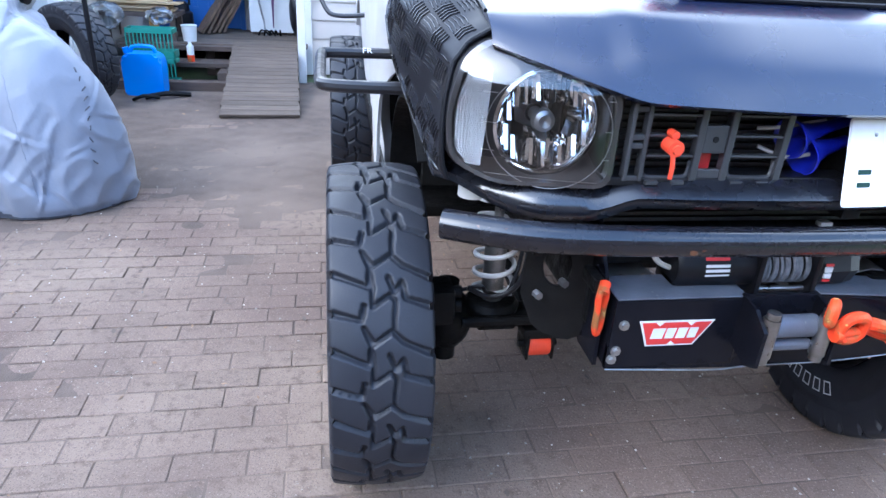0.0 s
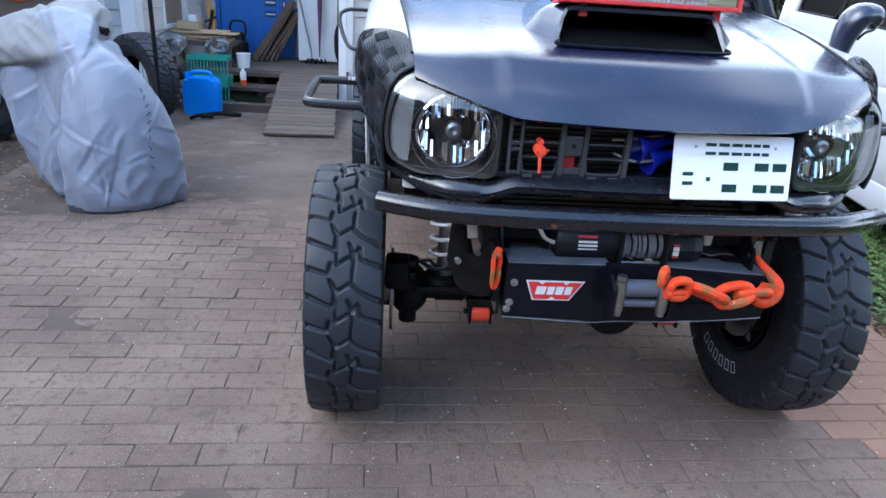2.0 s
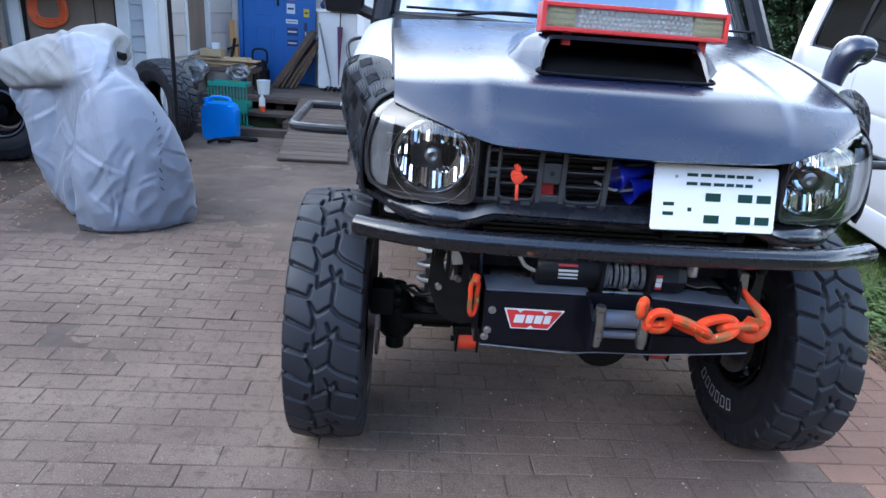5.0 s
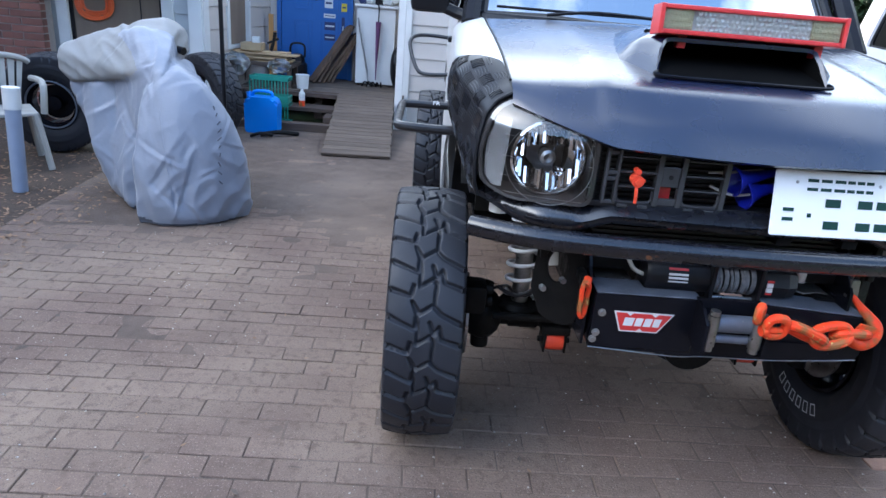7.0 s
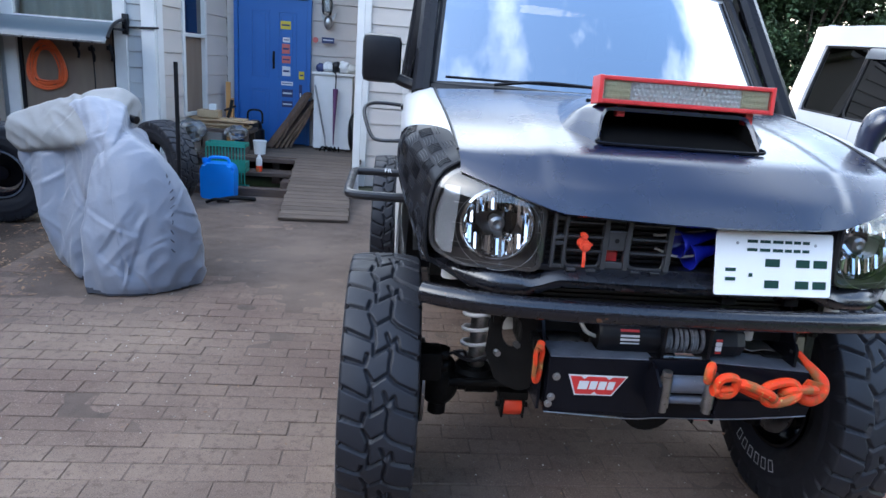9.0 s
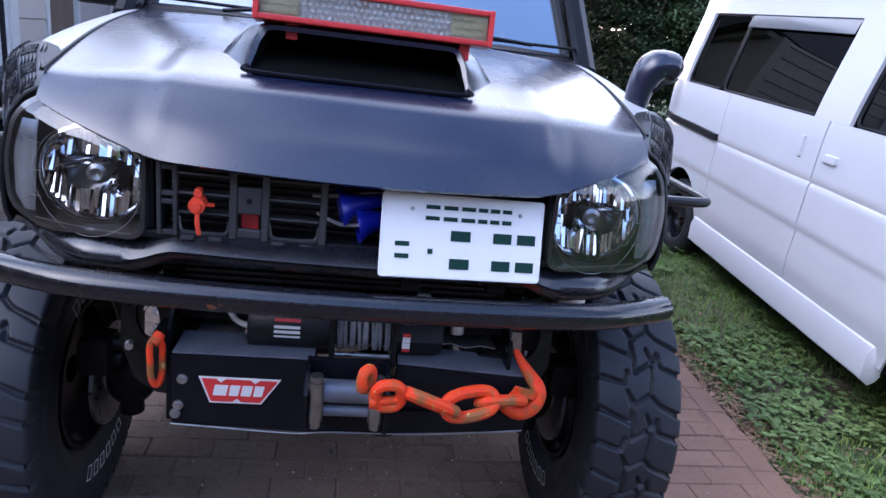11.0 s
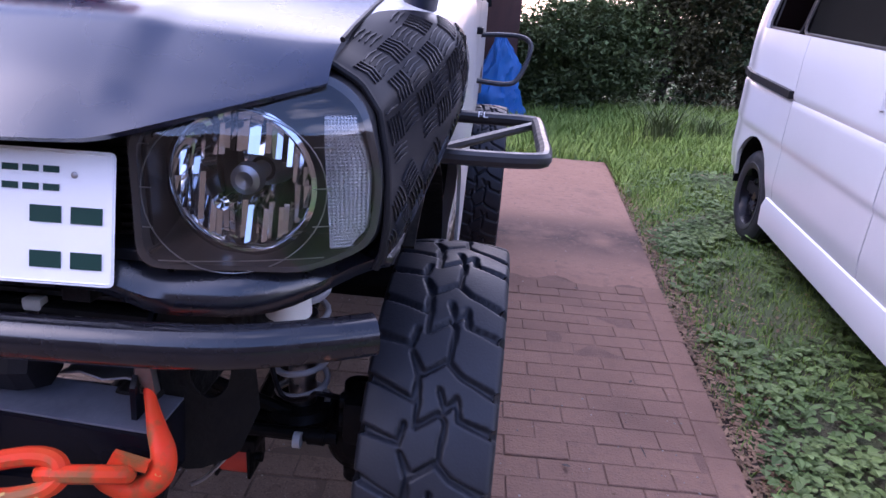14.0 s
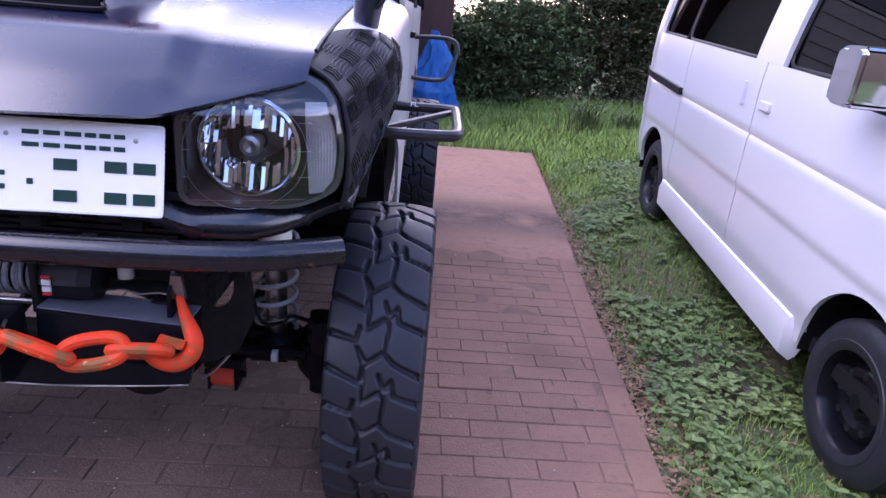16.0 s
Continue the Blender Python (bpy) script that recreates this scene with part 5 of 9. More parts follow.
    for hx, hz in hole:
        a = math.atan2(hz - 0.045, hx)
        d = Vector((math.cos(a), math.sin(a)))
        best = 0.2
        for i in range(len(corner)):
            p, q = Vector(corner[i]) - Vector((0, 0.045)), Vector(corner[(i + 1) % len(corner)]) - Vector((0, 0.045))
            e = q - p
            den = d.x * e.y - d.y * e.x
            if abs(den) > 1e-9:
                t = (p.x * e.y - p.y * e.x) / den
                s = (p.x * d.y - p.y * d.x) / den
                if t > 0 and 0 <= s <= 1:
                    best = min(best, t)
        ring.append(d * best + Vector((0, 0.045)))
    rows = [[R0 @ Vector((-side * x, -0.004, z)) for x, z in ring], [R0 @ Vector((-side * x, -0.004, z)) for x, z in hole], [R0 @ Vector((-side * x, 0.004, z)) for x, z in hole], [R0 @ Vector((-side * x, 0.004, z)) for x, z in ring]]
    grid(bm, rows + [rows[0]], closed=True)
    bmesh.ops.remove_doubles(bm, verts=bm.verts, dist=1e-5)
    part("bracket_plate", bm, "chassis", car, "black bracket plate with round hole")
    bm = B()
    prism(bm, [(-0.11, 0.60), (-0.02, 0.60), (0.12, 0.70), (0.12, 0.90), (-0.02, 0.90), (-0.10, 0.80)], side * 0.353, side * 0.361, lambda u, v, w: (w, u, v))
    part("tray_side", bm, "gloss_black", car, "black winch tray side plate")

bm = B()
cyl(bm, (-0.60, AX_F, 0.43), (0.60, AX_F, 0.43), 0.037, seg=24)
for x in (-0.44, 0.44):
    cyl(bm, (x - 0.05, AX_F, 0.43), (x + 0.05, AX_F, 0.43), 0.043, seg=24)
part("front_axle", bm, "chassis", car, "black front axle tube", True)
bm = B()
ball(bm, (0.13, AX_F, 0.42), (0.13, 0.12, 0.125), 24)
cyl(bm, (0.13, AX_F - 0.125, 0.42), (0.13, AX_F, 0.42), 0.095, 0.11, 24)
part("differential", bm, "chassis", car, "black differential housing", True)
bm = B()
tube(bm, [(-0.56, AX_F - 0.11, 0.475), (0.56, AX_F - 0.11, 0.475)], 0.014, 10)
cyl(bm, (0.50, AX_F - 0.11, 0.475), (0.535, AX_F - 0.11, 0.475), 0.019)
part("tie_rod", bm, "chassis", car, "", True)
bm = B()
tube(bm, [(0.50, AX_F - 0.06, 0.47), (-0.35, AX_F - 0.02, 0.74)], 0.015, 10)
part("lateral_rod", bm, "chassis", car, "", True)
bm = B()
tube(bm, [(-0.62, AX_R, 0.43), (0.62, AX_R, 0.43)], 0.04, 16)
ball(bm, (0.1, AX_R, 0.43), (0.14, 0.13, 0.13), 16)
part("rear_axle", bm, "chassis", car, "", True)
bm = B()
box(bm, -0.36, 0.36, -0.02, 0.06, 0.79, 0.87, 0.008)
part("front_crossmember", bm, "chassis", car)
bm = B()
box(bm, -0.25, 0.25, 0.3, 0.7, 0.60, 0.95, 0.04)
part("engine", bm, "chassis", car, "dark engine underside")
# unseen boxes under the floor, added to keep light off the ground
bm = B()
box(bm, -0.60, 0.60, 0.80, 3.40, 0.56, 0.60, 0.01)
box(bm, -0.24, 0.20, 0.75, 1.55, 0.40, 0.57, 0.05)
box(bm, -0.10, 0.48, 1.75, 2.40, 0.36, 0.57, 0.05)
box(bm, -0.52, 0.52, 3.20, 3.44, 0.38, 0.57, 0.05)
part("underbody", bm, "chassis", car, "unseen floor pan, gearbox and tank boxes added to shade the ground", True, 40)
# dusty top flanges of the tray, the sky's sheen put into their colour
bm = B()
box(bm, -0.342, -0.063, -0.134, -0.034, 0.7668, 0.7705, 0.001)
part("tray_flange", bm, "dusty_flange", car, "dusty tray flange with the sky's sheen in its blue-grey")
bm = B()
box(bm, 0.107, 0.393, -0.123, -0.032, 0.7530, 0.7565, 0.001, Matrix.Translation((0.25, 0, 0.7)) @ Matrix.Rotation(radians(3.5), 4, "Y") @ Matrix.Translation((-0.25, 0, -0.7)))
part("tray_flange", bm, "dusty_flange", car, "dusty tray flange with the sky's sheen in its blue-grey")
# washer bottle and loose fittings in the gap above the tube
bm = B()
cyl(bm, (0.53, 0.06, 0.86), (0.53, 0.06, 0.96), 0.036, 0.034, 18)
part("washer_bottle", bm, "white_plastic", car, "white plastic bottle", True, 40)
bm = B()
cyl(bm, (-0.60, 0.10, 0.90), (-0.60, 0.10, 0.97), 0.03, 0.028, 18)
part("washer_cap", bm, "white_plastic", car, "", True, 40)
bm = B()
box(bm, -0.50, -0.41, 0.08, 0.14, 0.88, 0.95, 0.01)
part("washer_pump", bm, "white_plastic", car, "", True, 40)

# white tag, yellow lead and shock reservoir by the spring
bm = B()
box(bm, -0.418, -0.385, 0.20, 0.208, 0.70, 0.80, 0.004, Matrix.Translation((-0.4, 0.2, 0.75)) @ Matrix.Rotation(radians(-6), 4, "Y") @ Matrix.Translation((0.4, -0.2, -0.75)))
part("paper_tag", bm, "white_plastic", car, "white tag hanging by the spring")
bm = B()
tube(bm, curve_points([(-0.475, 0.33, 0.92), (-0.478, 0.32, 0.86), (-0.470, 0.325, 0.82), (-0.474, 0.34, 0.79)], 5), 0.006, 7)
part("lead", bm, "amber", car, "yellow lead", True)
bm = B()
tube(bm, curve_points([(-0.44, 0.22, 0.80), (-0.425, 0.20, 0.72), (-0.44, 0.21, 0.62), (-0.50, 0.22, 0.58), (-0.56, 0.24, 0.60)], 6), 0.007, 7)
part("brake_line", bm, "plastic_black", car, "", True)
for x, z in ((-0.452, 0.835), (-0.412, 0.742), (-0.466, 0.715)):
    bm = B()
    cyl(bm, (x, 0.0, z), (x + 0.004, -0.018, z), 0.009, seg=6)
    part("bracket_bolt", bm, "zinc", car)
bm = B()
cyl(bm, (0.475, AX_F - 0.13, 0.475), (0.490, AX_F - 0.13, 0.475), 0.017, seg=14)
part("rod_end_clamp", bm, "white_plastic", car)
bm = B()
tube(bm, curve_points([(0.455, 0.10, 0.70), (0.445, 0.06, 0.62), (0.40, 0.03, 0.56), (0.37, 0.02, 0.54)], 5), 0.0035, 6)
part("bracket_edge", bm, "zinc", car, "scuffed bright bracket edge", True)

# winch tray
bm = B()
box(bm, -0.345, -0.060, -0.136, -0.030, 0.606, 0.766, 0.005)
part("winch_tray", bm, "gloss_black", car, "scuffed black steel winch tray")
bm = B()
box(bm, 0.105, 0.395, -0.125, -0.030, 0.640, 0.752, 0.005, Matrix.Translation((0.25, 0, 0.7)) @ Matrix.Rotation(radians(3.5), 4, "Y") @ Matrix.Translation((-0.25, 0, -0.7)))
part("winch_tray_end", bm, "gloss_black", car, "black steel tray end")
bm = B()
prism(bm, [(-0.345, 0.606), (-0.06, 0.596), (0.12, 0.60), (0.40, 0.618), (0.41, 0.660), (0.10, 0.655), (-0.06, 0.66), (-0.345, 0.66)], -0.134, -0.120)
part("tray_lower_edge", bm, "gloss_black", car)
bm = B()
tube(bm, curve_points([(-0.345, -0.137, 0.607), (-0.25, -0.138, 0.602), (-0.10, -0.138, 0.594), (-0.02, -0.137, 0.599), (0.15, -0.136, 0.600), (0.30, -0.136, 0.610), (0.40, -0.135, 0.619)], 5), 0.0017, 6)
part("scuffed_edge", bm, "steel", car, "scraped bare metal lower edge", True)
for x, z in ((-0.322, 0.712), (-0.330, 0.652), (-0.336, 0.632)):
    bm = B()
    cyl(bm, (x, -0.140, z), (x, -0.136, z), 0.0105, seg=20)
    cyl(bm, (x, -0.146, z), (x, -0.139, z), 0.0070, seg=6)
    part("tray_bolt", bm, "zinc", car, "zinc bolt")
# plain red and white badge
badge = B()
prism(badge, [(-0.290, 0.720), (-0.127, 0.719), (-0.165, 0.661), (-0.268, 0.661)], -0.1365, -0.1385)
badge = part("tray_badge", badge, "sticker_white", car, "red and white badge")
bm = B()
prism(bm, [(-0.284, 0.7165), (-0.133, 0.7155), (-0.1675, 0.6645), (-0.2655, 0.6645)], -0.1385, -0.1392)
part("badge_field", bm, "red", badge, "red field")
for u0, u1 in ((-0.262, -0.236), (-0.231, -0.212), (-0.207, -0.187), (-0.182, -0.164)):
    bm = B()
    prism(bm, [(u0, 0.679), (u1, 0.679), (u1 + 0.005, 0.703), (u0 + 0.004, 0.703)], -0.1392, -0.1398)
    part("badge_mark", bm, "sticker_white", badge, "white mark")
for u, v, d in ((-0.246, 0.7165, -1), (-0.178, 0.7160, -1), (-0.214, 0.6645, 1)):
    bm = B()
    prism(bm, [(u - 0.009, v), (u + 0.009, v), (u, v + d * 0.008)], -0.1392, -0.1398)
    part("badge_notch", bm, "sticker_white", badge)
# winch: motor, drum with rope, gear end
WY, WZ = -0.055, 0.805
bm = B()
lathe(bm, [(-0.205, 0.0), (-0.205, 0.040), (-0.195, 0.047), (-0.03, 0.047), (-0.03, 0.0)], (0, WY, WZ), "x", 32)
box(bm, -0.205, -0.03, WY - 0.03, WY + 0.05, WZ - 0.05, WZ - 0.02, 0.006)
winch = part("winch", bm, "plastic_black", car, "black electric winch with grey rope", True, 40)
bm = B()
lathe(bm, [(0.105, 0.0), (0.105, 0.050), (0.18, 0.050), (0.205, 0.044), (0.205, 0.0)], (0, WY, WZ), "x", 8)
part("gear_housing", bm, "plastic_black", winch, "", False)
for x in (-0.03, 0.10):
    bm = B()
    box(bm, x - 0.006, x + 0.006, WY - 0.055, WY + 0.055, WZ - 0.06, WZ + 0.055, 0.004)
    part("drum_flange", bm, "plastic_black", winch)
bm = B()
tube(bm, [(-0.025 + 0.12 * a / (2 * math.pi * 13) + 0.003 * math.sin(a * 0.37), WY + 0.040 * math.cos(a), WZ + 0.040 * math.sin(a)) for a in np.linspace(0, 2 * math.pi * 13, 13 * 22)], 0.0040, 6)
part("winch_rope", bm, "rope", winch, "grey rope wound on the drum", True)
bm = B()
cyl(bm, (-0.03, WY, WZ), (0.105, WY, WZ), 0.035)
part("drum", bm, "plastic_black", winch, "", True)
for z in (0.047, -0.047):
    bm = B()
    cyl(bm, (-0.03, WY - 0.03, WZ + z), (0.10, WY - 0.03, WZ + z), 0.006)
    part("tie_bar", bm, "steel", winch, "", True)
for i, (z0, z1, mt) in enumerate(((0.020, 0.027, "red"), (0.006, 0.012, "sticker_white"), (-0.004, 0.002, "sticker_white"), (-0.013, -0.009, "sticker_white"))):
    bm = B()
    rows = [[(x, WY - 0.0478 * math.cos(a), WZ + 0.0478 * math.sin(a)) for x in (-0.150, -0.097)] for a in (z0 / 0.047 + 0.15, z1 / 0.047 + 0.15)]
    grid(bm, rows)
    part("motor_label", bm, mt, winch)
for z0, z1, mt in ((0.014, 0.019, "red"), (0.0, 0.011, "sticker_white"), (-0.014, -0.003, "sticker_white"), (-0.021, -0.017, "red")):
    bm = B()
    box(bm, 0.117, 0.133, WY - 0.0535, WY - 0.049, WZ + z0, WZ + z1)
    part("gear_label", bm, mt, winch)
bm = B()
tube(bm, curve_points([(-0.30, -0.03, 0.86), (-0.26, -0.05, 0.85), (-0.235, -0.06, 0.815), (-0.205, -0.06, 0.80)], 6), 0.006, 8)
part("winch_cable", bm, "cream_plastic", winch, "yellowed cable", True)
for x, w in ((-0.27, 0.10), (0.27, 0.14)):
    bm = B()
    grid(bm, [[(x - w / 2 + w * i / 4, -0.03 + 0.09 * j / 4, 0.768 + 0.012 * noise.noise((x * 9 + i, j * 1.7, 0))) for i in range(5)] for j in range(5)])
    thicken(bm, 0.003)
    part("tray_lining", bm, "zinc", car, "grey metal sheet behind the winch", True)
bm = B()
cyl(bm, (0.245, -0.03, 0.80), (0.245, -0.03, 0.86), 0.016)
part("solenoid_cap", bm, "cream_plastic", car, "", True, 40)
bm = B()
box(bm, 0.15, 0.18, -0.02, 0.0, 0.76, 0.88, 0.004)
part("solenoid", bm, "cream_plastic", car, "", True, 40)
# roller fairlead
bm = B()
for x in (-0.072, 0.088):
    prism(bm, [(-0.13, 0.66), (-0.13, 0.775), (-0.18, 0.765), (-0.222, 0.735), (-0.222, 0.655), (-0.19, 0.64)], x - 0.004, x + 0.004, lambda u, v, w: (w, u, v))
box(bm, -0.072, 0.088, -0.142, -0.13, 0.655, 0.775, 0.003)
fair = part("fairlead", bm, "gloss_black", car, "black roller fairlead")
for x in (-0.053, 0.068):
    bm = B()
    cyl(bm, (x, -0.205, 0.672), (x, -0.205, 0.758), 0.0155, seg=20)
    cyl(bm, (x, -0.205, 0.658), (x, -0.205, 0.671), 0.0125, seg=20)
    cyl(bm, (x, -0.205, 0.759), (x, -0.205, 0.772), 0.0130, seg=20)
    part("roller", bm, "steel", fair, "grey steel roller", True, 40)
for z, r in ((0.726, 0.0235), (0.682, 0.012)):
    bm = B()
    cyl(bm, (-0.040, -0.182, z), (0.062, -0.182, z), r, seg=24)
    part("roller", bm, "dusty_flange", fair, "blue-grey horizontal roller", True, 40)


# orange shackle, chain and hook
def link(name, centre, a, b, r, turn, parent, label):
    """An oval link with half lengths a and b; turn: its rotation as a matrix."""
    bm = B()
    pts = []
    for t in np.linspace(0, 2 * math.pi, 33)[:-1]:
        c, s = math.cos(t), math.sin(t)
        pts.append(Vector(centre) + turn @ Vector((a * abs(c) ** 0.8 * (1 if c > 0 else -1), 0, b * abs(s) ** 0.8 * (1 if s > 0 else -1))))
    tube(bm, pts, r, 10, closed=True)
    return part(name, bm, "orange", parent, label, True)


def turn(x=0, y=0, z=0):
    return Euler((radians(x), radians(y), radians(z))).to_matrix()


shackle = link("tow_shackle", (0.086, -0.246, 0.757), 0.026, 0.027, 0.0118, turn(10, 0, 4), car, "orange painted shackle on the tow chain")
link("chain_link", (0.042, -0.236, 0.786), 0.015, 0.020, 0.0108, turn(0, 0, 50), shackle, "")
link("chain_link", (0.172, -0.234, 0.740), 0.056, 0.023, 0.0128, turn(62, 24, 6), shackle, "worn orange chain link")
link("chain_link", (0.258, -0.210, 0.726), 0.054, 0.024, 0.0128, turn(-30, -8, 12), shackle, "worn orange chain link")
link("chain_link", (0.330, -0.180, 0.716), 0.050, 0.023, 0.0125, turn(52, 6, 16), shackle, "brown worn orange chain link")
bm = B()
cyl(bm, (0.062, -0.246, 0.745), (0.112, -0.242, 0.748), 0.0095, seg=14)
cyl(bm, (0.050, -0.247, 0.744), (0.062, -0.246, 0.745), 0.0150, seg=10)
part("shackle_pin", bm, "orange", shackle, "", True, 40)
bm = B()
hk = [(0.335, -0.168, 0.712), (0.352, -0.164, 0.690), (0.385, -0.158, 0.681), (0.413, -0.152, 0.698), (0.418, -0.142, 0.728), (0.401, -0.122, 0.752), (0.384, -0.100, 0.772), (0.368, -0.078, 0.795)]
hp = curve_points(hk, 6)
tube(bm, hp, 0.014, 12, radii=[mix(0.012, 0.0180, smooth01(0, 0.35, i / (len(hp) - 1))) * mix(1.0, 0.42, smooth01(0.5, 1.0, i / (len(hp) - 1))) for i in range(len(hp))])
part("tow_hook", bm, "orange", shackle, "orange forged hook", True)
bm = B()
prism(bm, [(0.350, 0.722), (0.362, 0.744), (0.410, 0.733), (0.404, 0.716)], -0.166, -0.158)
part("hook_latch", bm, "orange", shackle)
bm = B()
prism(bm, [(0.352, 0.785), (0.384, 0.785), (0.378, 0.835), (0.358, 0.835)], -0.088, -0.074)
part("hook_mount", bm, "steel", shackle, "bare steel lug holding the hook")
# red hook plate at the other end of the tray
bm = B()
pts = [(-0.374 + (0.008 + 0.010 * smooth01(0.3, -1.0, math.sin(a))) * math.cos(a) + 0.004 * math.sin(2 * a), -0.128 + 0.008 * math.cos(a), 0.742 + 0.052 * math.sin(a)) for a in np.linspace(0, 2 * math.pi, 41)[:-1]]
tube(bm, pts, 0.0066, 10, closed=True)
cyl(bm, (-0.378, -0.134, 0.785), (-0.368, -0.118, 0.800), 0.011, seg=14)
part("tow_eye", bm, "orange", car, "orange-red tow eye", True)
bm = B()
box(bm, -0.385, -0.363, -0.11, -0.04, 0.77, 0.80, 0.004)
part("tow_eye_mount", bm, "chassis", car)

# LED light bar on the scoop
LB = Matrix.Translation((0.009, 0.128, 1.453)) @ Matrix.Rotation(radians(1.0), 4, "Z") @ Matrix.Rotation(radians(-6), 4, "X")
bm = B()
for z in (-0.031, 0.031):
    box(bm, -0.246, 0.246, -0.034, 0.030, z - 0.006, z + 0.006, 0.003, LB)
for x in (-0.246, 0.246):
    box(bm, x - 0.006, x + 0.006, -0.036, 0.032, -0.038, 0.038, 0.003, LB)
box(bm, -0.240, 0.240, 0.0, 0.03, -0.026, 0.026, 0.0, LB)
lightbar = part("light_bar", bm, "red", car, "red framed light bar on the scoop")
for x0, x1, mt, lb in ((-0.239, -0.160, "led_yellow", "yellowed lens"), (0.160, 0.239, "led_yellow", "yellowed lens"), (-0.158, 0.158, "led_clear", "rows of small reflector cells")):
    bm = B()
    box(bm, x0, x1, -0.024, -0.018, -0.025, 0.025, 0.001, LB)
    if mt == "led_clear":
        bm.free()
        bm = B()
        for j in range(4):
            for i in range(24 - j % 2):
                cx, cz = x0 + (i + 0.5 + 0.5 * (j % 2)) * (x1 - x0) / 24, -0.0183 + 0.0122 * j
                v = [bm.verts.new(LB @ Vector((cx + 0.0058 * math.cos(k * math.pi / 3), -0.028, cz + 0.0058 * math.sin(k * math.pi / 3)))) for k in range(6)]
                c = bm.verts.new(LB @ Vector((cx, -0.0235, cz)))
                for q in range(6):
                    bm.faces.new((v[q], v[(q + 1) % 6], c))
    else:
        for j in range(3):
            box(bm, x0 + 0.004, x1 - 0.004, -0.027, -0.022, -0.021 + 0.016 * j, -0.012 + 0.016 * j, 0.002, LB)
    ob = part("led_lens", bm, mt, lightbar, lb)
    if mt == "led_clear":
        tagged(ob, kind="stuff")
bm = B()
box(bm, -0.239, 0.239, -0.0150, -0.0005, -0.025, 0.025, 0.0, LB)
part("backing", bm, "led_clear", lightbar)
bm = B()
box(bm, -0.238, 0.238, -0.0335, -0.0325, -0.025, 0.025, 0.0, LB)
fg = part("bar_glass", bm, "glass", lightbar)
fg.visible_shadow = False
for x in np.linspace(-0.232, 0.232, 12):
    for z in (-0.031, 0.031):
        bm = B()
        cyl(bm, LB @ Vector((x, -0.0335, z)), LB @ Vector((x, -0.0362, z)), 0.0035, seg=8)
        part("bar_screw", bm, "red", lightbar)
for x in (-0.165, 0.205):
    bm = B()
    box(bm, x - 0.012, x + 0.012, 0.115, 0.145, 1.385, 1.422, 0.003)
    part("bar_foot", bm, "red", lightbar, "red mounting foot")

# door mirror on one side
bm = B()
box(bm, -0.925, -0.775, 0.93, 1.00, 1.405, 1.585, 0.028)
mirror = part("door_mirror", bm, "plastic_black", car, "black door mirror", True, 50)
bm = B()
tube(bm, curve_points([(-0.80, 0.96, 1.43), (-0.745, 0.95, 1.41), (-0.70, 0.93, 1.40)], 4), 0.022, 10)
part("mirror_arm", bm, "plastic_black", mirror, "", True)
bm = B()
box(bm, -0.91, -0.79, 1.0, 1.004, 1.42, 1.57, 0.0)
part("mirror_glass", bm, "chrome", mirror, "mirror glass")
# raised air intake on the other side: a stem that leans out into a wide head
bm = B()
path = [(0.682, 0.28, 1.20, 0.026), (0.683, 0.278, 1.27, 0.027), (0.686, 0.274, 1.33, 0.029), (0.693, 0.270, 1.385, 0.034), (0.711, 0.268, 1.422, 0.039), (0.738, 0.268, 1.430, 0.037), (0.764, 0.268, 1.426, 0.034), (0.779, 0.268, 1.424, 0.020)]
pts = curve_points([p[:3] for p in path], 6)
radii = [q.x for q in curve_points([(p[3], 0, 0) for p in path], 6)]
tube(bm, pts, 0.03, 20, radii=radii)
for v in bm.verts:
    v.co.y = 0.275 + (v.co.y - 0.275) * 1.25
intake = part("raised_intake", bm, "satin_black", car, "satin black raised air intake", True, 60)
bm = B()
tube(bm, [(0.683 + 0.0275 * math.cos(a), 0.279 + 0.0345 * math.sin(a), 1.268 + 0.004 * math.cos(a)) for a in np.linspace(0, 2 * math.pi, 25)[:-1]], 0.0022, 6, closed=True)
part("intake_clamp", bm, "plastic_black", intake, "", True)
bm = B()
tube(bm, curve_points([(0.712, 0.240, 1.362), (0.728, 0.236, 1.384), (0.752, 0.240, 1.392), (0.778, 0.262, 1.400)], 6), 0.004, 6)
part("intake_lip", bm, "plastic_black", intake, "dark pitted lip under the head", True)


# ---- fast leaf and blade meshes ----
def quads_object(name, verts, faces, mat, parent=None, smooth=False):
    me = bpy.data.meshes.new(name)
    me.from_pydata(verts, [], faces)
    me.materials.append(M[mat])
    me.update()
    ob = new(name, me)
    if parent is not None:
        ob.parent = parent
        if parent.type == "EMPTY":
            ob.matrix_parent_inverse = parent.matrix_basis.inverted()
    return ob


def leaf_cloud(centres, size, r, fold=0.25, droop=0.3):
    """Two-faced folded leaves at the given places, in random turns."""
    verts, faces = [], []
    for c in centres:
        d = Vector((r.gauss(0, 1), r.gauss(0, 1), r.gauss(0, 0.6) - droop)).normalized()
        side = d.cross(Vector((r.gauss(0, 0.4), r.gauss(0, 0.4), 1))).normalized()
        up = side.cross(d)
        s = size * r.uniform(0.6, 1.4)
        k = len(verts)
        c = Vector(c)
        for p in (c, c + d * s * 0.5 + side * s * 0.27 + up * s * fold * 0.4, c + d * s, c + d * s * 0.5 - side * s * 0.27 + up * s * fold * 0.4):
            verts.append(tuple(p))
        faces += [(k, k + 1, k + 2), (k, k + 2, k + 3)]
    return verts, faces


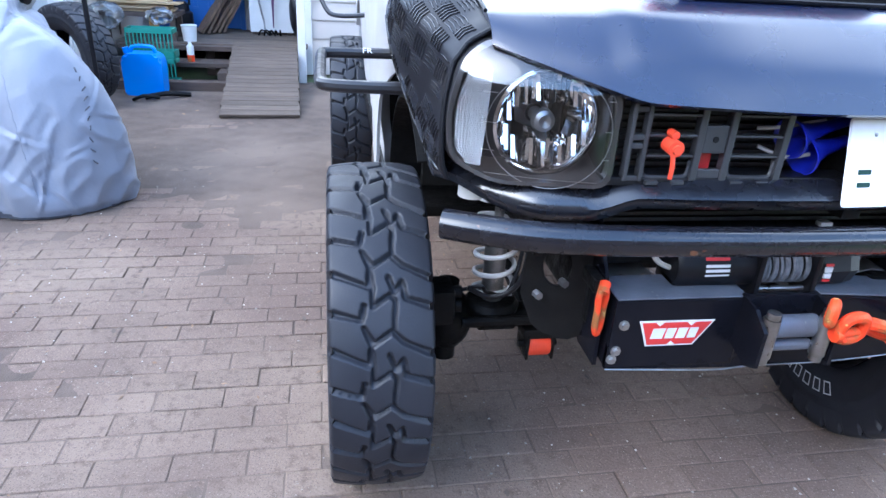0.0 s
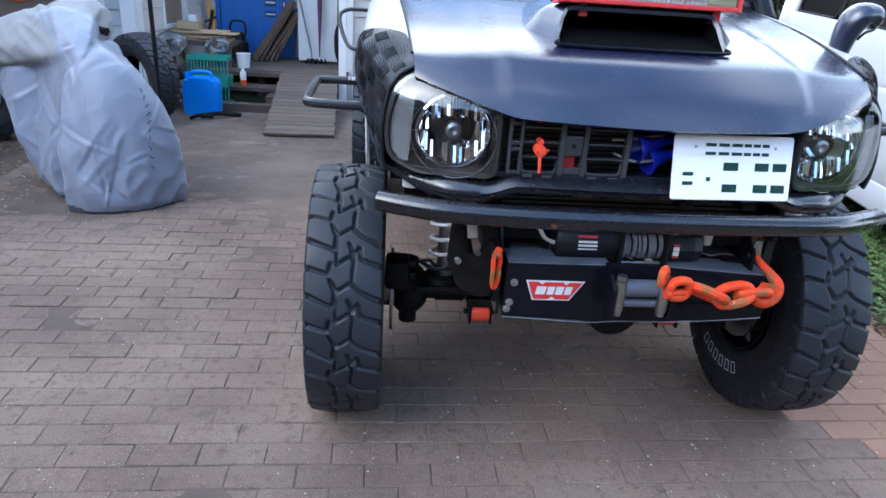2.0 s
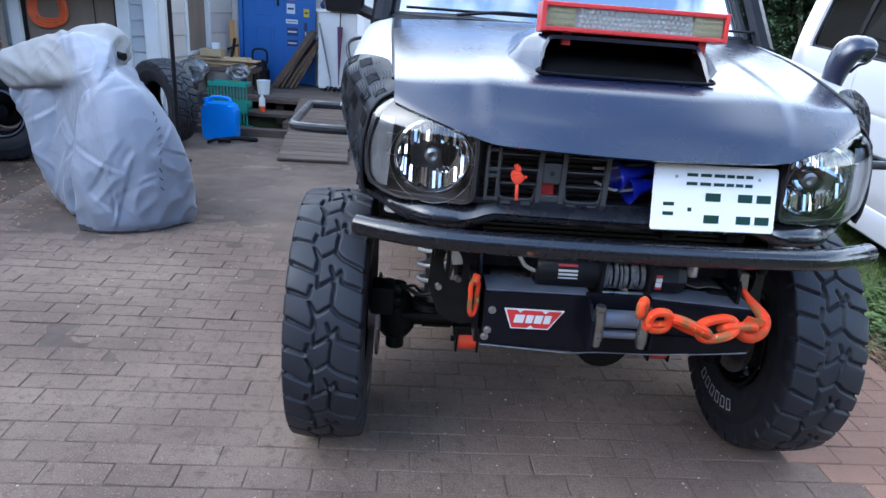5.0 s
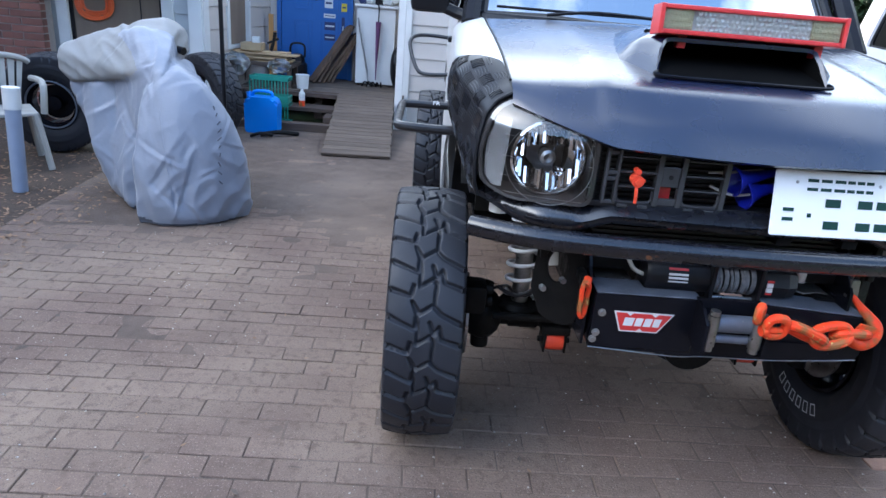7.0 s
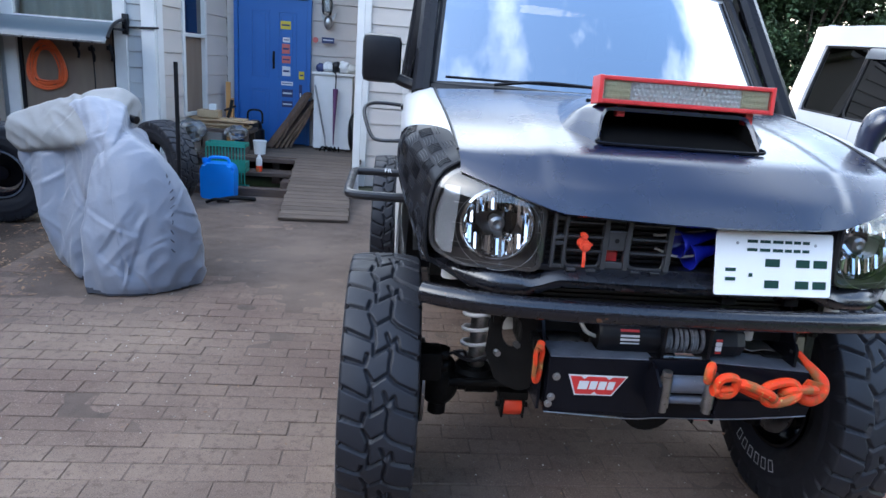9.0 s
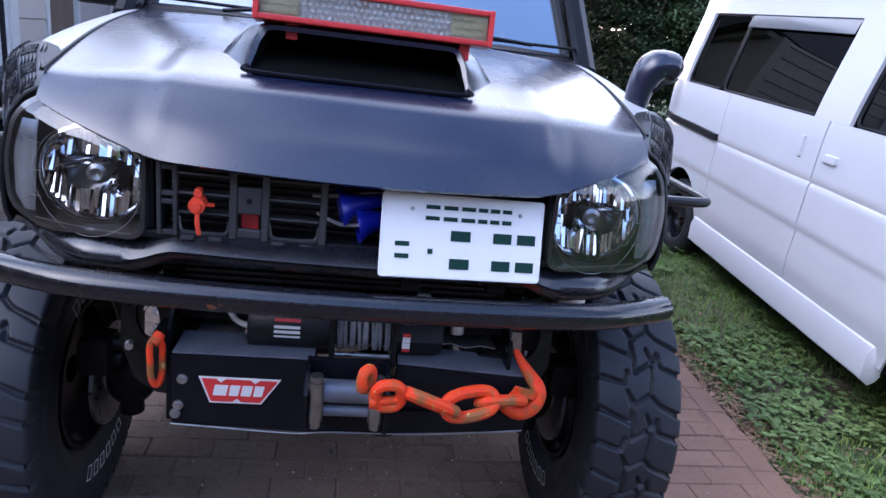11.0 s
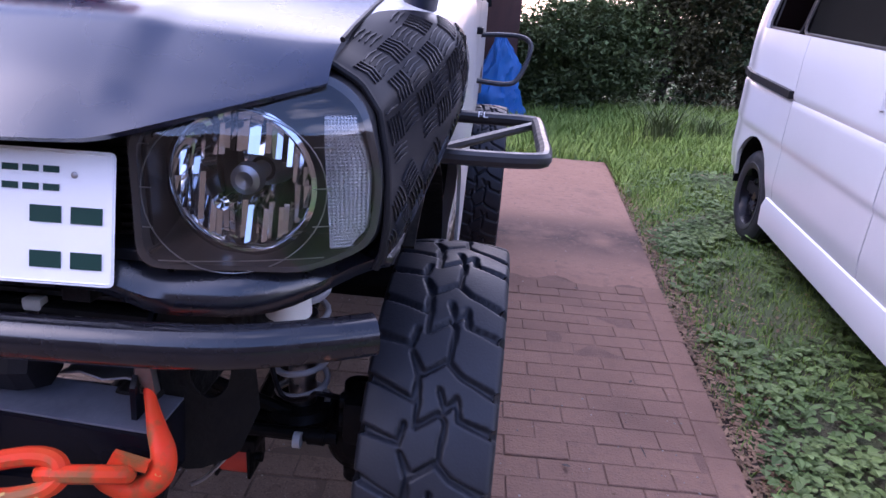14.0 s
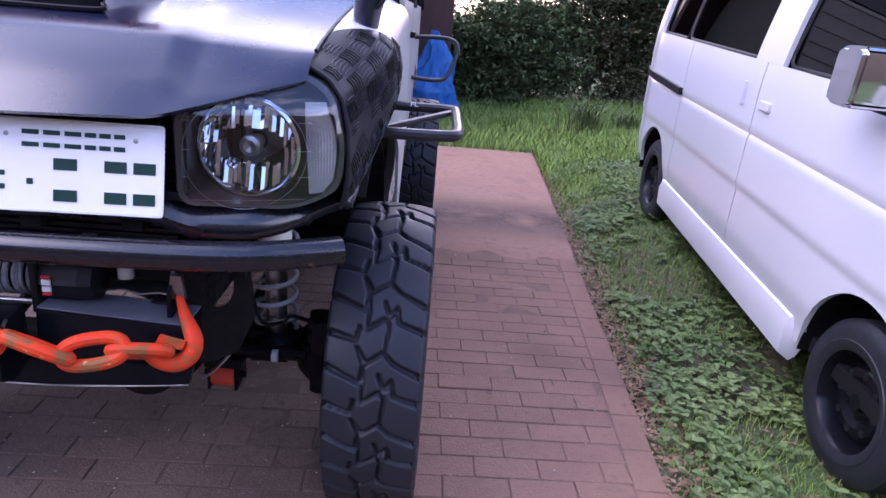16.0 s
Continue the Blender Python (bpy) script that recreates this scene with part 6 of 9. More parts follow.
def bush(name, x, y, h, w, seed, mat="leaf_dark", n=5200, size=0.11, label="dense dark green shrub at the edge of the lawn", category="shrub", base=0.0):
    r = random.Random(seed)
    g = ground_height(x, y)
    ob = thing(name, label, category, (x, y, g), group="shrubs round the lawn")
    bm = B()
    limbs = []
    for k in range(7):
        a = r.uniform(0, 2 * math.pi)
        tip = Vector((x + math.cos(a) * w * r.uniform(0.2, 0.7), y + math.sin(a) * w * r.uniform(0.2, 0.6), g + h * r.uniform(0.55, 0.95)))
        mid = Vector((x, y, g)).lerp(tip, 0.45) + Vector((r.uniform(-.1, .1), r.uniform(-.1, .1), h * 0.08))
        pts = curve_points([(x + r.uniform(-.05, .05), y, g - 0.05), mid, tip], 5)
        tube(bm, pts, 0.03, 6, radii=[0.035 * (1 - 0.8 * i / len(pts)) for i in range(len(pts))])
        limbs.append((mid, tip))
    part("trunk", bm, "bark", ob, "", True)
    clumps = []
    for k in range(120):
        u, v, q = r.uniform(-1, 1), r.uniform(-1, 1), r.random()
        hz = base + (h - base) * (q ** 0.8)
        wid = w * (1.0 - 0.45 * (hz / h) ** 2) * (0.85 + 0.55 * noise.noise((u * 2.5, hz * 1.8, seed)))
        clumps.append((Vector((x + u * wid, y + v * w * 0.5, g + hz)), r.uniform(0.10, 0.30)))
    cs = []
    for i in range(n):
        k = r.randrange(len(clumps))
        c, s = clumps[k]
        if r.random() < 0.34:
            cs.append(c + Vector((r.gauss(0, s * 1.2), r.gauss(0, s), r.gauss(0, s * 0.5))))
            continue
        twig = r.randrange(9)
        a, t = 2.4 * twig + k, r.random()
        d = Vector((math.cos(a), math.sin(a), 0.35 + 0.5 * math.sin(5 * twig + k)))
        jit = 0.018 + 0.05 * (1 - t)
        cs.append(c + d * t * (0.46 + 1.2 * s) + Vector((r.gauss(0, jit), r.gauss(0, jit), r.gauss(0, jit * 0.6) - 0.32 * t * t)))
    cs = [c if c.z > g + 0.02 else Vector((c.x, c.y, g + 0.05 + abs(c.z - g) * 0.3)) for c in cs]
    crown = quads_object("crown", *leaf_cloud(cs, size, r), mat, ob)
    return ob


bush_rows = [(0.9, 10.6, 1.2, 1.0, "leaf_light"), (2.3, 10.4, 1.55, 1.1, "leaf_light"), (3.7, 10.9, 3.3, 1.3, "leaf_olive"), (5.1, 11.0, 4.3, 1.5, "leaf_dark"), (6.6, 10.4, 4.6, 1.6, "leaf_dark"), (7.8, 8.6, 4.2, 1.4, "leaf_dark"), (8.2, 6.4, 3.9, 1.4, "leaf_dark"), (8.4, 4.2, 3.9, 1.4, "leaf_light"), (8.6, 2.0, 3.9, 1.4, "leaf_dark")]
for i, (x, y, h, w, mt) in enumerate(bush_rows):
    bush("shrub", x, y, h, w, 40 + i, mt, 30000 if y > 8 else 12000, 0.085)
for i, (x, y, h, w) in enumerate(((6.0, 13.4, 5.4, 2.4), (7.6, 13.0, 5.4, 2.6), (10.2, 10.4, 5.6, 2.4), (10.6, 7.0, 5.8, 2.6), (10.8, 3.6, 5.6, 2.4), (10.8, 0.6, 5.6, 2.4))):
    bush("tree", x, y, h, w, 90 + i, "leaf_dark", 16000, 0.22, "tall dark tree behind the shrubs", "tree", 0.8)

# tall grass tuft beside the van's tail
for (gx, gy, gn, gh) in ((2.75, 6.7, 150, 0.85), (3.4, 7.2, 110, 0.7)):
    r = random.Random(int(gx * 100))
    verts, faces = [], []
    g0 = lawn_height(gx, gy)
    for k in range(gn):
        a, l = r.uniform(0, 2 * math.pi), gh * r.uniform(0.6, 1.1)
        d = Vector((math.cos(a), math.sin(a), 0))
        s = Vector((-d.y, d.x, 0)) * 0.008
        b = Vector((gx + r.gauss(0, .1), gy + r.gauss(0, .1), g0 - 0.02))
        k0 = len(verts)
        for t in (0, 0.35, 0.7, 1.0):
            p = b + d * l * 0.75 * t ** 1.8 + Vector((0, 0, l * (t - 0.45 * t ** 3)))
            wv = s * (1 - t * 0.9)
            verts += [tuple(p - wv), tuple(p + wv)]
        faces += [(k0 + 2 * q, k0 + 2 * q + 1, k0 + 2 * q + 3, k0 + 2 * q + 2) for q in range(3)]
    tagged(quads_object("grass_tuft", verts, faces, "leaf_light"), "arching clump of tall grass on the lawn", "grass tuft")


# lawn: short blades, broad weeds, dead leaves along the paving
def lawn_blades():
    r = random.Random(5)
    verts, faces = [], []
    for k in range(125000):
        y = -1.5 + 12.0 * r.random() ** 1.1
        x = edge_x(min(y, PAVE_END)) + 0.02 + 5.2 * r.random() ** 1.5 if y < PAVE_END else r.uniform(0.2, 7)
        if y < 5 and (noise.noise((x * 1.3, y * 1.3, 9)) < -0.30 or r.random() > smooth01(0.0, 0.20, x - edge_x(y)) + 0.12):
            continue
        h = (0.020 + 0.045 * r.random() ** 2) * (1 + 2.0 * smooth01(3.0, 7.0, y))
        a = r.uniform(0, 2 * math.pi)
        b = Vector((x, y, lawn_height(x, y) - 0.004))
        d = Vector((math.cos(a), math.sin(a), 0))
        s = Vector((-d.y, d.x, 0)) * (0.0024 + 0.003 * smooth01(2.5, 7, y))
        k0 = len(verts)
        verts += [tuple(b - s), tuple(b + s), tuple(b + d * h * 0.25 + s * 0.8 + Vector((0, 0, h * 0.6))), tuple(b + d * h * 0.25 - s * 0.8 + Vector((0, 0, h * 0.6))), tuple(b + d * h * 0.7 + Vector((0, 0, h)))]
        faces += [(k0, k0 + 1, k0 + 2, k0 + 3), (k0 + 3, k0 + 2, k0 + 4)]
    return verts, faces


tagged(quads_object("lawn_grass", *lawn_blades(), "grass"), "short green lawn grass beside the paving", "grass", kind="stuff")


def weed_leaves():
    r = random.Random(6)
    verts, faces = [], []
    for k in range(20000):
        y = -1.5 + 7.5 * r.random() ** 1.2
        x = edge_x(y) + 0.02 + 2.5 * r.random() ** 1.6
        if noise.noise((x * 1.6, y * 1.6, 4)) + 0.5 * noise.noise((x * 6, y * 6, 1)) < -0.20 or r.random() > smooth01(0.03, 0.24, x - edge_x(y) + 0.06 * noise.noise((y * 3, 0, 7))):
            continue
        g = lawn_height(x, y)
        hub = Vector((x, y, g + r.uniform(0.006, 0.06)))
        for q in range(3):
            a = r.uniform(0, 2 * math.pi)
            s = 0.012 + 0.032 * r.random() ** 1.6
            d = Vector((math.cos(a), math.sin(a), r.uniform(-0.25, 0.35))).normalized()
            w = d.cross(Vector((0, 0, 1))).normalized() * s * 0.42
            up = Vector((0, 0, 1)) * s * 0.12
            k0 = len(verts)
            verts += [tuple(hub), tuple(hub + d * s * 0.45 + w + up), tuple(hub + d * s * 0.8 + w * 0.7 + up), tuple(hub + d * s * 1.1), tuple(hub + d * s * 0.8 - w * 0.7 + up), tuple(hub + d * s * 0.45 - w + up)]
            faces += [(k0, k0 + 1, k0 + 2, k0 + 3), (k0, k0 + 3, k0 + 4, k0 + 5)]
    return verts, faces


tagged(quads_object("lawn_weeds", *weed_leaves(), "weed"), "broad-leaved weeds growing through the lawn", "weeds", kind="stuff")


def paving_grit():
    """Crumbs of grit and leaf on the paving."""
    r = random.Random(12)
    verts, faces = [], []
    for k in range(2600):
        x, y = r.uniform(-3.2, 1.6), -1.2 + 5.5 * r.random() ** 1.3
        if noise.noise((x * 1.1, y * 1.1, 5)) < -0.15:
            continue
        s = r.uniform(0.0012, 0.0042)
        k0 = len(verts)
        c = Vector((x, y, 0.001 + s * 0.4))
        verts += [tuple(c + Vector((a * s * r.uniform(.6, 1.4), b * s * r.uniform(.6, 1.4), h * s * 0.7))) for a, b, h in ((-1, -1, -.6), (1, -1, -.6), (1, 1, -.6), (-1, 1, -.6), (0, 0, 1))]
        faces += [(k0, k0 + 1, k0 + 4), (k0 + 1, k0 + 2, k0 + 4), (k0 + 2, k0 + 3, k0 + 4), (k0 + 3, k0, k0 + 4)]
    return verts, faces


tagged(quads_object("paving_grit", *paving_grit(), "grit"), "pale grit and crumbs scattered on the brick paving", "grit", kind="stuff")


def litter():
    r = random.Random(8)
    verts, faces = [], []

    def drop(x, y, z, s):
        a, t = r.uniform(0, 6.28), r.uniform(-0.5, 0.5)
        d, w = Vector((math.cos(a), math.sin(a), t * 0.6)) * s, Vector((-math.sin(a), math.cos(a), r.uniform(-.4, .4))) * s * 0.4
        c = Vector((x, y, z + 0.003 + abs(t) * s * 0.3))
        k0 = len(verts)
        verts.extend([tuple(c - d), tuple(c + w * 0.9), tuple(c + d), tuple(c - w)])
        faces.append((k0, k0 + 1, k0 + 2, k0 + 3))

    for k in range(5200):
        y = r.uniform(-1.2, 5.6)
        x = edge_x(y) + abs(r.gauss(0, 0.10 + 0.05 * noise.noise((y * 2, 3, 3)))) - 0.005
        drop(x, y, lawn_height(x, y) + 0.015 * r.random(), r.uniform(0.008, 0.022))
    for k in range(9000):
        y = r.uniform(-1.2, 5.0)
        x = edge_x(y) + 2.2 * r.random()
        if noise.noise((x * 1.6, y * 1.6, 4)) + 0.5 * noise.noise((x * 6, y * 6, 1)) < -0.24:
            drop(x, y, lawn_height(x, y) + 0.012 * r.random(), r.uniform(0.006, 0.020))
    for k in range(3400):
        x, y = r.uniform(-5.2, -3.05) + 0.25 * r.random(), r.uniform(1.2, 5.2)
        if abs(noise.noise((x * 2, y * 2, 2))) < 0.5:
            drop(x, y, ground_height(x, y) if x < PAVE_LEFT else 0.0, r.uniform(0.008, 0.026))
    for k in range(230):
        x, y = r.uniform(-3.3, 1.5), r.uniform(-0.3, 5.4)
        drop(x, y, 0.0, r.uniform(0.004, 0.014))
    for k in range(90):
        x, y = r.uniform(-3.2, -1.6), r.uniform(2.4, 4.6)
        drop(x, y, 0.0, r.uniform(0.006, 0.02))
    return verts, faces


tagged(quads_object("fallen_leaves", *litter(), "dead_leaf"), "dry brown leaves lying on paving and soil", "leaves", kind="stuff")

# ---- white van on the lawn ----
VM = Matrix.Translation((2.223, -0.003, -0.035)) @ Matrix.Rotation(radians(-2.99), 4, "Z") @ Matrix.Rotation(radians(3.0), 4, "X")
van = thing("white_van", "white compact van parked on the lawn", "van", m=VM)
VF, VR, VW, VL = 0.578, 3.16, 1.475, 3.74


def van_x(z, l=1.5):
    x = 0.012 * math.exp(-((z - 0.92) / 0.012) ** 2) + 0.010 * smooth01(0.70, 0.66, z) + 0.025 * smooth01(0.5, 0.3, z)
    x += 0.14 * smooth01(1.10, 1.95, z) * 0.9
    x += 0.05 * smooth01(VL - 0.32, VL, l) + 0.10 * smooth01(0.5, 0.0, l)
    return x


def van_low(l):
    z = 0.30
    for c in (VF, VR):
        d = (l - c) / 0.33
        if abs(d) < 1:
            z = max(z, 0.28 + 0.36 * math.sqrt(1 - d * d))
    if l > VR + 0.3:
        z = 0.34
    return z


def V3(x, l, z):
    return VM @ Vector((x, l, z))


def van_side(far, l0, l1, z0, z1, nl, nz):
    """A patch of the side; z0 may be a function of the place along."""
    bm = B()
    rows = []
    for l in np.linspace(l0, l1, nl):
        a = z0(l) if callable(z0) else z0
        rows.append([V3(VW - van_x(z, l) if far else van_x(z, l), l, z) for z in (max(a, q) for q in np.linspace(0.30 if callable(z0) else a, z1, nz))])
    grid(bm, rows)
    bmesh.ops.remove_doubles(bm, verts=bm.verts, dist=1e-5)
    thicken(bm, 0.02)
    return bm


ZBELT, ZTOP, ZROOF = 1.231, 1.72, 1.88
for far in (False, True):
    part("sliding_door", van_side(far, 1.715, 2.74, van_low, ZBELT, 30, 60), "white_paint", van, "white sliding door", True, 30)
    part("front_door", van_side(far, 0.42, 1.705, van_low, ZBELT, 40, 60), "white_paint", van, "white front door", True, 30)
    part("rear_quarter", van_side(far, 2.745, VL, van_low, ZBELT, 30, 60), "white_paint", van, "white rear quarter panel", True, 30)
    part("front_corner", van_side(far, 0.0, 0.415, van_low, ZBELT - 0.05, 14, 40), "white_paint", van, "", True, 30)
    for l0, l1 in ((0.40, 0.50), (1.57, 1.847), (3.46, VL)):
        part("window_pillar", van_side(far, l0, l1, ZBELT, ZTOP, 4, 10), "white_paint", van, "", True)
    part("cant_rail", van_side(far, 0.35, VL, ZTOP, ZROOF - 0.02, 20, 6), "white_paint", van, "", True)
    for l0, l1 in ((0.5, 1.57), (1.847, 2.92), (2.92, 3.46)):
        bm = B()
        grid(bm, [[V3((VW - van_x(z, l) - 0.008) if far else van_x(z, l) + 0.008, l, z) for z in np.linspace(ZBELT, ZTOP, 4)] for l in np.linspace(l0, l1, 4)])
        win = part("van_window", bm, "van_glass", van, "dark tinted van window", True)
        bm = B()
        ring = [(l0 + 0.012, ZBELT + 0.006), (l1 - 0.012, ZBELT + 0.006), (l1 - 0.012, ZTOP - 0.006), (l0 + 0.012, ZTOP - 0.006)]
        pts = [V3((VW - van_x(z, l) - 0.004) if far else van_x(z, l) + 0.004, l, z) for l, z in rounded(ring, 0.05, 4)]
        tube(bm, pts, 0.009, 6, closed=True)
        part("window_seal", bm, "plastic_black", win, "", True)
    # smoked visors over the front two windows, fuel flap seam
    for l0, l1 in ((0.5, 1.57), (1.847, 2.92)):
        bm = B()
        o = -0.022 if not far else 0.022
        grid(bm, [[V3(((VW - van_x(z, l)) if far else van_x(z, l)) + o * k, l, z) for z, k in ((ZTOP + 0.012, 0.2), (ZTOP - 0.03, 0.8), (ZTOP - 0.075, 1.0))] for l in np.linspace(l0 + 0.01, l1 - 0.01, 8)])
        thicken(bm, 0.003)
        part("rain_visor", bm, "visor", van, "smoked grey rain visor", True, 40)
    if not far:
        bm = B()
        tube(bm, [V3(van_x(z, l) - 0.0025, l, z) for l, z in ((2.66, 0.78), (2.67, 0.83), (2.71, 0.845), (2.77, 0.83))], 0.0022, 5)
        tube(bm, [V3(van_x(z, l) - 0.0025, l, z) for l, z in ((2.66, 0.70), (2.69, 0.685))], 0.0022, 5)
        part("fuel_flap", bm, "plastic_black", van, "edge of the fuel flap", True)
    # skirt, slide rail, handles
    bm = B()
    xs = VW + 0.005 if far else -0.005
    sg = -1 if far else 1
    rows = [[V3(xs + sg * o, l, z) for o, z in ((0.06, 0.40), (0.012, 0.37), (0.0, 0.33), (0.006, 0.23), (0.05, 0.20))] for l in np.linspace(VF + 0.40, VR - 0.36, 8)]
    for l, first in ((VF + 0.372, True), (VR - 0.332, False)):
        for pull in (0.45, 1.0):
            row = [V3(xs + sg * mix(o, 0.06, pull), mix(VF + 0.40 if first else VR - 0.36, l, pull ** 0.5), mix(z, 0.31, 0.55 * pull)) for o, z in ((0.06, 0.40), (0.012, 0.37), (0.0, 0.33), (0.006, 0.23), (0.05, 0.20))]
            rows.insert(0, row) if first else rows.append(row)
    grid(bm, rows)
    bmesh.ops.remove_doubles(bm, verts=bm.verts, dist=1e-5)
    thicken(bm, 0.012)
    skirt = part("side_skirt", bm, "white_paint", van, "white side skirt", True, 40)
    # raised black strips take the place of the grooves' shade
    for o, z in ((0.020, 0.3735), (0.038, 0.386)):
        bm = B()
        tube(bm, [V3(xs + sg * (o - 0.0035), l, z + 0.0045) for l in np.linspace(VF + 0.42, VR - 0.40, 6)], 0.0045, 6)
        part("skirt_groove", bm, "plastic_black", skirt, "black strip standing in for a shaded groove along the sill")
    bm = B()
    xa = (VW - van_x(0.93) + 0.036) if far else van_x(0.93) - 0.036
    rows = []
    for l in (2.75, 3.0, 3.25, 3.42, 3.50, 3.58, 3.65, 3.70):
        x, z = xa + sg * 0.05 * smooth01(VL - 0.32, VL, l), 0.925 + 0.021 * (l - 2.75)
        rows.append([V3(x + o, l, z + h) for o, h in ((-0.014, 0.0), (-0.014, 0.04), (0.014, 0.04), (0.014, 0.0))])
    ends = grid(bm, rows, closed=True)
    bm.faces.new(ends[0])
    bm.faces.new(ends[-1])
    bmesh.ops.recalc_face_normals(bm, faces=bm.faces)
    part("slide_rail", bm, "plastic_black", van, "dark grey slide rail")
    for l, z, sz in ((1.856, 1.08, (0.012, 0.055)), (1.601, 1.06, (0.05, 0.02))):
        bm = B()
        box(bm, (VW - 0.01) if far else -0.036, (VW + 0.036) if far else 0.01, l - sz[0], l + sz[0], z - sz[1], z + sz[1], 0.006, VM)
        hd = part("van_handle", bm, "white_paint", van, "white door handle")
        # black box beside the handle stands in for the shaded recess
        bm = B()
        box(bm, (VW - 0.001) if far else -0.0225, (VW + 0.0225) if far else 0.001, l + sz[0] + 0.004, l + sz[0] + 0.016, z - sz[1] * 0.9, z + sz[1] * 0.9, 0.0, VM)
        part("handle_recess", bm, "plastic_black", hd)
    # arch liners
    for c in (VF, VR):
        bm = B()
        rows = [[V3((VW - o) if far else o, c - 0.335 * math.cos(a), 0.28 + 0.365 * math.sin(a)) for o in (0.02, 0.30)] for a in np.linspace(0, math.pi, 15)]
        grid(bm, rows)
        thicken(bm, 0.006)
        part("wheel_arch", bm, "chassis", van, "black wheel arch liner", True)
bm = B()
rows = []
for l in np.linspace(0.30, VL - 0.01, 14):
    xe = van_x(ZROOF - 0.03, l)
    rows.append([V3(mix(xe, VW - xe, u), l, ZROOF - 0.03 + 0.045 * (1 - (2 * u - 1) ** 4)) for u in np.linspace(0, 1, 15)])
grid(bm, rows)
thicken(bm, 0.02)
part("van_roof", bm, "white_paint", van, "white van roof", True)
bm = B()
grid(bm, [[V3(mix(van_x(z, VL), VW - van_x(z, VL), u), VL - 0.004 - 0.10 * smooth01(1.1, 1.9, z), z) for u in np.linspace(0, 1, 7)] for z in np.linspace(0.34, ZROOF, 12)])
thicken(bm, 0.02)
part("van_tailgate", bm, "white_paint", van, "white tailgate", True)
bm = B()
grid(bm, [[V3(mix(van_x(z, 0), VW - van_x(z, 0), u), 0.0 + 0.42 * smooth01(0.9, 1.85, z) - 0.05 * (1 - (2 * u - 1) ** 2), z) for u in np.linspace(0, 1, 11)] for z in np.linspace(0.28, 1.12, 10)])
thicken(bm, 0.02)
part("van_nose", bm, "white_paint", van, "white van nose", True)
bm = B()
grid(bm, [[V3(mix(van_x(z, 0.1), VW - van_x(z, 0.1), u), 0.05 + 0.34 * (z - 1.12) / 0.7, z) for u in np.linspace(0, 1, 7)] for z in np.linspace(1.12, ZROOF - 0.03, 6)])
part("van_windscreen", bm, "van_glass", van, "van windscreen", True)
bm = B()
box(bm, 0.06, VW - 0.06, 0.3, VL - 0.1, 0.28, 0.34, 0.0, VM)
part("van_floor", bm, "interior", van)
for l in (1.35, 2.35):
    bm = B()
    box(bm, 0.18, VW - 0.18, l, l + 0.12, 0.7, 1.45, 0.03, VM)
    part("van_seat", bm, "interior", van, "dark van seat row")
for x in (0.12, VW - 0.20):
    bm = B()
    box(bm, x, x + 0.08, VL - 0.01, VL + 0.012, 0.95, 1.20, 0.008, VM)
    part("tail_lamp", bm, "red", van, "red tail lamp")
for l in (0.9, 1.75, 2.75):
    bm = B()
    cyl(bm, V3(-0.01 + 0.14, l, ZROOF - 0.02), V3(0.12, l, ZROOF + 0.07), 0.02, seg=8)
    cyl(bm, V3(VW - 0.13, l, ZROOF - 0.02), V3(VW - 0.12, l, ZROOF + 0.07), 0.02, seg=8)
    cyl(bm, V3(0.08, l, ZROOF + 0.075), V3(VW - 0.08, l, ZROOF + 0.075), 0.012, seg=8)
    part("roof_carrier", bm, "plastic_black", van, "black roof carrier bar", True, 40)
# chrome door mirror
bm = B()
prism(bm, rounded([(0.67, 1.20), (0.82, 1.20), (0.82, 1.37), (0.67, 1.38)], 0.03, 3), -0.20, -0.07, lambda u, v, w: V3(w, u - 0.12 * (w + 0.07), v))
bmesh.ops.bevel(bm, geom=list(bm.edges), offset=0.012, segments=2, affect="EDGES")
vmir = part("van_mirror", bm, "chrome", van, "chrome van door mirror", True, 50)
bm = B()
box(bm, -0.09, 0.04, 0.68, 0.76, 1.19, 1.24, 0.01, VM)
part("mirror_foot", bm, "plastic_black", vmir)


def van_wheel():
    bm = B()
    prof = [(0.09, 0.17), (0.100, 0.185), (0.102, 0.205), (0.099, 0.208), (0.097, 0.240), (0.088, 0.262), (0.072, 0.277)]
    for k in range(4):
        x = 0.048 - 0.032 * k
        prof += [(x + 0.004, 0.279), (x + 0.003, 0.271), (x - 0.003, 0.271), (x - 0.004, 0.279)]
    lathe(bm, prof + [(-0.068, 0.277), (-0.085, 0.255), (-0.085, 0.17)], (0, 0, 0), seg=48)
    return bm


def van_rim():
    bm = B()
    lathe(bm, [(0.085, 0.176), (0.09, 0.168), (0.075, 0.158), (0.03, 0.15), (0.03, 0.14), (0.052, 0.115), (0.055, 0.085), (0.035, 0.06), (0.035, 0.032), (0.06, 0.028), (0.06, 0.0)], (0, 0, 0), seg=36)
    for k in range(4):
        a = k * math.pi / 2 + 0.4
        cyl(bm, (0.035, 0.052 * math.cos(a), 0.052 * math.sin(a)), (0.055, 0.052 * math.cos(a), 0.052 * math.sin(a)), 0.009, seg=6)
    return bm


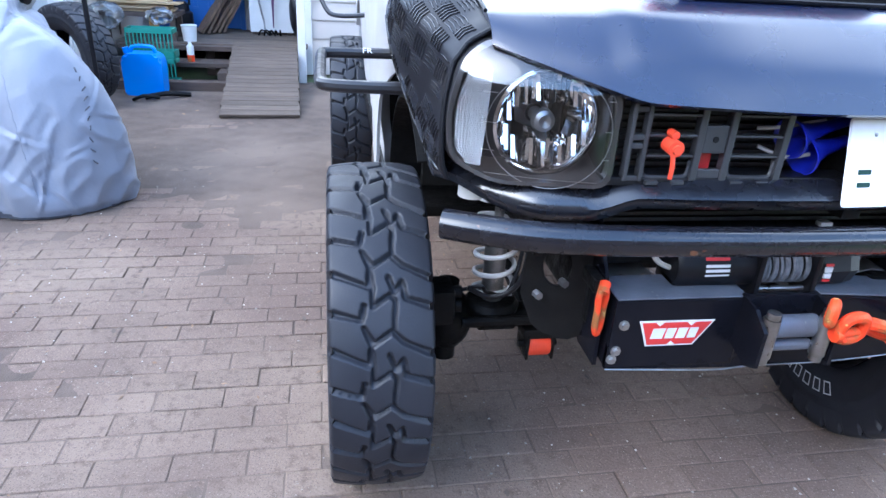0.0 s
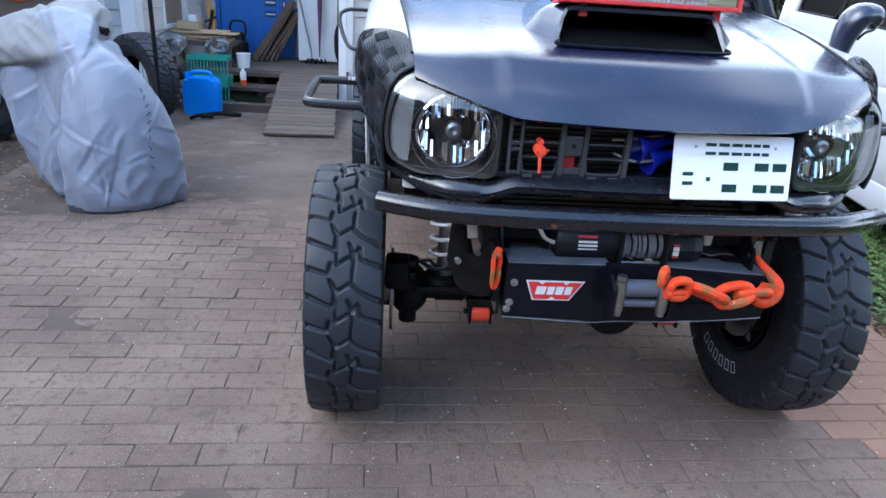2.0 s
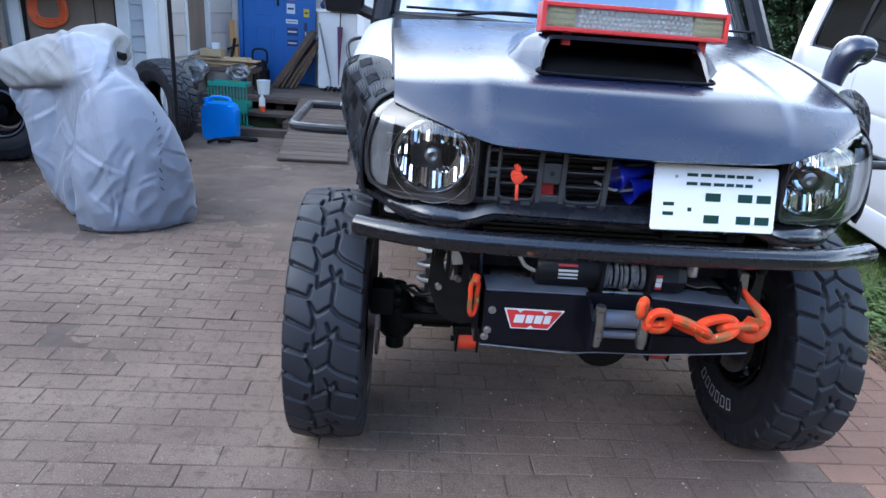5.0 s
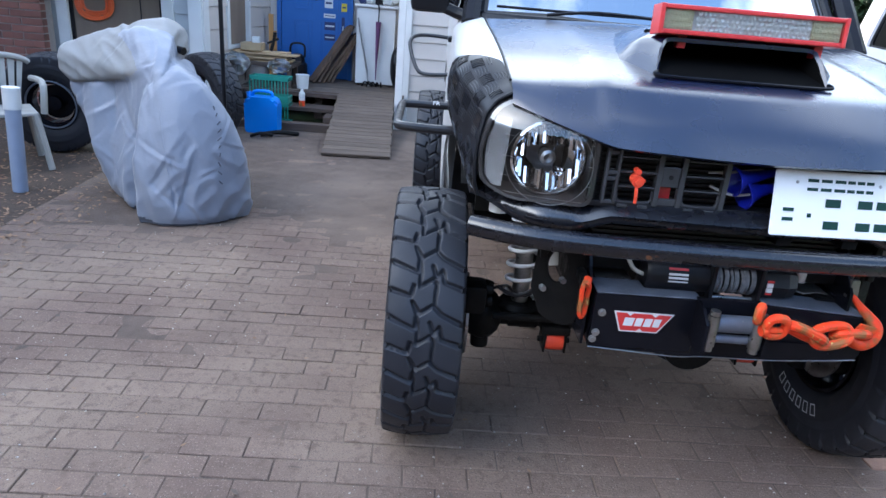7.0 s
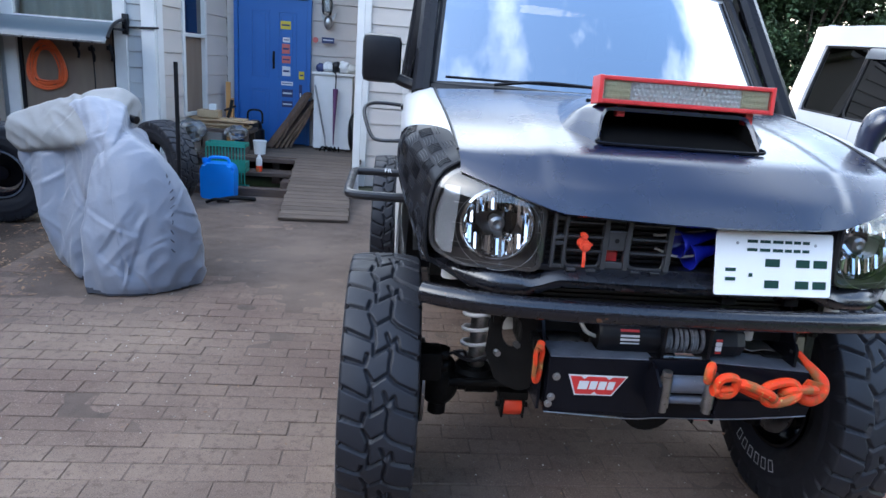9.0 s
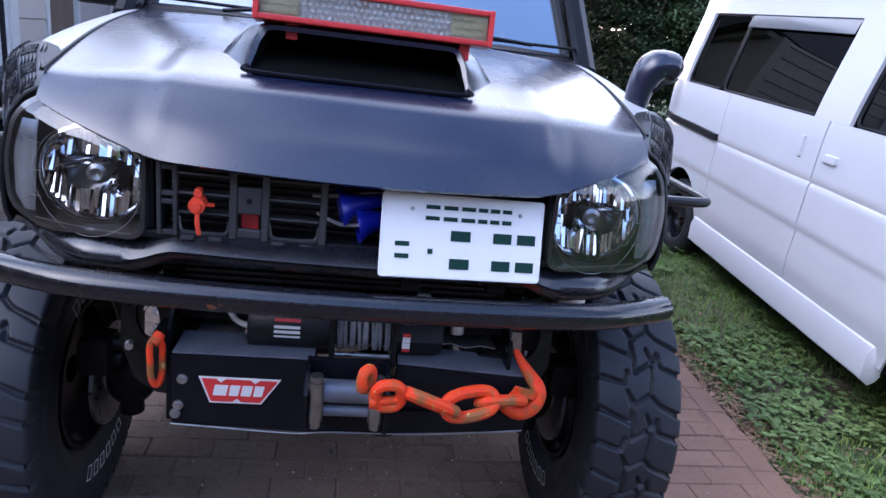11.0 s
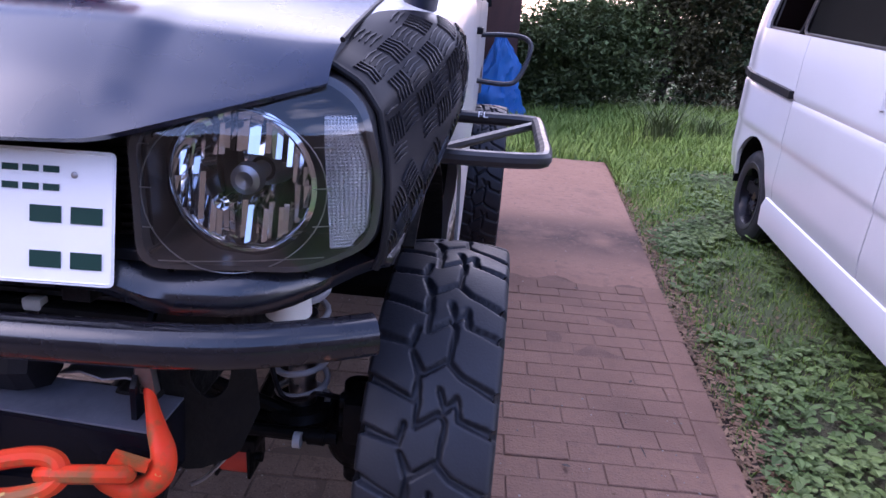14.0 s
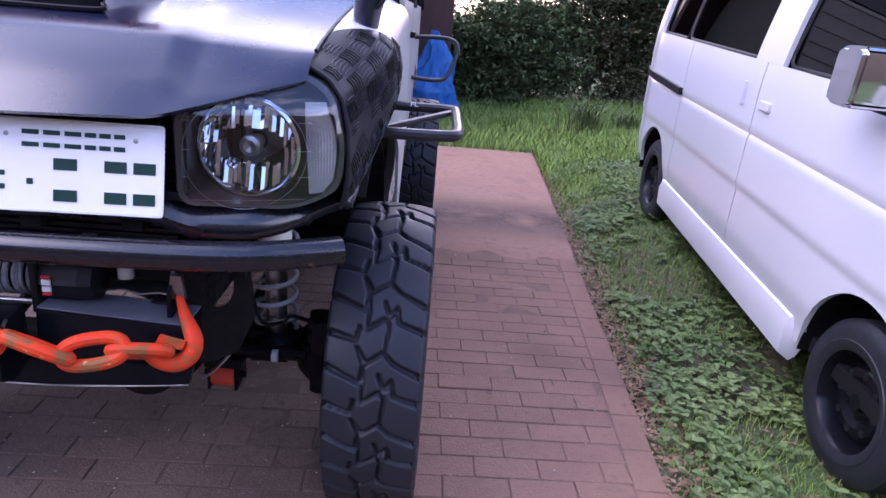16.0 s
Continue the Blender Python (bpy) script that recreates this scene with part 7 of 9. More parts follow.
vt = vr = None
for far, l in ((False, VF), (False, VR), (True, VF), (True, VR)):
    m = VM @ Matrix.Translation((VW - 0.12 if far else 0.12, l, 0.279)) @ Matrix.Rotation(radians(0 if far else 180), 4, "Z")
    if vt is None:
        w_, t_ = link_mesh("van_wheel", van_rim(), "gloss_black", True), link_mesh("van_tyre", van_wheel(), "rubber", True, 30)
        vr, vt = w_.data, t_.data
    else:
        w_, t_ = new("van_wheel", vr), new("van_tyre", vt)
    w_.parent, t_.parent = van, w_
    w_.matrix_parent_inverse = VM.inverted()
    w_.matrix_basis = m
    tagged(w_, "black steel wheel")
    # near-black discs on the solid rim give the shade of its holes
    for k in range(8):
        a = 2 * math.pi * k / 8
        bm = B()
        cyl(bm, (0.046, 0.100 * math.cos(a), 0.100 * math.sin(a)), (0.0555, 0.100 * math.cos(a), 0.100 * math.sin(a)), 0.014, seg=12)
        hole = link_mesh("wheel_hole", bm, "interior", False)
        hole.parent = w_


def paving_leaves():
    """Dark curled leaves and bits of twig, most of them towards the house."""
    r = random.Random(31)
    verts, faces = [], []
    for k in range(900):
        x, y = r.uniform(-4.6, 1.5), r.uniform(-0.6, 4.6)
        if r.random() > 0.12 + 0.55 * smooth01(0.8, 3.0, y) * smooth01(0.2, -1.2, x):
            continue
        a, twig = r.uniform(0, 2 * math.pi), r.random() < 0.35
        l, w = (r.uniform(0.02, 0.06), 0.0022) if twig else (r.uniform(0.010, 0.022), r.uniform(0.005, 0.009))
        d, n = Vector((math.cos(a), math.sin(a), 0)), Vector((-math.sin(a), math.cos(a), 0))
        c = Vector((x, y, 0.011))
        k0 = len(verts)
        up = Vector((0, 0, 0.3 * w + 0.002))
        verts += [tuple(c - d * l), tuple(c - d * l * 0.3 + n * w + up), tuple(c + d * l * 0.4 + n * w * 0.8 + up), tuple(c + d * l + up), tuple(c + d * l * 0.3 - n * w + up * 0.4), tuple(c - d * l * 0.4 - n * w * 0.8 + up * 0.3)]
        faces += [(k0, k0 + 1, k0 + 2, k0 + 3), (k0, k0 + 3, k0 + 4, k0 + 5)]
    return verts, faces


tagged(quads_object("fallen_leaves", *paving_leaves(), "bark"), "dark fallen leaves and twigs scattered on the paving", "leaves", kind="stuff")

# ---- house ----
def wall(name, p0, p1, z0, z1, pitch, mat, label, openings=(), thick=0.12, inward=1):
    """A boarded wall from p0 to p1; openings: (u0, u1, z0, z1) along it. The boards face to the right of p0 -> p1."""
    a, b = Vector((*p0, 0)), Vector((*p1, 0))
    d = (b - a).normalized()
    n = Vector((d.y, -d.x, 0))
    L = (b - a).length
    frame_m = Matrix.Translation(a) @ Matrix((d, -n, Vector((0, 0, 1)))).transposed().to_4x4()
    bm = B()
    cuts_u = sorted({0.0, L, *[o[0] for o in openings], *[o[1] for o in openings]})
    cuts_z = sorted({z0, z1, *[o[2] for o in openings], *[o[3] for o in openings]})
    for u0, u1 in zip(cuts_u, cuts_u[1:]):
        for q0, q1 in zip(cuts_z, cuts_z[1:]):
            if not any(o[0] - 1e-6 <= u0 and u1 <= o[1] + 1e-6 and o[2] - 1e-6 <= q0 and q1 <= o[3] + 1e-6 for o in openings):
                box(bm, u0, u1, 0.022, thick, q0, q1, 0.0, frame_m)
    bmesh.ops.remove_doubles(bm, verts=bm.verts, dist=1e-5)
    w = solid(name, bm, mat, label, "wall", kind="structure")
    z = z0
    while z < z1 - 0.02:
        top = min(z + pitch, z1)
        spans = [(0.0, L)]
        for o in openings:
            if o[2] < top - 0.01 and o[3] > z + 0.01:
                spans = [s for u0, u1 in spans for s in ((u0, min(u1, o[0])), (max(u0, o[1]), u1)) if s[1] - s[0] > 0.01]
        for u0, u1 in spans:
            bm = B()
            prism(bm, [(0.022, z + 0.002), (-0.004, z + 0.002), (-0.006, z + 0.006), (0.008, top - 0.001), (0.022, top - 0.001)], u0 + 0.001, u1 - 0.001, lambda y, q, u: frame_m @ Vector((u, y, q)))
            part("siding_board", bm, mat, w)
        z += pitch
    return w, frame_m


def frame_box(name, bm, mat, label, category="trim"):
    return solid(name, bm, mat, label, category, kind="structure")


YA, YD, DECK = 5.5, 7.25, 0.33
wall("wall_front", (-7.5, YA), (-3.30, YA), 0.0, 2.9, 0.155, "siding_grey", "grey horizontal siding wall with white window frame", [(7.5 - 4.64, 7.5 - 3.66, 0.25, 2.55)])
wall("wall_porch_side", (-3.28, YA + 0.02), (-2.98, YD), 0.0, 2.9, 0.235, "siding", "off-white siding wall inside the porch", [(0.60, 1.10, 0.75, 2.5)])
wall("wall_porch_back", (-2.98, YD), (-1.10, YD + 0.08), 0.0, 2.9, 0.215, "siding", "off-white siding wall round the blue door", [(0.11, 1.05, 0.0, 2.20)])
wall("wall_wing_side", (-1.10, YD + 0.07), (-1.15, 6.32), 0.0, 2.9, 0.19, "siding", "off-white siding on the wing's side")
wall("wall_wing", (-1.15, 6.3), (0.45, 6.40), 0.0, 2.9, 0.19, "siding", "off-white siding wall of the house wing")
bm = B()
box(bm, -3.40, -3.262, YA - 0.030, YA + 0.11, 0.0, 2.9, 0.006)
frame_box("trim_corner", bm, "trim_white", "white painted corner board")
bm = B()
box(bm, -1.215, -1.115, 6.265, 6.36, 0.0, 2.9, 0.006)
frame_box("trim_wing_corner", bm, "trim_white", "white painted corner board of the wing")
crn = Matrix.Translation((-3.28, YA + 0.02, 0)) @ Matrix.Rotation(math.atan2(YD - YA - 0.02, 0.30), 4, "Z")
bm = B()
box(bm, -0.01, 0.105, -0.034, 0.05, 0.0, 2.9, 0.004, crn)
frame_box("trim_porch_corner", bm, "trim_white", "white painted return of the corner board")
# brick pier
pier = B()
box(pier, -6.4, -4.785, 5.26, 5.45, 0.0, 2.9)
pier = solid("wall_brick", pier, "mortar", "red brick pier with pale mortar", "wall", kind="structure")
pb = B()
box(pb, 0, 0.205, 0, 0.09, 0, 0.062, 0.004)
pbm = link_mesh("pier_brick", pb, "wall_brick")
pier_mesh = pbm.data
bpy.data.objects.remove(pbm)
r = random.Random(3)
for j in range(40):
    for i in range(5):
        x = -4.78 - 0.215 * (i + 1) + (0.1075 if j % 2 else 0) + 0.008
        if x + 0.205 > -4.775:
            x = -4.783 - 0.205
        ob = new("pier_brick", pier_mesh)
        ob.parent = pier
        ob.location = (x, 5.25 + r.uniform(-0.002, 0.002), 0.006 + j * 0.0725)

# front window with its lower panel, glass and curtain
win = thing("window_1", "white framed window above a brown panel", "window", (-4.15, YA, 0.25), kind="structure")
bm = B()
for x0, x1, z0, z1 in ((-4.75, -4.63, 0.2, 2.62), (-3.67, -3.55, 0.2, 2.62), (-4.63, -3.67, 2.54, 2.62), (-4.63, -3.67, 1.62, 1.68)):
    box(bm, x0, x1, YA - 0.035, YA + 0.06, z0, z1, 0.004)
part("window_frame", bm, "trim_white", win, "white painted window frame")
bm = B()
box(bm, -4.63, -3.67, YA + 0.02, YA + 0.026, 1.68, 2.54)
part("pane", bm, "glass", win)
bm = B()
grid(bm, [[(x, YA + 0.16 + 0.02 * math.sin(40 * x), z) for x in np.linspace(-4.7, -3.6, 60)] for z in (1.5, 2.6)])
part("curtain", bm, "curtain", win, "pale curtain behind the glass", True)
bm = B()
box(bm, -4.63, -3.67, YA + 0.03, YA + 0.05, 0.25, 1.62)
part("lower_panel", bm, "board_brown", win, "brown board panel")
bm = B()
box(bm, -4.63, -4.60, YA + 0.0, YA + 0.03, 0.25, 1.62)
box(bm, -3.70, -3.67, YA + 0.0, YA + 0.03, 0.25, 1.62)
part("panel_edge", bm, "plastic_black", win)
# porch side window
sm = Matrix.Translation((-3.28, YA + 0.02, 0)) @ Matrix.Rotation(math.atan2(YD - YA - 0.02, 0.30), 4, "Z")
win2 = thing("window_2", "narrow window with a brown board below", "window", (-3.2, 6.3, 0.75), kind="structure")
bm = B()
for u0, u1, z0, z1 in ((0.56, 0.61, 0.72, 2.55), (1.09, 1.14, 0.72, 2.55), (0.61, 1.09, 1.60, 1.64), (0.61, 1.09, 0.72, 0.76)):
    box(bm, u0, u1, -0.02, 0.06, z0, z1, 0.004, sm)
part("window_frame", bm, "trim_white", win2, "white window frame")
bm = B()
box(bm, 0.61, 1.09, 0.03, 0.036, 1.64, 2.5, 0, sm)
part("pane", bm, "tint_glass", win2, "dark pane")
bm = B()
box(bm, 0.61, 1.09, 0.03, 0.045, 0.76, 1.60, 0, sm)
part("lower_panel", bm, "board_brown", win2, "brown board")
# near-black sheets stand in for the shade of the rooms
bm = B()
box(bm, -3.1, -1.0, YD + 0.10, YD + 0.16, 0, 2.9)
box(bm, -7.5, -3.36, YA + 0.35, YA + 0.4, 0, 2.9)
frame_box("wall_inner", bm, "interior", "near-black sheets standing in for the unlit rooms", "wall")

# blue front door
door = thing("door_1", "closed blue panelled front door with stickers", "door", (-2.41, YD, DECK), kind="structure")
DX0, DX1, DZ1, DY = -2.84, -1.965, 2.17, YD - 0.005
bm = B()
for x0, x1, z0, z1 in ((DX0 - 0.05, DX0, DECK, DZ1 + 0.05), (DX1, DX1 + 0.05, DECK, DZ1 + 0.05), (DX0, DX1, DZ1, DZ1 + 0.05)):
    box(bm, x0, x1, DY - 0.03, DY + 0.06, z0, z1, 0.004)
part("door_frame", bm, "door_blue", door, "blue door frame")
bm = B()
box(bm, DX0 + 0.004, DX1 - 0.004, DY, DY + 0.045, DECK + 0.01, DZ1 - 0.004, 0.003)
leafd = part("door_leaf", bm, "door_blue", door, "blue door leaf")
for x0, x1 in ((DX0 + 0.16, DX0 + 0.40), (DX0 + 0.50, DX0 + 0.74)):
    for z0, z1 in ((0.55, 1.05), (1.18, 2.02)):
        bm = B()
        for a, b, c, d in ((x0, x1, z0, z0 + 0.02), (x0, x1, z1 - 0.02, z1), (x0, x0 + 0.02, z0 + 0.02, z1 - 0.02), (x1 - 0.02, x1, z0 + 0.02, z1 - 0.02)):
            box(bm, a, b, DY - 0.010, DY, c, d, 0.003)
        box(bm, x0 + 0.05, x1 - 0.05, DY - 0.007, DY, z0 + 0.05, z1 - 0.05, 0.006)
        part("door_panel", bm, "door_blue", leafd)
bm = B()
box(bm, DX0 + 0.435, DX0 + 0.465, DY - 0.012, DY, 1.30, 1.52, 0.004)
tube(bm, curve_points([(DX0 + 0.45, DY - 0.01, 1.50), (DX0 + 0.45, DY - 0.05, 1.46), (DX0 + 0.45, DY - 0.05, 1.38), (DX0 + 0.45, DY - 0.01, 1.34)], 4), 0.009, 8)
part("door_handle", bm, "plastic_black", leafd, "black door pull")
for x0, x1, z0, z1, mt in ((0.535, 0.665, 1.80, 1.90, "sticker_yellow"), (0.565, 0.655, 1.64, 1.70, "sticker_white"), (0.555, 0.655, 1.50, 1.62, "sticker_red"), (0.555, 0.665, 1.38, 1.47, "sticker_red"), (0.56, 0.665, 1.22, 1.34, "sticker_white"), (0.55, 0.70, 1.10, 1.15, "sticker_white"), (0.56, 0.70, 0.95, 1.05, "sticker_dark"), (0.56, 0.70, 0.82, 0.90, "sticker_dark"), (0.775, 0.845, 1.19, 1.29, "sticker_yellow"), (0.78, 0.82, 0.85, 1.12, "sticker_dark")):
    bm = B()
    box(bm, DX0 + x0, DX0 + x1, DY - 0.013, DY - 0.0105, z0, z1)
    part("sticker", bm, mt, leafd, "")
    bm = B()
    box(bm, DX0 + x0 + 0.012, DX0 + x1 - 0.012, DY - 0.0145, DY - 0.0125, mix(z0, z1, 0.4), mix(z0, z1, 0.6))
    part("sticker_bar", bm, "sticker_dark" if mt != "sticker_dark" else "sticker_white", leafd)
# lantern, ornament and sign beside the door
bm = B()
lathe(bm, [(-0.11, 0.0), (-0.105, 0.05), (-0.07, 0.065), (0.05, 0.075), (0.10, 0.05), (0.11, 0.0)], (-1.715, YD - 0.09, 2.12), "z", 12)
lan = solid("wall_lantern", bm, "glass", "clear glass wall lantern beside the door", "lamp", smooth=True)
bm = B()
box(bm, -1.75, -1.68, YD - 0.05, YD, 2.05, 2.2, 0.01)
cyl(bm, (-1.715, YD - 0.09, 2.225), (-1.715, YD - 0.09, 2.25), 0.05, 0.02, 12)
part("lantern_mount", bm, "steel", lan)
bm = B()
ball(bm, (-1.70, YD - 0.05, 1.92), (0.055, 0.05, 0.085), 14)
prism(bm, [(-0.10, 0.10), (-0.04, 0.05), (-0.06, 0.0)], -0.02, 0.02, lambda u, v, w: (-1.70 + u, YD - 0.05 + w, 1.94 + v))
prism(bm, [(0.10, 0.10), (0.04, 0.05), (0.06, 0.0)], -0.02, 0.02, lambda u, v, w: (-1.70 + u, YD - 0.05 + w, 1.94 + v))
solid("wall_ornament", bm, "zinc", "grey horned ornament on the siding", "ornament", smooth=True)
bm = B()
box(bm, -1.78, -1.62, YD - 0.02, YD - 0.005, 1.67, 1.74, 0.003)
sg = solid("wall_sign", bm, "sticker_dark", "small dark sign beside the door", "sign")
bm = B()
box(bm, -1.765, -1.635, YD - 0.0225, YD - 0.02, 1.70, 1.715)
part("sign_bar", bm, "sticker_white", sg)
bm = B()
cyl(bm, (-1.86, YD - 0.02, 1.70), (-1.86, YD - 0.005, 1.70), 0.035, seg=16)
solid("wall_button", bm, "sticker_red", "small red and white button plate", "button")

# awning over the window
aw = thing("window_awning", "smoked plastic awning on black brackets", "awning", (-4.2, YA, 1.6))
bm = B()
prof = [(YA - 0.04, 1.665), (YA - 0.20, 1.655), (YA - 0.36, 1.60), (YA - 0.46, 1.53), (YA - 0.50, 1.475)]
grid(bm, [[(x, y, z) for x in np.linspace(-5.05, -3.56, 6)] for y, z in curve_points([(0, *p) for p in prof], 3) and [(q.y, q.z) for q in curve_points([(0, *p) for p in prof], 3)]])
thicken(bm, 0.004)
part("awning_sheet", bm, "smoke_sheet", aw, "smoked translucent sheet", True)
bm = B()
box(bm, -5.05, -3.56, YA - 0.515, YA - 0.495, 1.455, 1.477, 0.003)
part("awning_edge", bm, "steel", aw, "aluminium edge strip")
for x in (-5.0, -3.55):
    bm = B()
    tube(bm, curve_points([(x, *p) for p in ((YA - 0.02, 1.70), (YA - 0.2, 1.68), (YA - 0.36, 1.62), (YA - 0.48, 1.51))], 4), 0.016, 8)
    box(bm, x - 0.03, x + 0.03, YA - 0.05, YA - 0.012, 1.56, 1.76, 0.008)
    tube(bm, [(x, YA - 0.03, 1.60), (x, YA - 0.34, 1.60)], 0.012, 8)
    part("awning_bracket", bm, "plastic_black", aw, "black plastic bracket", True, 40)
bm = B()
cyl(bm, (-3.52, YA - 0.03, 1.63), (-3.22, YA - 0.05, 1.645), 0.011)
solid("wall_rod", bm, "plastic_black", "thin dark rod on the corner of the house", "rod", smooth=True)
# coil of orange hose on the panel
hose = B()
run = []
for n in range(11 * 32 + 1):
    k, a = n / 32, 2 * math.pi * n / 32
    run.append((-4.37 + 0.012 * math.sin(k) + (0.160 + 0.034 * math.sin(k * 2.1)) * math.cos(a), YA + 0.014 - 0.014 * math.sin(k * 2.0), 1.17 + 0.01 * math.cos(k * 3) + (0.205 + 0.040 * math.cos(k * 1.7)) * math.sin(a) - 0.03 * math.cos(2 * a)))
tube(hose, run, 0.0085, 7)
solid("hose_coil", hose, "hose_orange", "coil of bright orange hose hanging on the wall", "hose", smooth=True)
for x, z in ((-4.05, 1.40), (-3.90, 1.37), (-3.72, 1.39)):
    bm = B()
    tube(bm, curve_points([(x, YA - 0.02, z + 0.05), (x + 0.02, YA - 0.07, z + 0.02), (x + 0.035, YA - 0.05, z - 0.05), (x + 0.02, YA - 0.03, z - 0.10)], 4), 0.014, 7)
    box(bm, x - 0.02, x + 0.03, YA - 0.06, YA - 0.0, z + 0.0, z + 0.045, 0.008)
    solid("hanging_tool", bm, "plastic_black", "dark hand tool hanging under the awning", "tool", group="tools on the wall", smooth=True)
bm = B()
tube(bm, curve_points([(-3.89, YA - 0.03, 1.36), (-3.88, YA - 0.03, 1.1), (-3.885, YA - 0.03, 0.7)], 4), 0.007, 6)
solid("hanging_cable", bm, "plastic_black", "black cable hanging down the panel", "cable", smooth=True)

# porch ceiling, eaves and roof, unseen: cut back and steepened to steer sky light
bm = B()
box(bm, -7.6, -3.30, 5.2, 9.0, 2.9, 2.96)
box(bm, -3.30, 0.65, 6.7, 9.0, 2.9, 2.96)
solid("ceiling", bm, "trim_white", "unseen white porch ceiling and eaves, cut back to let in sky light", "ceiling", kind="structure")
bm = B()
prism(bm, [(5.0, 2.98), (9.4, 2.98), (7.2, 5.0)], -7.8, -3.25, lambda u, v, w: (w, u, v))
prism(bm, [(6.6, 2.98), (9.4, 2.98), (8.0, 4.6)], -3.25, 0.8, lambda u, v, w: (w, u, v))
solid("roof", bm, "asphalt_roof", "unseen grey house roof, pitched steep to block low sky", "roof", kind="structure")
bm = B()
box(bm, 0.45, 0.57, 6.40, 9.0, 0.0, 2.9)
box(bm, -7.6, 0.57, 9.0, 9.1, 0.0, 2.9)
box(bm, -7.6, -7.5, 5.5, 9.0, 0.0, 2.9)
frame_box("wall_rear", bm, "siding", "plain rear walls of the house", "wall")
bm = B()
box(bm, 0.30, 1.10, 9.15, 9.6, 0.0, 3.0, 0.01)
solid("timber_shed_end", bm, "brown_paint", "dark brown timber shed end beside the shrubs", "shed")
bm = B()
box(bm, -1.245, -1.165, 5.80, 5.88, 0.0, 2.9, 0.006)
solid("ramp_post", bm, "trim_white", "white painted square post beside the ramp", "post")
# blue tarpaulin bundle behind the car
bm = B()
rows = []
for j in range(29):
    t = j / 28
    row = []
    for a in np.linspace(0, 2 * math.pi, 61)[:-1]:
        d = Vector((math.cos(a), math.sin(a), 0))
        q = Vector((d.x * 2.2, d.y * 2.2, t * 3.6))
        k = 1 - 1.1 * abs(noise.noise(q)) - 0.6 * abs(noise.noise(q * 2.3))
        slump = 1 - t ** 1.7 + 0.10 * math.sin(9 * t + 2 * d.x)
        row.append((0.82 + 0.05 * t + (0.40 * slump + 0.05) * d.x * (0.72 + 0.36 * k), 8.75 + 0.30 * (1 - 0.6 * t) * d.y * (0.75 + 0.35 * k), 1.16 * t - 0.05 * t * (1 - k)))
    rows.append(row)
V = grid(bm, rows, closed=True)
bm.faces.new(V[-1])
solid("folded_tarpaulin", bm, "tarp_blue", "bundle wrapped in crumpled blue tarpaulin", "tarpaulin", smooth=True, angle=28)

# deck, steps and ramp
def plank(name, x0, x1, y0, y1, z0, z1, mat, parent, m=None, bev=0.004):
    bm = B()
    box(bm, x0, x1, y0, y1, z0, z1, bev, m)
    return part(name, bm, mat, parent)


bm = B()
for x in (-3.0, -2.2, -1.3):
    box(bm, x, x + 0.09, 6.1, YD - 0.02, 0.0, DECK - 0.035)
deck = solid("deck", bm, "wood_dark", "weathered timber porch deck", "deck", kind="structure")
y = 6.05
while y < YD - 0.04:
    plank("deck_board", -3.05, -1.16, y, y + 0.118, DECK - 0.032, DECK, "wood_old", deck)
    y += 0.123
steps = thing("porch_steps", "dark weathered timber steps up to the porch", "steps", (-2.45, 5.6, 0))
plank("tread", -3.0, -1.86, 5.66, 5.94, 0.155, 0.195, "wood_dark", steps)
plank("tread", -3.0, -1.84, 5.95, 6.10, 0.27, 0.315, "wood_dark", steps)
plank("kerb_beam", -3.2, -1.80, 5.28, 5.40, 0.0, 0.085, "wood_dark", steps)
plank("bearer", -2.95, -2.86, 5.42, 6.08, 0.0, 0.15, "wood_dark", steps)
plank("bearer", -1.99, -1.90, 5.42, 6.08, 0.0, 0.15, "wood_dark", steps)
ramp = thing("timber_ramp", "weathered boarded timber ramp up to the porch", "ramp", (-1.5, 5.2, 0))
RL = math.hypot(6.06 - 4.28, DECK - 0.01)
RA = math.atan2(DECK - 0.01, 6.06 - 4.28)
RM = Matrix.Translation((-1.49, 4.28, 0.012)) @ Matrix.Rotation(radians(3.0), 4, "Z") @ Matrix.Rotation(RA, 4, "X")
for x in (-0.28, 0.24):
    plank("ramp_bearer", x, x + 0.05, 0.04, RL, -0.07, -0.002, "wood_dark", ramp, RM)
k = 0
v = 0.0
while v < RL - 0.05:
    o = 0.006 * math.sin(k * 2.3)
    plank("ramp_board", -0.32 + o, 0.32 + o, v, v + 0.093, 0.0, 0.026, "wood_old", ramp, RM, 0.003)
    v += 0.0985
    k += 1

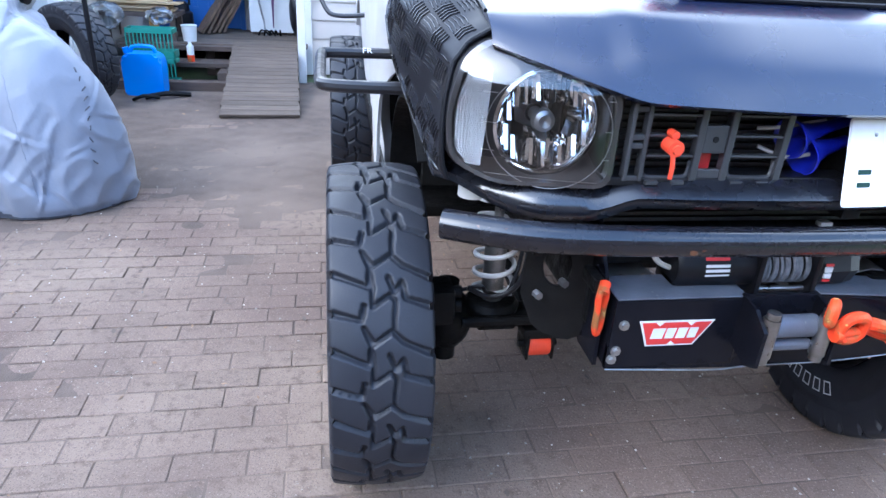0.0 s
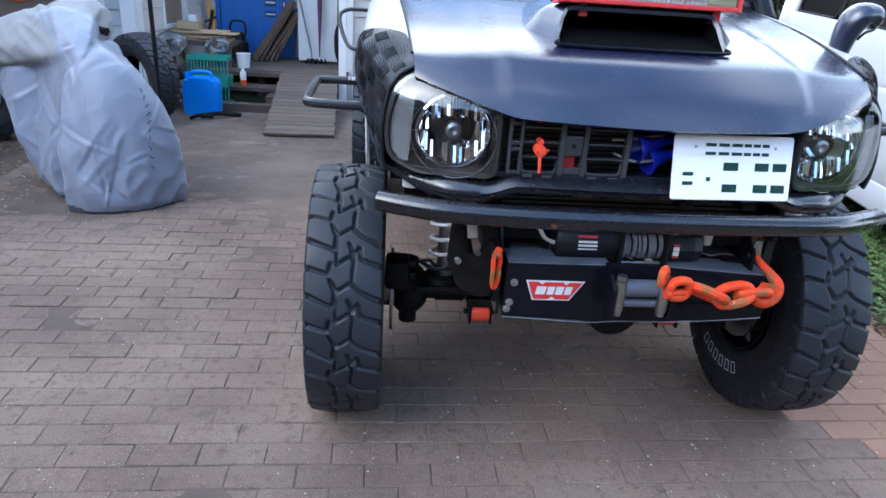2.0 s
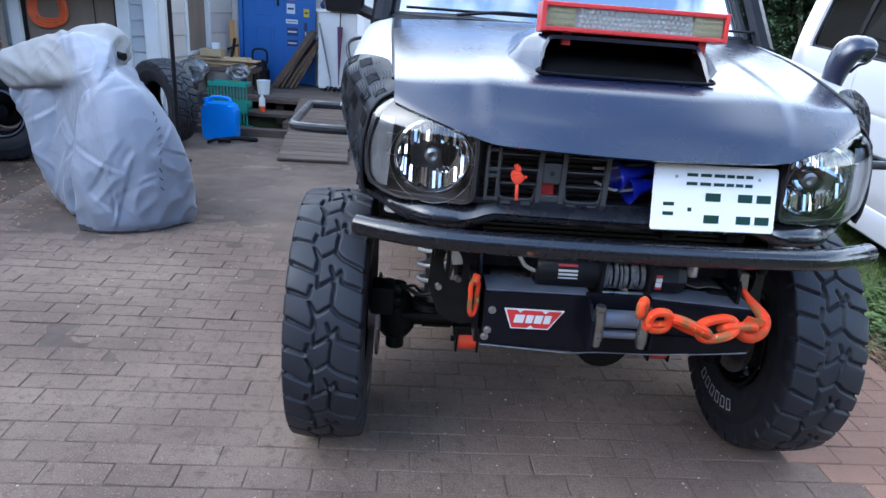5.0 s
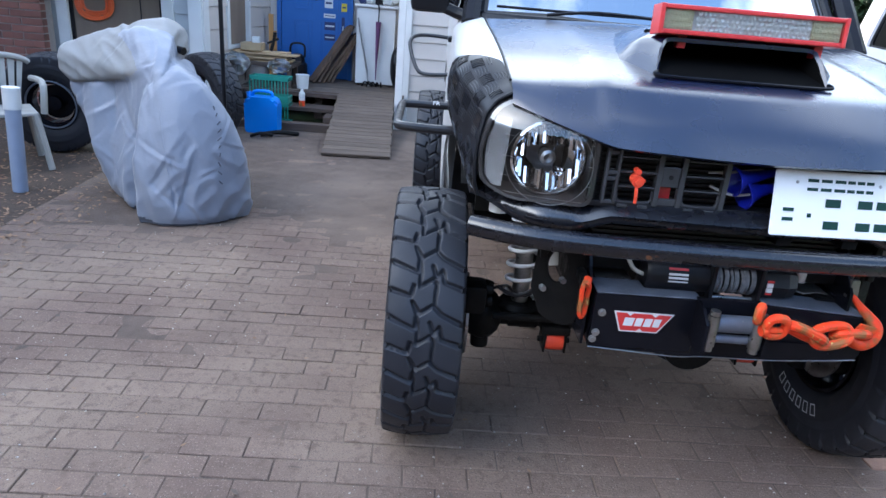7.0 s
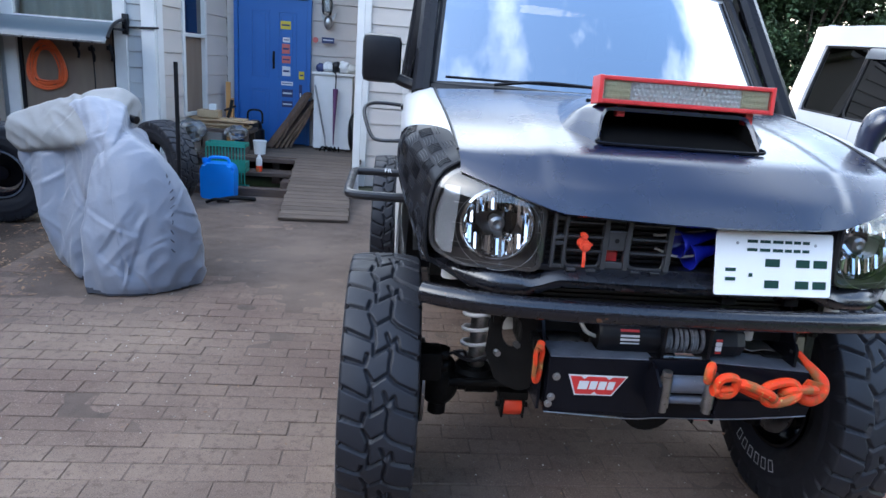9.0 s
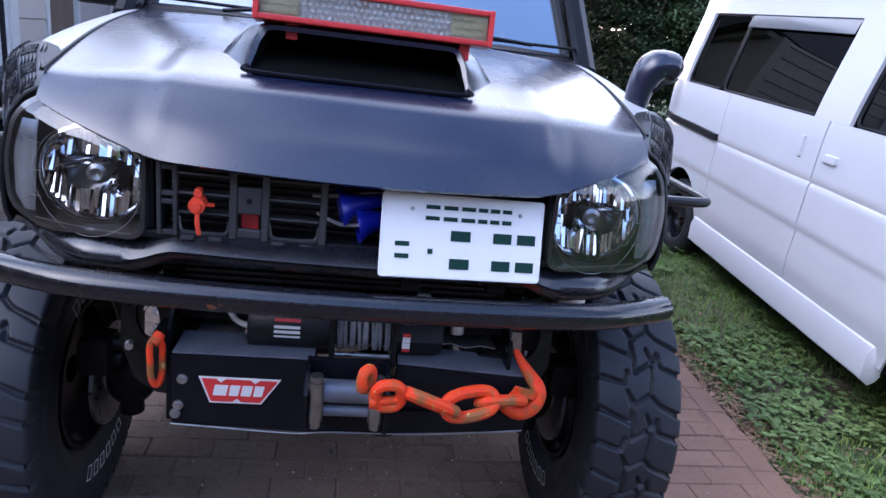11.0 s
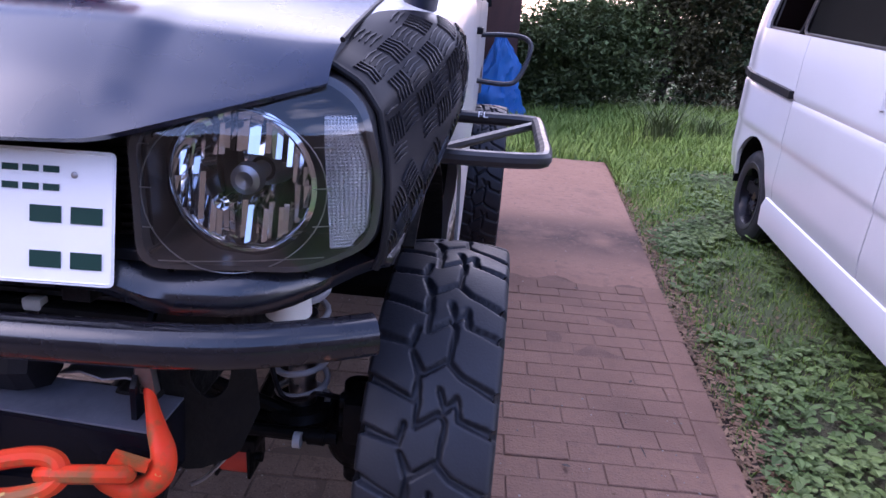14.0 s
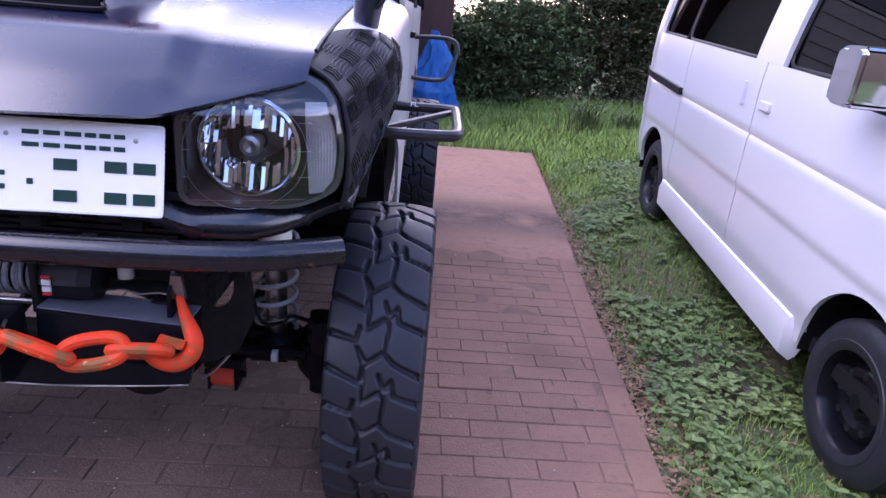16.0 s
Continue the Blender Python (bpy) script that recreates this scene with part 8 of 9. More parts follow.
# ---- porch things ----
bm = B()
box(bm, -1.82, -1.34, 6.86, 7.14, DECK + 0.03, 1.28, 0.006)
cab = solid("white_cabinet", bm, "trim_white", "white painted cabinet with bags on top on the porch", "cabinet")
bm = B()
box(bm, -1.85, -1.31, 6.83, 7.17, 1.28, 1.31, 0.005)
part("cabinet_top", bm, "trim_white", cab)
bm = B()
for x in (-1.80, -1.40):
    box(bm, x, x + 0.04, 6.88, 7.10, DECK, DECK + 0.03)
part("cabinet_foot", bm, "wood_dark", cab)
r = random.Random(12)
for k, (x, s, mt) in enumerate(((-1.76, 0.06, "sticker_dark"), (-1.66, 0.075, "white_plastic"), (-1.55, 0.08, "plastic_black"), (-1.47, 0.085, "white_plastic"), (-1.37, 0.07, "cream_plastic"))):
    bm = B()
    bmesh.ops.create_icosphere(bm, subdivisions=3, radius=1.0)
    for v in bm.verts:
        v.co *= 1 + 0.22 * noise.noise(v.co * 2.2 + Vector((k * 7, 0, 0)))
        v.co = Vector((x + v.co.x * s, 7.0 + v.co.y * s * 0.9, 1.31 + s * 0.85 + v.co.z * s * 0.95 + (0.02 if v.co.z < -0.9 else 0)))
    solid("crumpled_bag", bm, mt, "small crumpled bag lying on the cabinet", "bag", group="bags on the cabinet", smooth=True)
bm = B()
cyl(bm, (-1.555, 6.80, 0.62), (-1.545, 6.79, 1.12), 0.012, 0.034, 12)
cyl(bm, (-1.556, 6.801, 0.42), (-1.555, 6.80, 0.62), 0.006, 0.012, 8)
umb = solid("folded_umbrella", bm, "purple", "folded dark purple umbrella hooked on the cabinet", "umbrella", smooth=True)
bm = B()
tube(bm, curve_points([(-1.545, 6.79, 1.12), (-1.543, 6.79, 1.27), (-1.56, 6.82, 1.32), (-1.575, 6.85, 1.30)], 5), 0.008, 7)
part("umbrella_handle", bm, "plastic_black", umb, "", True)
bm = B()
tube(bm, [(-1.80, 6.80, 1.15), (-1.66, 6.79, 0.5)], 0.012, 8)
tube(bm, [(-1.66, 6.79, 0.5), (-1.64, 6.75, DECK + 0.01)], 0.010, 8)
solid("walking_stick", bm, "steel", "grey stick leaning on the cabinet", "stick", smooth=True)
bm = B()
for k in range(5):
    tube(bm, curve_points([(-1.72 + 0.06 * k, 6.76, DECK + 0.01), (-1.68 + 0.05 * k, 6.72, DECK + 0.07), (-1.60 + 0.03 * k, 6.74, DECK + 0.02)], 4), 0.010, 6)
solid("tool_heap", bm, "chassis", "small heap of dark tools at the cabinet's foot", "tools", smooth=True)
bm = B()
bmesh.ops.create_icosphere(bm, subdivisions=3, radius=1.0)
for v in bm.verts:
    q = v.co * (1 + 0.2 * noise.noise(v.co * 1.6))
    v.co = Vector((-1.27 + q.x * 0.10, 6.75 + q.y * 0.13, DECK + 0.27 + q.z * 0.27))
solid("black_bag", bm, "plastic_black", "black bag standing on the porch", "bag", smooth=True)
# rough boards leaning at the door
boards = thing("leaning_boards", "rough bark-edged boards leaning beside the door", "boards", (-2.1, 7.0, DECK))
for k in range(5):
    bm = B()
    a = Vector((-2.36 + 0.055 * k, 6.78 + 0.03 * k, DECK + 0.015))
    b = Vector((-1.93 + 0.028 * k, 7.08 - 0.01 * k, 1.02 + 0.05 * math.sin(k * 2.0) - 0.03 * k))
    d = (b - a)
    sd = Vector((0.5, -0.9, 0)).normalized()
    up = d.cross(sd).normalized()
    rows = []
    for j in range(9):
        t = j / 8
        w = 0.078 + 0.014 * math.sin(9 * t + k) + 0.009 * math.sin(23 * t + 2 * k)
        c = a + d * t
        rows.append([c + sd * w + up * 0.014, c - sd * w + up * 0.014, c - sd * w - up * 0.014, c + sd * w - up * 0.014])
    V = grid(bm, rows, closed=True)
    bm.faces.new(V[0][::-1])
    bm.faces.new(V[-1])
    part("rough_board", bm, "bark_board", boards)
# small black machine
vac = thing("shop_vacuum", "small black machine with a carry handle on the deck", "vacuum", (-2.57, 6.95, DECK))
bm = B()
lathe(bm, [(0.0, 0.0), (0.0, 0.115), (0.03, 0.125), (0.20, 0.12), (0.22, 0.09), (0.29, 0.085), (0.32, 0.05), (0.32, 0.0)], (-2.57, 6.95, DECK), "z", 20)
part("body", bm, "plastic_black", vac, "", True, 40)
bm = B()
tube(bm, curve_points([(-2.66, 6.95, DECK + 0.28), (-2.655, 6.95, DECK + 0.42), (-2.57, 6.95, DECK + 0.45), (-2.485, 6.95, DECK + 0.42), (-2.48, 6.95, DECK + 0.28)], 5), 0.014, 8)
part("handle", bm, "plastic_black", vac, "", True)
bm = B()
box(bm, -2.94, -2.885, 6.98, 7.02, DECK, 1.10, 0.004, None)
box(bm, -2.885, -2.85, 6.99, 7.03, DECK, 0.90, 0.004, None)
solid("orange_plank", bm, "wood_orange", "upright orange-brown plank against the wall", "plank")
# work bench with a pile of boards
bench = thing("low_bench", "low dark bench loaded with boards", "bench", (-2.85, 6.25, 0))
bm = B()
box(bm, -3.20, -2.45, 6.10, 6.55, 0.56, 0.60, 0.004)
part("bench_top", bm, "wood_dark", bench)
for x in (-3.16, -2.53):
    for yy in (6.13, 6.47):
        bm = B()
        box(bm, x, x + 0.05, yy, yy + 0.05, DECK if yy > 6.06 else 0.0, 0.56)
        part("bench_leg", bm, "wood_dark", bench)
r = random.Random(21)
for k in range(7):
    bm = B()
    w, z = r.uniform(0.28, 0.42), 0.60 + 0.0165 * k
    m = Matrix.Translation((-2.85 + r.uniform(-.05, .08), 6.28 + r.uniform(-.03, .03), z)) @ Matrix.Rotation(r.uniform(-0.18, 0.18), 4, "Z")
    box(bm, -w, w, -0.10, 0.10, 0.0, 0.0155, 0.002, m)
    solid("loose_board", bm, "wood_pale", "pale sawn board in a loose pile on the bench", "board", group="boards on the bench")
bm = B()
box(bm, -3.07, -2.83, 6.17, 6.37, 0.717, 0.80, 0.005)
bx = solid("wooden_box", bm, "wood_pale", "small pale wooden box on the boards", "box")
bm = B()
box(bm, -2.95, -2.87, 6.22, 6.30, 0.80, 0.87, 0.012)
solid("white_jar", bm, "white_plastic", "small white jar on the wooden box", "jar", smooth=True)
bm = B()
tube(bm, curve_points([(-2.75, 6.3, 0.72), (-2.72, 6.3, 0.82), (-2.70, 6.3, 0.93)], 4), 0.02, 8)
tube(bm, [(-2.79, 6.3, 0.80), (-2.66, 6.3, 0.86)], 0.013, 8)
solid("clamp", bm, "plastic_black", "dark clamp standing on the boards", "clamp", smooth=True)


def film_bag(name, c, s, label):
    bm = B()
    bmesh.ops.create_icosphere(bm, subdivisions=3, radius=1.0)
    for v in bm.verts:
        q = v.co * (1 + 0.3 * noise.noise(v.co * 2.5 + Vector(c)))
        v.co = Vector((c[0] + q.x * s[0], c[1] + q.y * s[1], c[2] + q.z * s[2]))
    return solid(name, bm, "clear_film", label, "bag", smooth=True)


film_bag("clear_bag", (-3.02, 5.75, 0.60), (0.16, 0.12, 0.13), "clear plastic bag of odds and ends")
film_bag("clear_bag", (-2.52, 5.72, 0.62), (0.12, 0.1, 0.08), "clear plastic bag on the crate")
bm = B()
lathe(bm, [(DECK, 0.0), (DECK, 0.065), (DECK + 0.15, 0.078), (DECK + 0.154, 0.083), (DECK + 0.158, 0.078), (DECK + 0.14, 0.0)], (-2.36, 6.20, 0), "z", 20)
solid("white_bucket", bm, "white_plastic", "white bucket standing on the deck", "bucket", smooth=True, angle=40)
# green crates with slotted sides
for lev in range(2):
    crate = thing("plastic_crate", "green slotted plastic crate beside the steps", "crate", (-2.55, 5.62, 0.27 * lev), group="stacked crates")
    z0 = 0.27 * lev
    x0, x1, y0, y1 = -2.78, -2.36, 5.44, 5.64
    bm = B()
    box(bm, x0, x1, y0, y1, z0, z0 + 0.015)
    part("crate_floor", bm, "crate_green", crate)
    bm = B()
    for (a, b, c, d) in ((x0, x1, y0, y0 + 0.012), (x0, x1, y1 - 0.012, y1), (x0, x0 + 0.012, y0, y1), (x1 - 0.012, x1, y0, y1)):
        box(bm, a, b, c, d, z0 + 0.22, z0 + 0.262, 0.003)
        box(bm, a, b, c, d, z0 + 0.015, z0 + 0.06, 0.003)
    part("crate_rim", bm, "crate_green", crate)
    for k in range(13):
        xx = x0 + 0.006 + k * (x1 - x0 - 0.018) / 12
        bm = B()
        box(bm, xx - 0.006, xx + 0.006, y0, y0 + 0.010, z0 + 0.06, z0 + 0.22)
        part("crate_slat", bm, "crate_green", crate)
# blue jerrycan
can = thing("blue_jerrycan", "bright blue plastic jerrycan on the paving", "jerrycan", (-2.55, 5.12, 0))
bm = B()
prism(bm, rounded([(-2.72, 0.0), (-2.39, 0.0), (-2.385, 0.32), (-2.43, 0.37), (-2.68, 0.37), (-2.725, 0.33)], 0.03, 4), 5.02, 5.22)
bmesh.ops.bevel(bm, geom=[e for e in bm.edges if abs(e.verts[0].co.y - e.verts[1].co.y) < 1e-5], offset=0.02, segments=3, affect="EDGES")
part("can_body", bm, "can_blue", can, "", True, 40)
bm = B()
tube(bm, curve_points([(-2.66, 5.12, 0.365), (-2.64, 5.12, 0.415), (-2.55, 5.12, 0.425), (-2.47, 5.12, 0.415), (-2.45, 5.12, 0.365)], 5), 0.016, 8)
part("can_handle", bm, "can_blue", can, "", True)
bm = B()
cyl(bm, (-2.69, 5.12, 0.36), (-2.70, 5.12, 0.41), 0.028, seg=16)
part("can_cap", bm, "can_blue", can, "", True, 40)
bm = B()
lathe(bm, [(0.195, 0.0), (0.195, 0.034), (0.26, 0.034)], (-2.28, 5.76, 0), "z", 16)
bt = solid("spray_bottle", bm, "orange", "white bottle with an orange band on the step", "bottle", smooth=True, angle=40)
bm = B()
lathe(bm, [(0.26, 0.034), (0.34, 0.034), (0.355, 0.02), (0.38, 0.014), (0.38, 0.0)], (-2.28, 5.76, 0), "z", 16)
part("bottle_top", bm, "white_plastic", bt, "white upper part", True, 40)
bm = B()
tube(bm, curve_points([(-2.52, 4.86, 0.03), (-2.38, 4.92, 0.05), (-2.28, 4.98, 0.04), (-2.18, 5.06, 0.02)], 4), 0.022, 8)
tube(bm, curve_points([(-2.6, 4.8, 0.02), (-2.5, 4.78, 0.06), (-2.4, 4.86, 0.03)], 4), 0.016, 8)
solid("iron_tool", bm, "chassis", "dark iron tool lying by the steps", "tool", smooth=True)

# ---- left side of the yard ----
def yard_tyre(name, label, c, axis_turn, rim=True, lean=0.0):
    t = thing(name, label, "tyre", (c[0], c[1], 0), group="spare tyres by the house")
    ob = new("tyre_ring", tyre_data)
    m = Matrix.Translation(c) @ Matrix.Rotation(radians(axis_turn), 4, "Z") @ Matrix.Rotation(radians(lean), 4, "Y") @ Matrix.Scale(0.93, 4)
    ob.parent = t
    ob.matrix_parent_inverse = t.matrix_basis.inverted()
    ob.matrix_basis = m
    if rim:
        w = new("rim", rim_data)
        w.parent = t
        w.matrix_parent_inverse = t.matrix_basis.inverted()
        w.matrix_basis = m
        tagged(w, "grey steel rim")
        bm = B()
        for x in (-0.098, 0.098):
            tube(bm, [m @ Vector((x, 0.207 * math.cos(a), 0.207 * math.sin(a))) for a in np.linspace(0, 2 * math.pi, 37)[:-1]], 0.009, 8, closed=True)
        part("rim_lip", bm, "dusty_flange", t, "dusty grey rim edge", True)
    return t


yard_tyre("loose_off_road_wheel", "spare mud tyre on a steel rim standing on the soil", (-3.92, 3.78, 0.40), -82, True, 4)
yard_tyre("loose_mud_tyre", "spare mud tyre standing by the porch", (-2.98, 4.75, 0.40), -128, False, 3)
pole = B()
cyl(pole, (-2.60, 4.0, 0.0), (-2.60, 4.0, 1.36), 0.018, seg=12)
box(pole, -2.68, -2.52, 3.92, 4.08, 0.0, 0.02, 0.005)
solid("black_pole", pole, "plastic_black", "slim black pole standing behind the covered motorbike", "pole", smooth=True, angle=40)
bm = B()
cyl(bm, (-3.58, 2.62, 0.0), (-3.548, 2.62, 0.56), 0.047, seg=24)
pp = solid("pipe_post", bm, "pipe_blue", "faded blue-grey pipe post with a white cap", "post", smooth=True, angle=40)
bm = B()
cyl(bm, (-3.548, 2.62, 0.56), (-3.541, 2.62, 0.70), 0.053, seg=24)
part("post_cap", bm, "white_plastic", pp, "white plastic cap", True, 40)


def garden_chair(x, y, rz):
    m = Matrix.Translation((x, y, 0)) @ Matrix.Rotation(radians(rz), 4, "Z")
    ch = thing("garden_chair", "weathered grey-white plastic garden chair on the soil", "chair", m=m)
    bm = B()
    box(bm, -0.22, 0.22, -0.22, 0.20, 0.40, 0.425, 0.01, m)
    part("seat", bm, "chair_plastic", ch)
    bm = B()
    top = [(0.26 * math.sin(a), 0.25 - 0.04 * math.cos(a), 0.70 + 0.10 * math.cos(a * 0.9)) for a in np.linspace(-1.3, 1.3, 13)]
    tube(bm, [m @ Vector(p) for p in top], 0.022, 8)
    part("back_rim", bm, "chair_plastic", ch, "", True)
    for k in range(7):
        a = -0.75 + 0.25 * k
        bm = B()
        rows = []
        for t in np.linspace(0, 1, 6):
            c = Vector((mix(0.20, 0.29, t) * math.sin(a), 0.19 + 0.07 * t - 0.03 * math.cos(a), mix(0.42, 0.70 + 0.10 * math.cos(a * 0.9), t)))
            w = Vector((math.cos(a), 0.25 * math.sin(a), 0)) * mix(0.016, 0.028, t)
            rows.append([m @ (c - w), m @ (c + w)])
        grid(bm, rows)
        thicken(bm, 0.008)
        part("back_slat", bm, "chair_plastic", ch, "", True)
    for sx in (-1, 1):
        bm = B()
        tube(bm, [m @ Vector(p) for p in curve_points([(sx * 0.25, 0.22, 0.62), (sx * 0.28, 0.02, 0.63), (sx * 0.27, -0.20, 0.61), (sx * 0.25, -0.22, 0.42)], 4)], 0.024, 8)
        part("arm", bm, "chair_plastic", ch, "", True)
        for yy in (-0.2, 0.19):
            bm = B()
            tube(bm, [m @ Vector((sx * 0.20, yy, 0.41)), m @ Vector((sx * 0.25, yy * 1.25, 0.0))], 0.024, 8)
            part("leg", bm, "chair_plastic", ch, "", True)
    return ch


garden_chair(-4.02, 3.22, 38)

# ---- covered motorbike ----
def hull_planes(points, c):
    """Planes n.x = d of the convex hull of points, seen from c inside it."""
    bm = B()
    for p in points:
        bm.verts.new(Vector((p[0], p[1], p[2] or -0.15)) - Vector(c))
    bmesh.ops.convex_hull(bm, input=bm.verts)
    bmesh.ops.recalc_face_normals(bm, faces=bm.faces)
    out = [(f.normal.copy(), f.normal.dot(f.verts[0].co)) for f in bm.faces if f.calc_area() > 1e-6]
    bm.free()
    out = [(n, d) if d > 0 else (-n, -d) for n, d in out]
    return np.array([tuple(n) for n, d in out]), np.array([max(d, 0.02) for n, d in out])


def reach(planes, D, p):
    q = np.maximum(D @ planes[0].T, 0) / planes[1]
    return (q ** p).sum(-1) ** (-1.0 / p)


def crease(v, s, seed):
    return 1 - 2.2 * abs(noise.noise((v[0] * s[0] + seed, v[1] * s[1], v[2] * s[2])))


CC = (-2.52, 2.55, 0.45)
lobe = hull_planes([(-2.60, 2.13, 0), (-2.44, 2.10, 0), (-2.26, 2.14, 0), (-2.12, 2.23, 0), (-1.97, 2.45, 0), (-2.2, 2.95, 0), (-2.7, 2.8, 0),
                    (-1.925, 2.43, 0.12), (-1.925, 2.43, 0.28), (-1.97, 2.42, 0.5), (-2.05, 2.42, 0.68), (-2.155, 2.42, 0.82), (-2.25, 2.42, 0.93), (-2.385, 2.42, 0.985), (-2.50, 2.60, 1.01), (-2.62, 2.62, 0.93),
                    (-2.36, 2.09, 0.15), (-2.36, 2.11, 0.3), (-2.34, 2.16, 0.5), (-2.36, 2.24, 0.75), (-2.40, 2.32, 0.92), (-2.60, 2.15, 0.25), (-2.60, 2.22, 0.55), (-2.56, 2.34, 0.82),
                    (-2.10, 2.20, 0.2), (-2.09, 2.26, 0.5), (-2.16, 2.28, 0.72), (-2.5, 2.9, 0.9), (-2.7, 2.75, 0.85), (-2.25, 2.8, 0.75)], CC)
skirt = hull_planes([(-3.26, 2.73, 0.765), (-3.235, 2.72, 0.71), (-3.13, 2.72, 0.60), (-3.13, 2.80, 0.70), (-3.11, 2.75, 0.60), (-3.03, 2.68, 0.42), (-2.94, 2.58, 0.25), (-2.93, 2.54, 0.10), (-2.80, 2.42, 0.02), (-3.0, 3.05, 0.0), (-2.3, 3.05, 0.0), (-2.3, 2.4, 0),
                     (-3.05, 2.8, 0.86), (-2.86, 2.68, 0.86), (-2.4, 2.5, 0.9), (-2.5, 3.0, 0.9), (-3.1, 3.0, 0.7)], CC)
HC = (-2.84, 2.79, 0.95)
head = hull_planes([(-3.28, 2.69, 0.93), (-3.29, 2.71, 0.82), (-3.21, 2.68, 0.75), (-3.25, 2.72, 0.99), (-3.30, 2.90, 0.85), (-3.26, 2.90, 0.97), (-3.09, 2.75, 1.055), (-2.94, 2.75, 1.125),
                    (-2.756, 2.74, 1.165), (-2.556, 2.74, 1.20), (-2.46, 2.72, 1.14), (-2.45, 2.70, 1.03), (-3.12, 2.92, 1.03), (-2.58, 2.94, 1.185), (-2.48, 2.94, 1.1), (-3.05, 2.66, 0.79),
                    (-2.86, 2.60, 0.83), (-2.70, 2.52, 0.83), (-2.52, 2.46, 0.93), (-3.05, 2.97, 0.8), (-2.5, 2.97, 0.98), (-2.43, 2.44, 0.975), (-2.62, 2.44, 0.88)], HC)
NC = (-2.66, 2.60, 0.85)
neck = hull_planes([(-2.98, 2.72, 1.0), (-2.95, 2.70, 0.82), (-2.84, 2.66, 0.55), (-2.70, 2.48, 0.50), (-2.58, 2.36, 0.50), (-2.44, 2.31, 0.82), (-2.42, 2.40, 0.97),
                    (-2.45, 2.60, 1.11), (-2.75, 2.64, 1.13), (-2.6, 2.9, 1.0), (-2.9, 2.9, 0.8), (-2.5, 2.8, 0.6)], NC)


def gauge(planes, c, P, p):
    """Rough signed distance of the points P to a soft hull about c."""
    Q = P - np.array(c, np.float32)
    acc = np.zeros(len(P), np.float32)
    for n, d in zip(*planes):
        acc += (np.maximum(Q @ n.astype(np.float32), 0) / np.float32(d)) ** p
    g = np.maximum(acc, 1e-12) ** (1.0 / p)
    return np.sqrt((Q * Q).sum(-1)) * (1 - 1 / np.maximum(g, 0.05))


def cover_fields(P):
    return np.minimum(gauge(lobe, CC, P, 24), gauge(neck, NC, P, 16)), gauge(skirt, CC, P, 24), gauge(head, HC, P, 24)


def blend_fields(a, b, c, k=26.0):
    low = np.minimum(np.minimum(a, b), c)
    return low - np.log(np.exp(-k * (a - low)) + np.exp(-k * (b - low)) + np.exp(-k * (c - low))) / k + 0.012


def surface_net(F, origin, step):
    """Vertices and quads of the zero level of a field on a grid."""
    inside = F < 0
    nx, ny, nz = F.shape
    total = np.zeros((nx - 1, ny - 1, nz - 1, 3))
    count = np.zeros((nx - 1, ny - 1, nz - 1))
    corner = [(i, j, k) for i in (0, 1) for j in (0, 1) for k in (0, 1)]

    def block(A, c):
        return A[c[0]:nx - 1 + c[0], c[1]:ny - 1 + c[1], c[2]:nz - 1 + c[2]]
    for c in corner:
        for ax in range(3):
            if c[ax]:
                continue
            e = tuple(c[q] + (q == ax) for q in range(3))
            a, b = block(F, c), block(F, e)
            cut = (a < 0) != (b < 0)
            t = np.where(cut, a / np.where(cut, a - b, 1), 0)
            for q in range(3):
                total[..., q] += np.where(cut, c[q] + (t if q == ax else 0), 0)
            count += cut
    used = count > 0
    ids = np.full(used.shape, -1)
    ids[used] = np.arange(used.sum())
    cell = np.argwhere(used)
    V = np.array(origin) + step * (cell + total[used] / count[used][:, None])
    quads = []
    for ax in range(3):
        u, w = (ax + 1) % 3, (ax + 2) % 3
        for idx in np.argwhere(np.diff(inside.astype(np.int8), axis=ax) != 0):
            if min(idx[u], idx[w]) < 1 or idx[u] >= used.shape[u] or idx[w] >= used.shape[w]:
                continue
            ring = []
            for du, dw in ((-1, -1), (0, -1), (0, 0), (-1, 0)):
                q = idx.copy()
                q[u] += du
                q[w] += dw
                ring.append(ids[tuple(q)])
            quads.append(ring if inside[tuple(idx)] else ring[::-1])
    return V, quads


STEP, ORG = 0.012, (-3.46, 1.96, -0.045)
axes = [np.arange(o, e, STEP, dtype=np.float32) for o, e in zip(ORG, (-1.80, 3.22, 1.32))]
gx, gy, gz = np.meshgrid(*axes, indexing="ij")
P = np.stack([gx.ravel(), gy.ravel(), gz.ravel()], -1)
F = blend_fields(*cover_fields(P)).reshape(gx.shape)
V, quads = surface_net(F, ORG, STEP)
d1, d2, d3 = cover_fields(V.astype(np.float32))
eps = 0.01
base = blend_fields(d1, d2, d3)
N = np.stack([blend_fields(*cover_fields((V + np.eye(3)[q] * eps).astype(np.float32))) - base for q in range(3)], -1)
N /= np.linalg.norm(N, axis=1)[:, None] + 1e-9


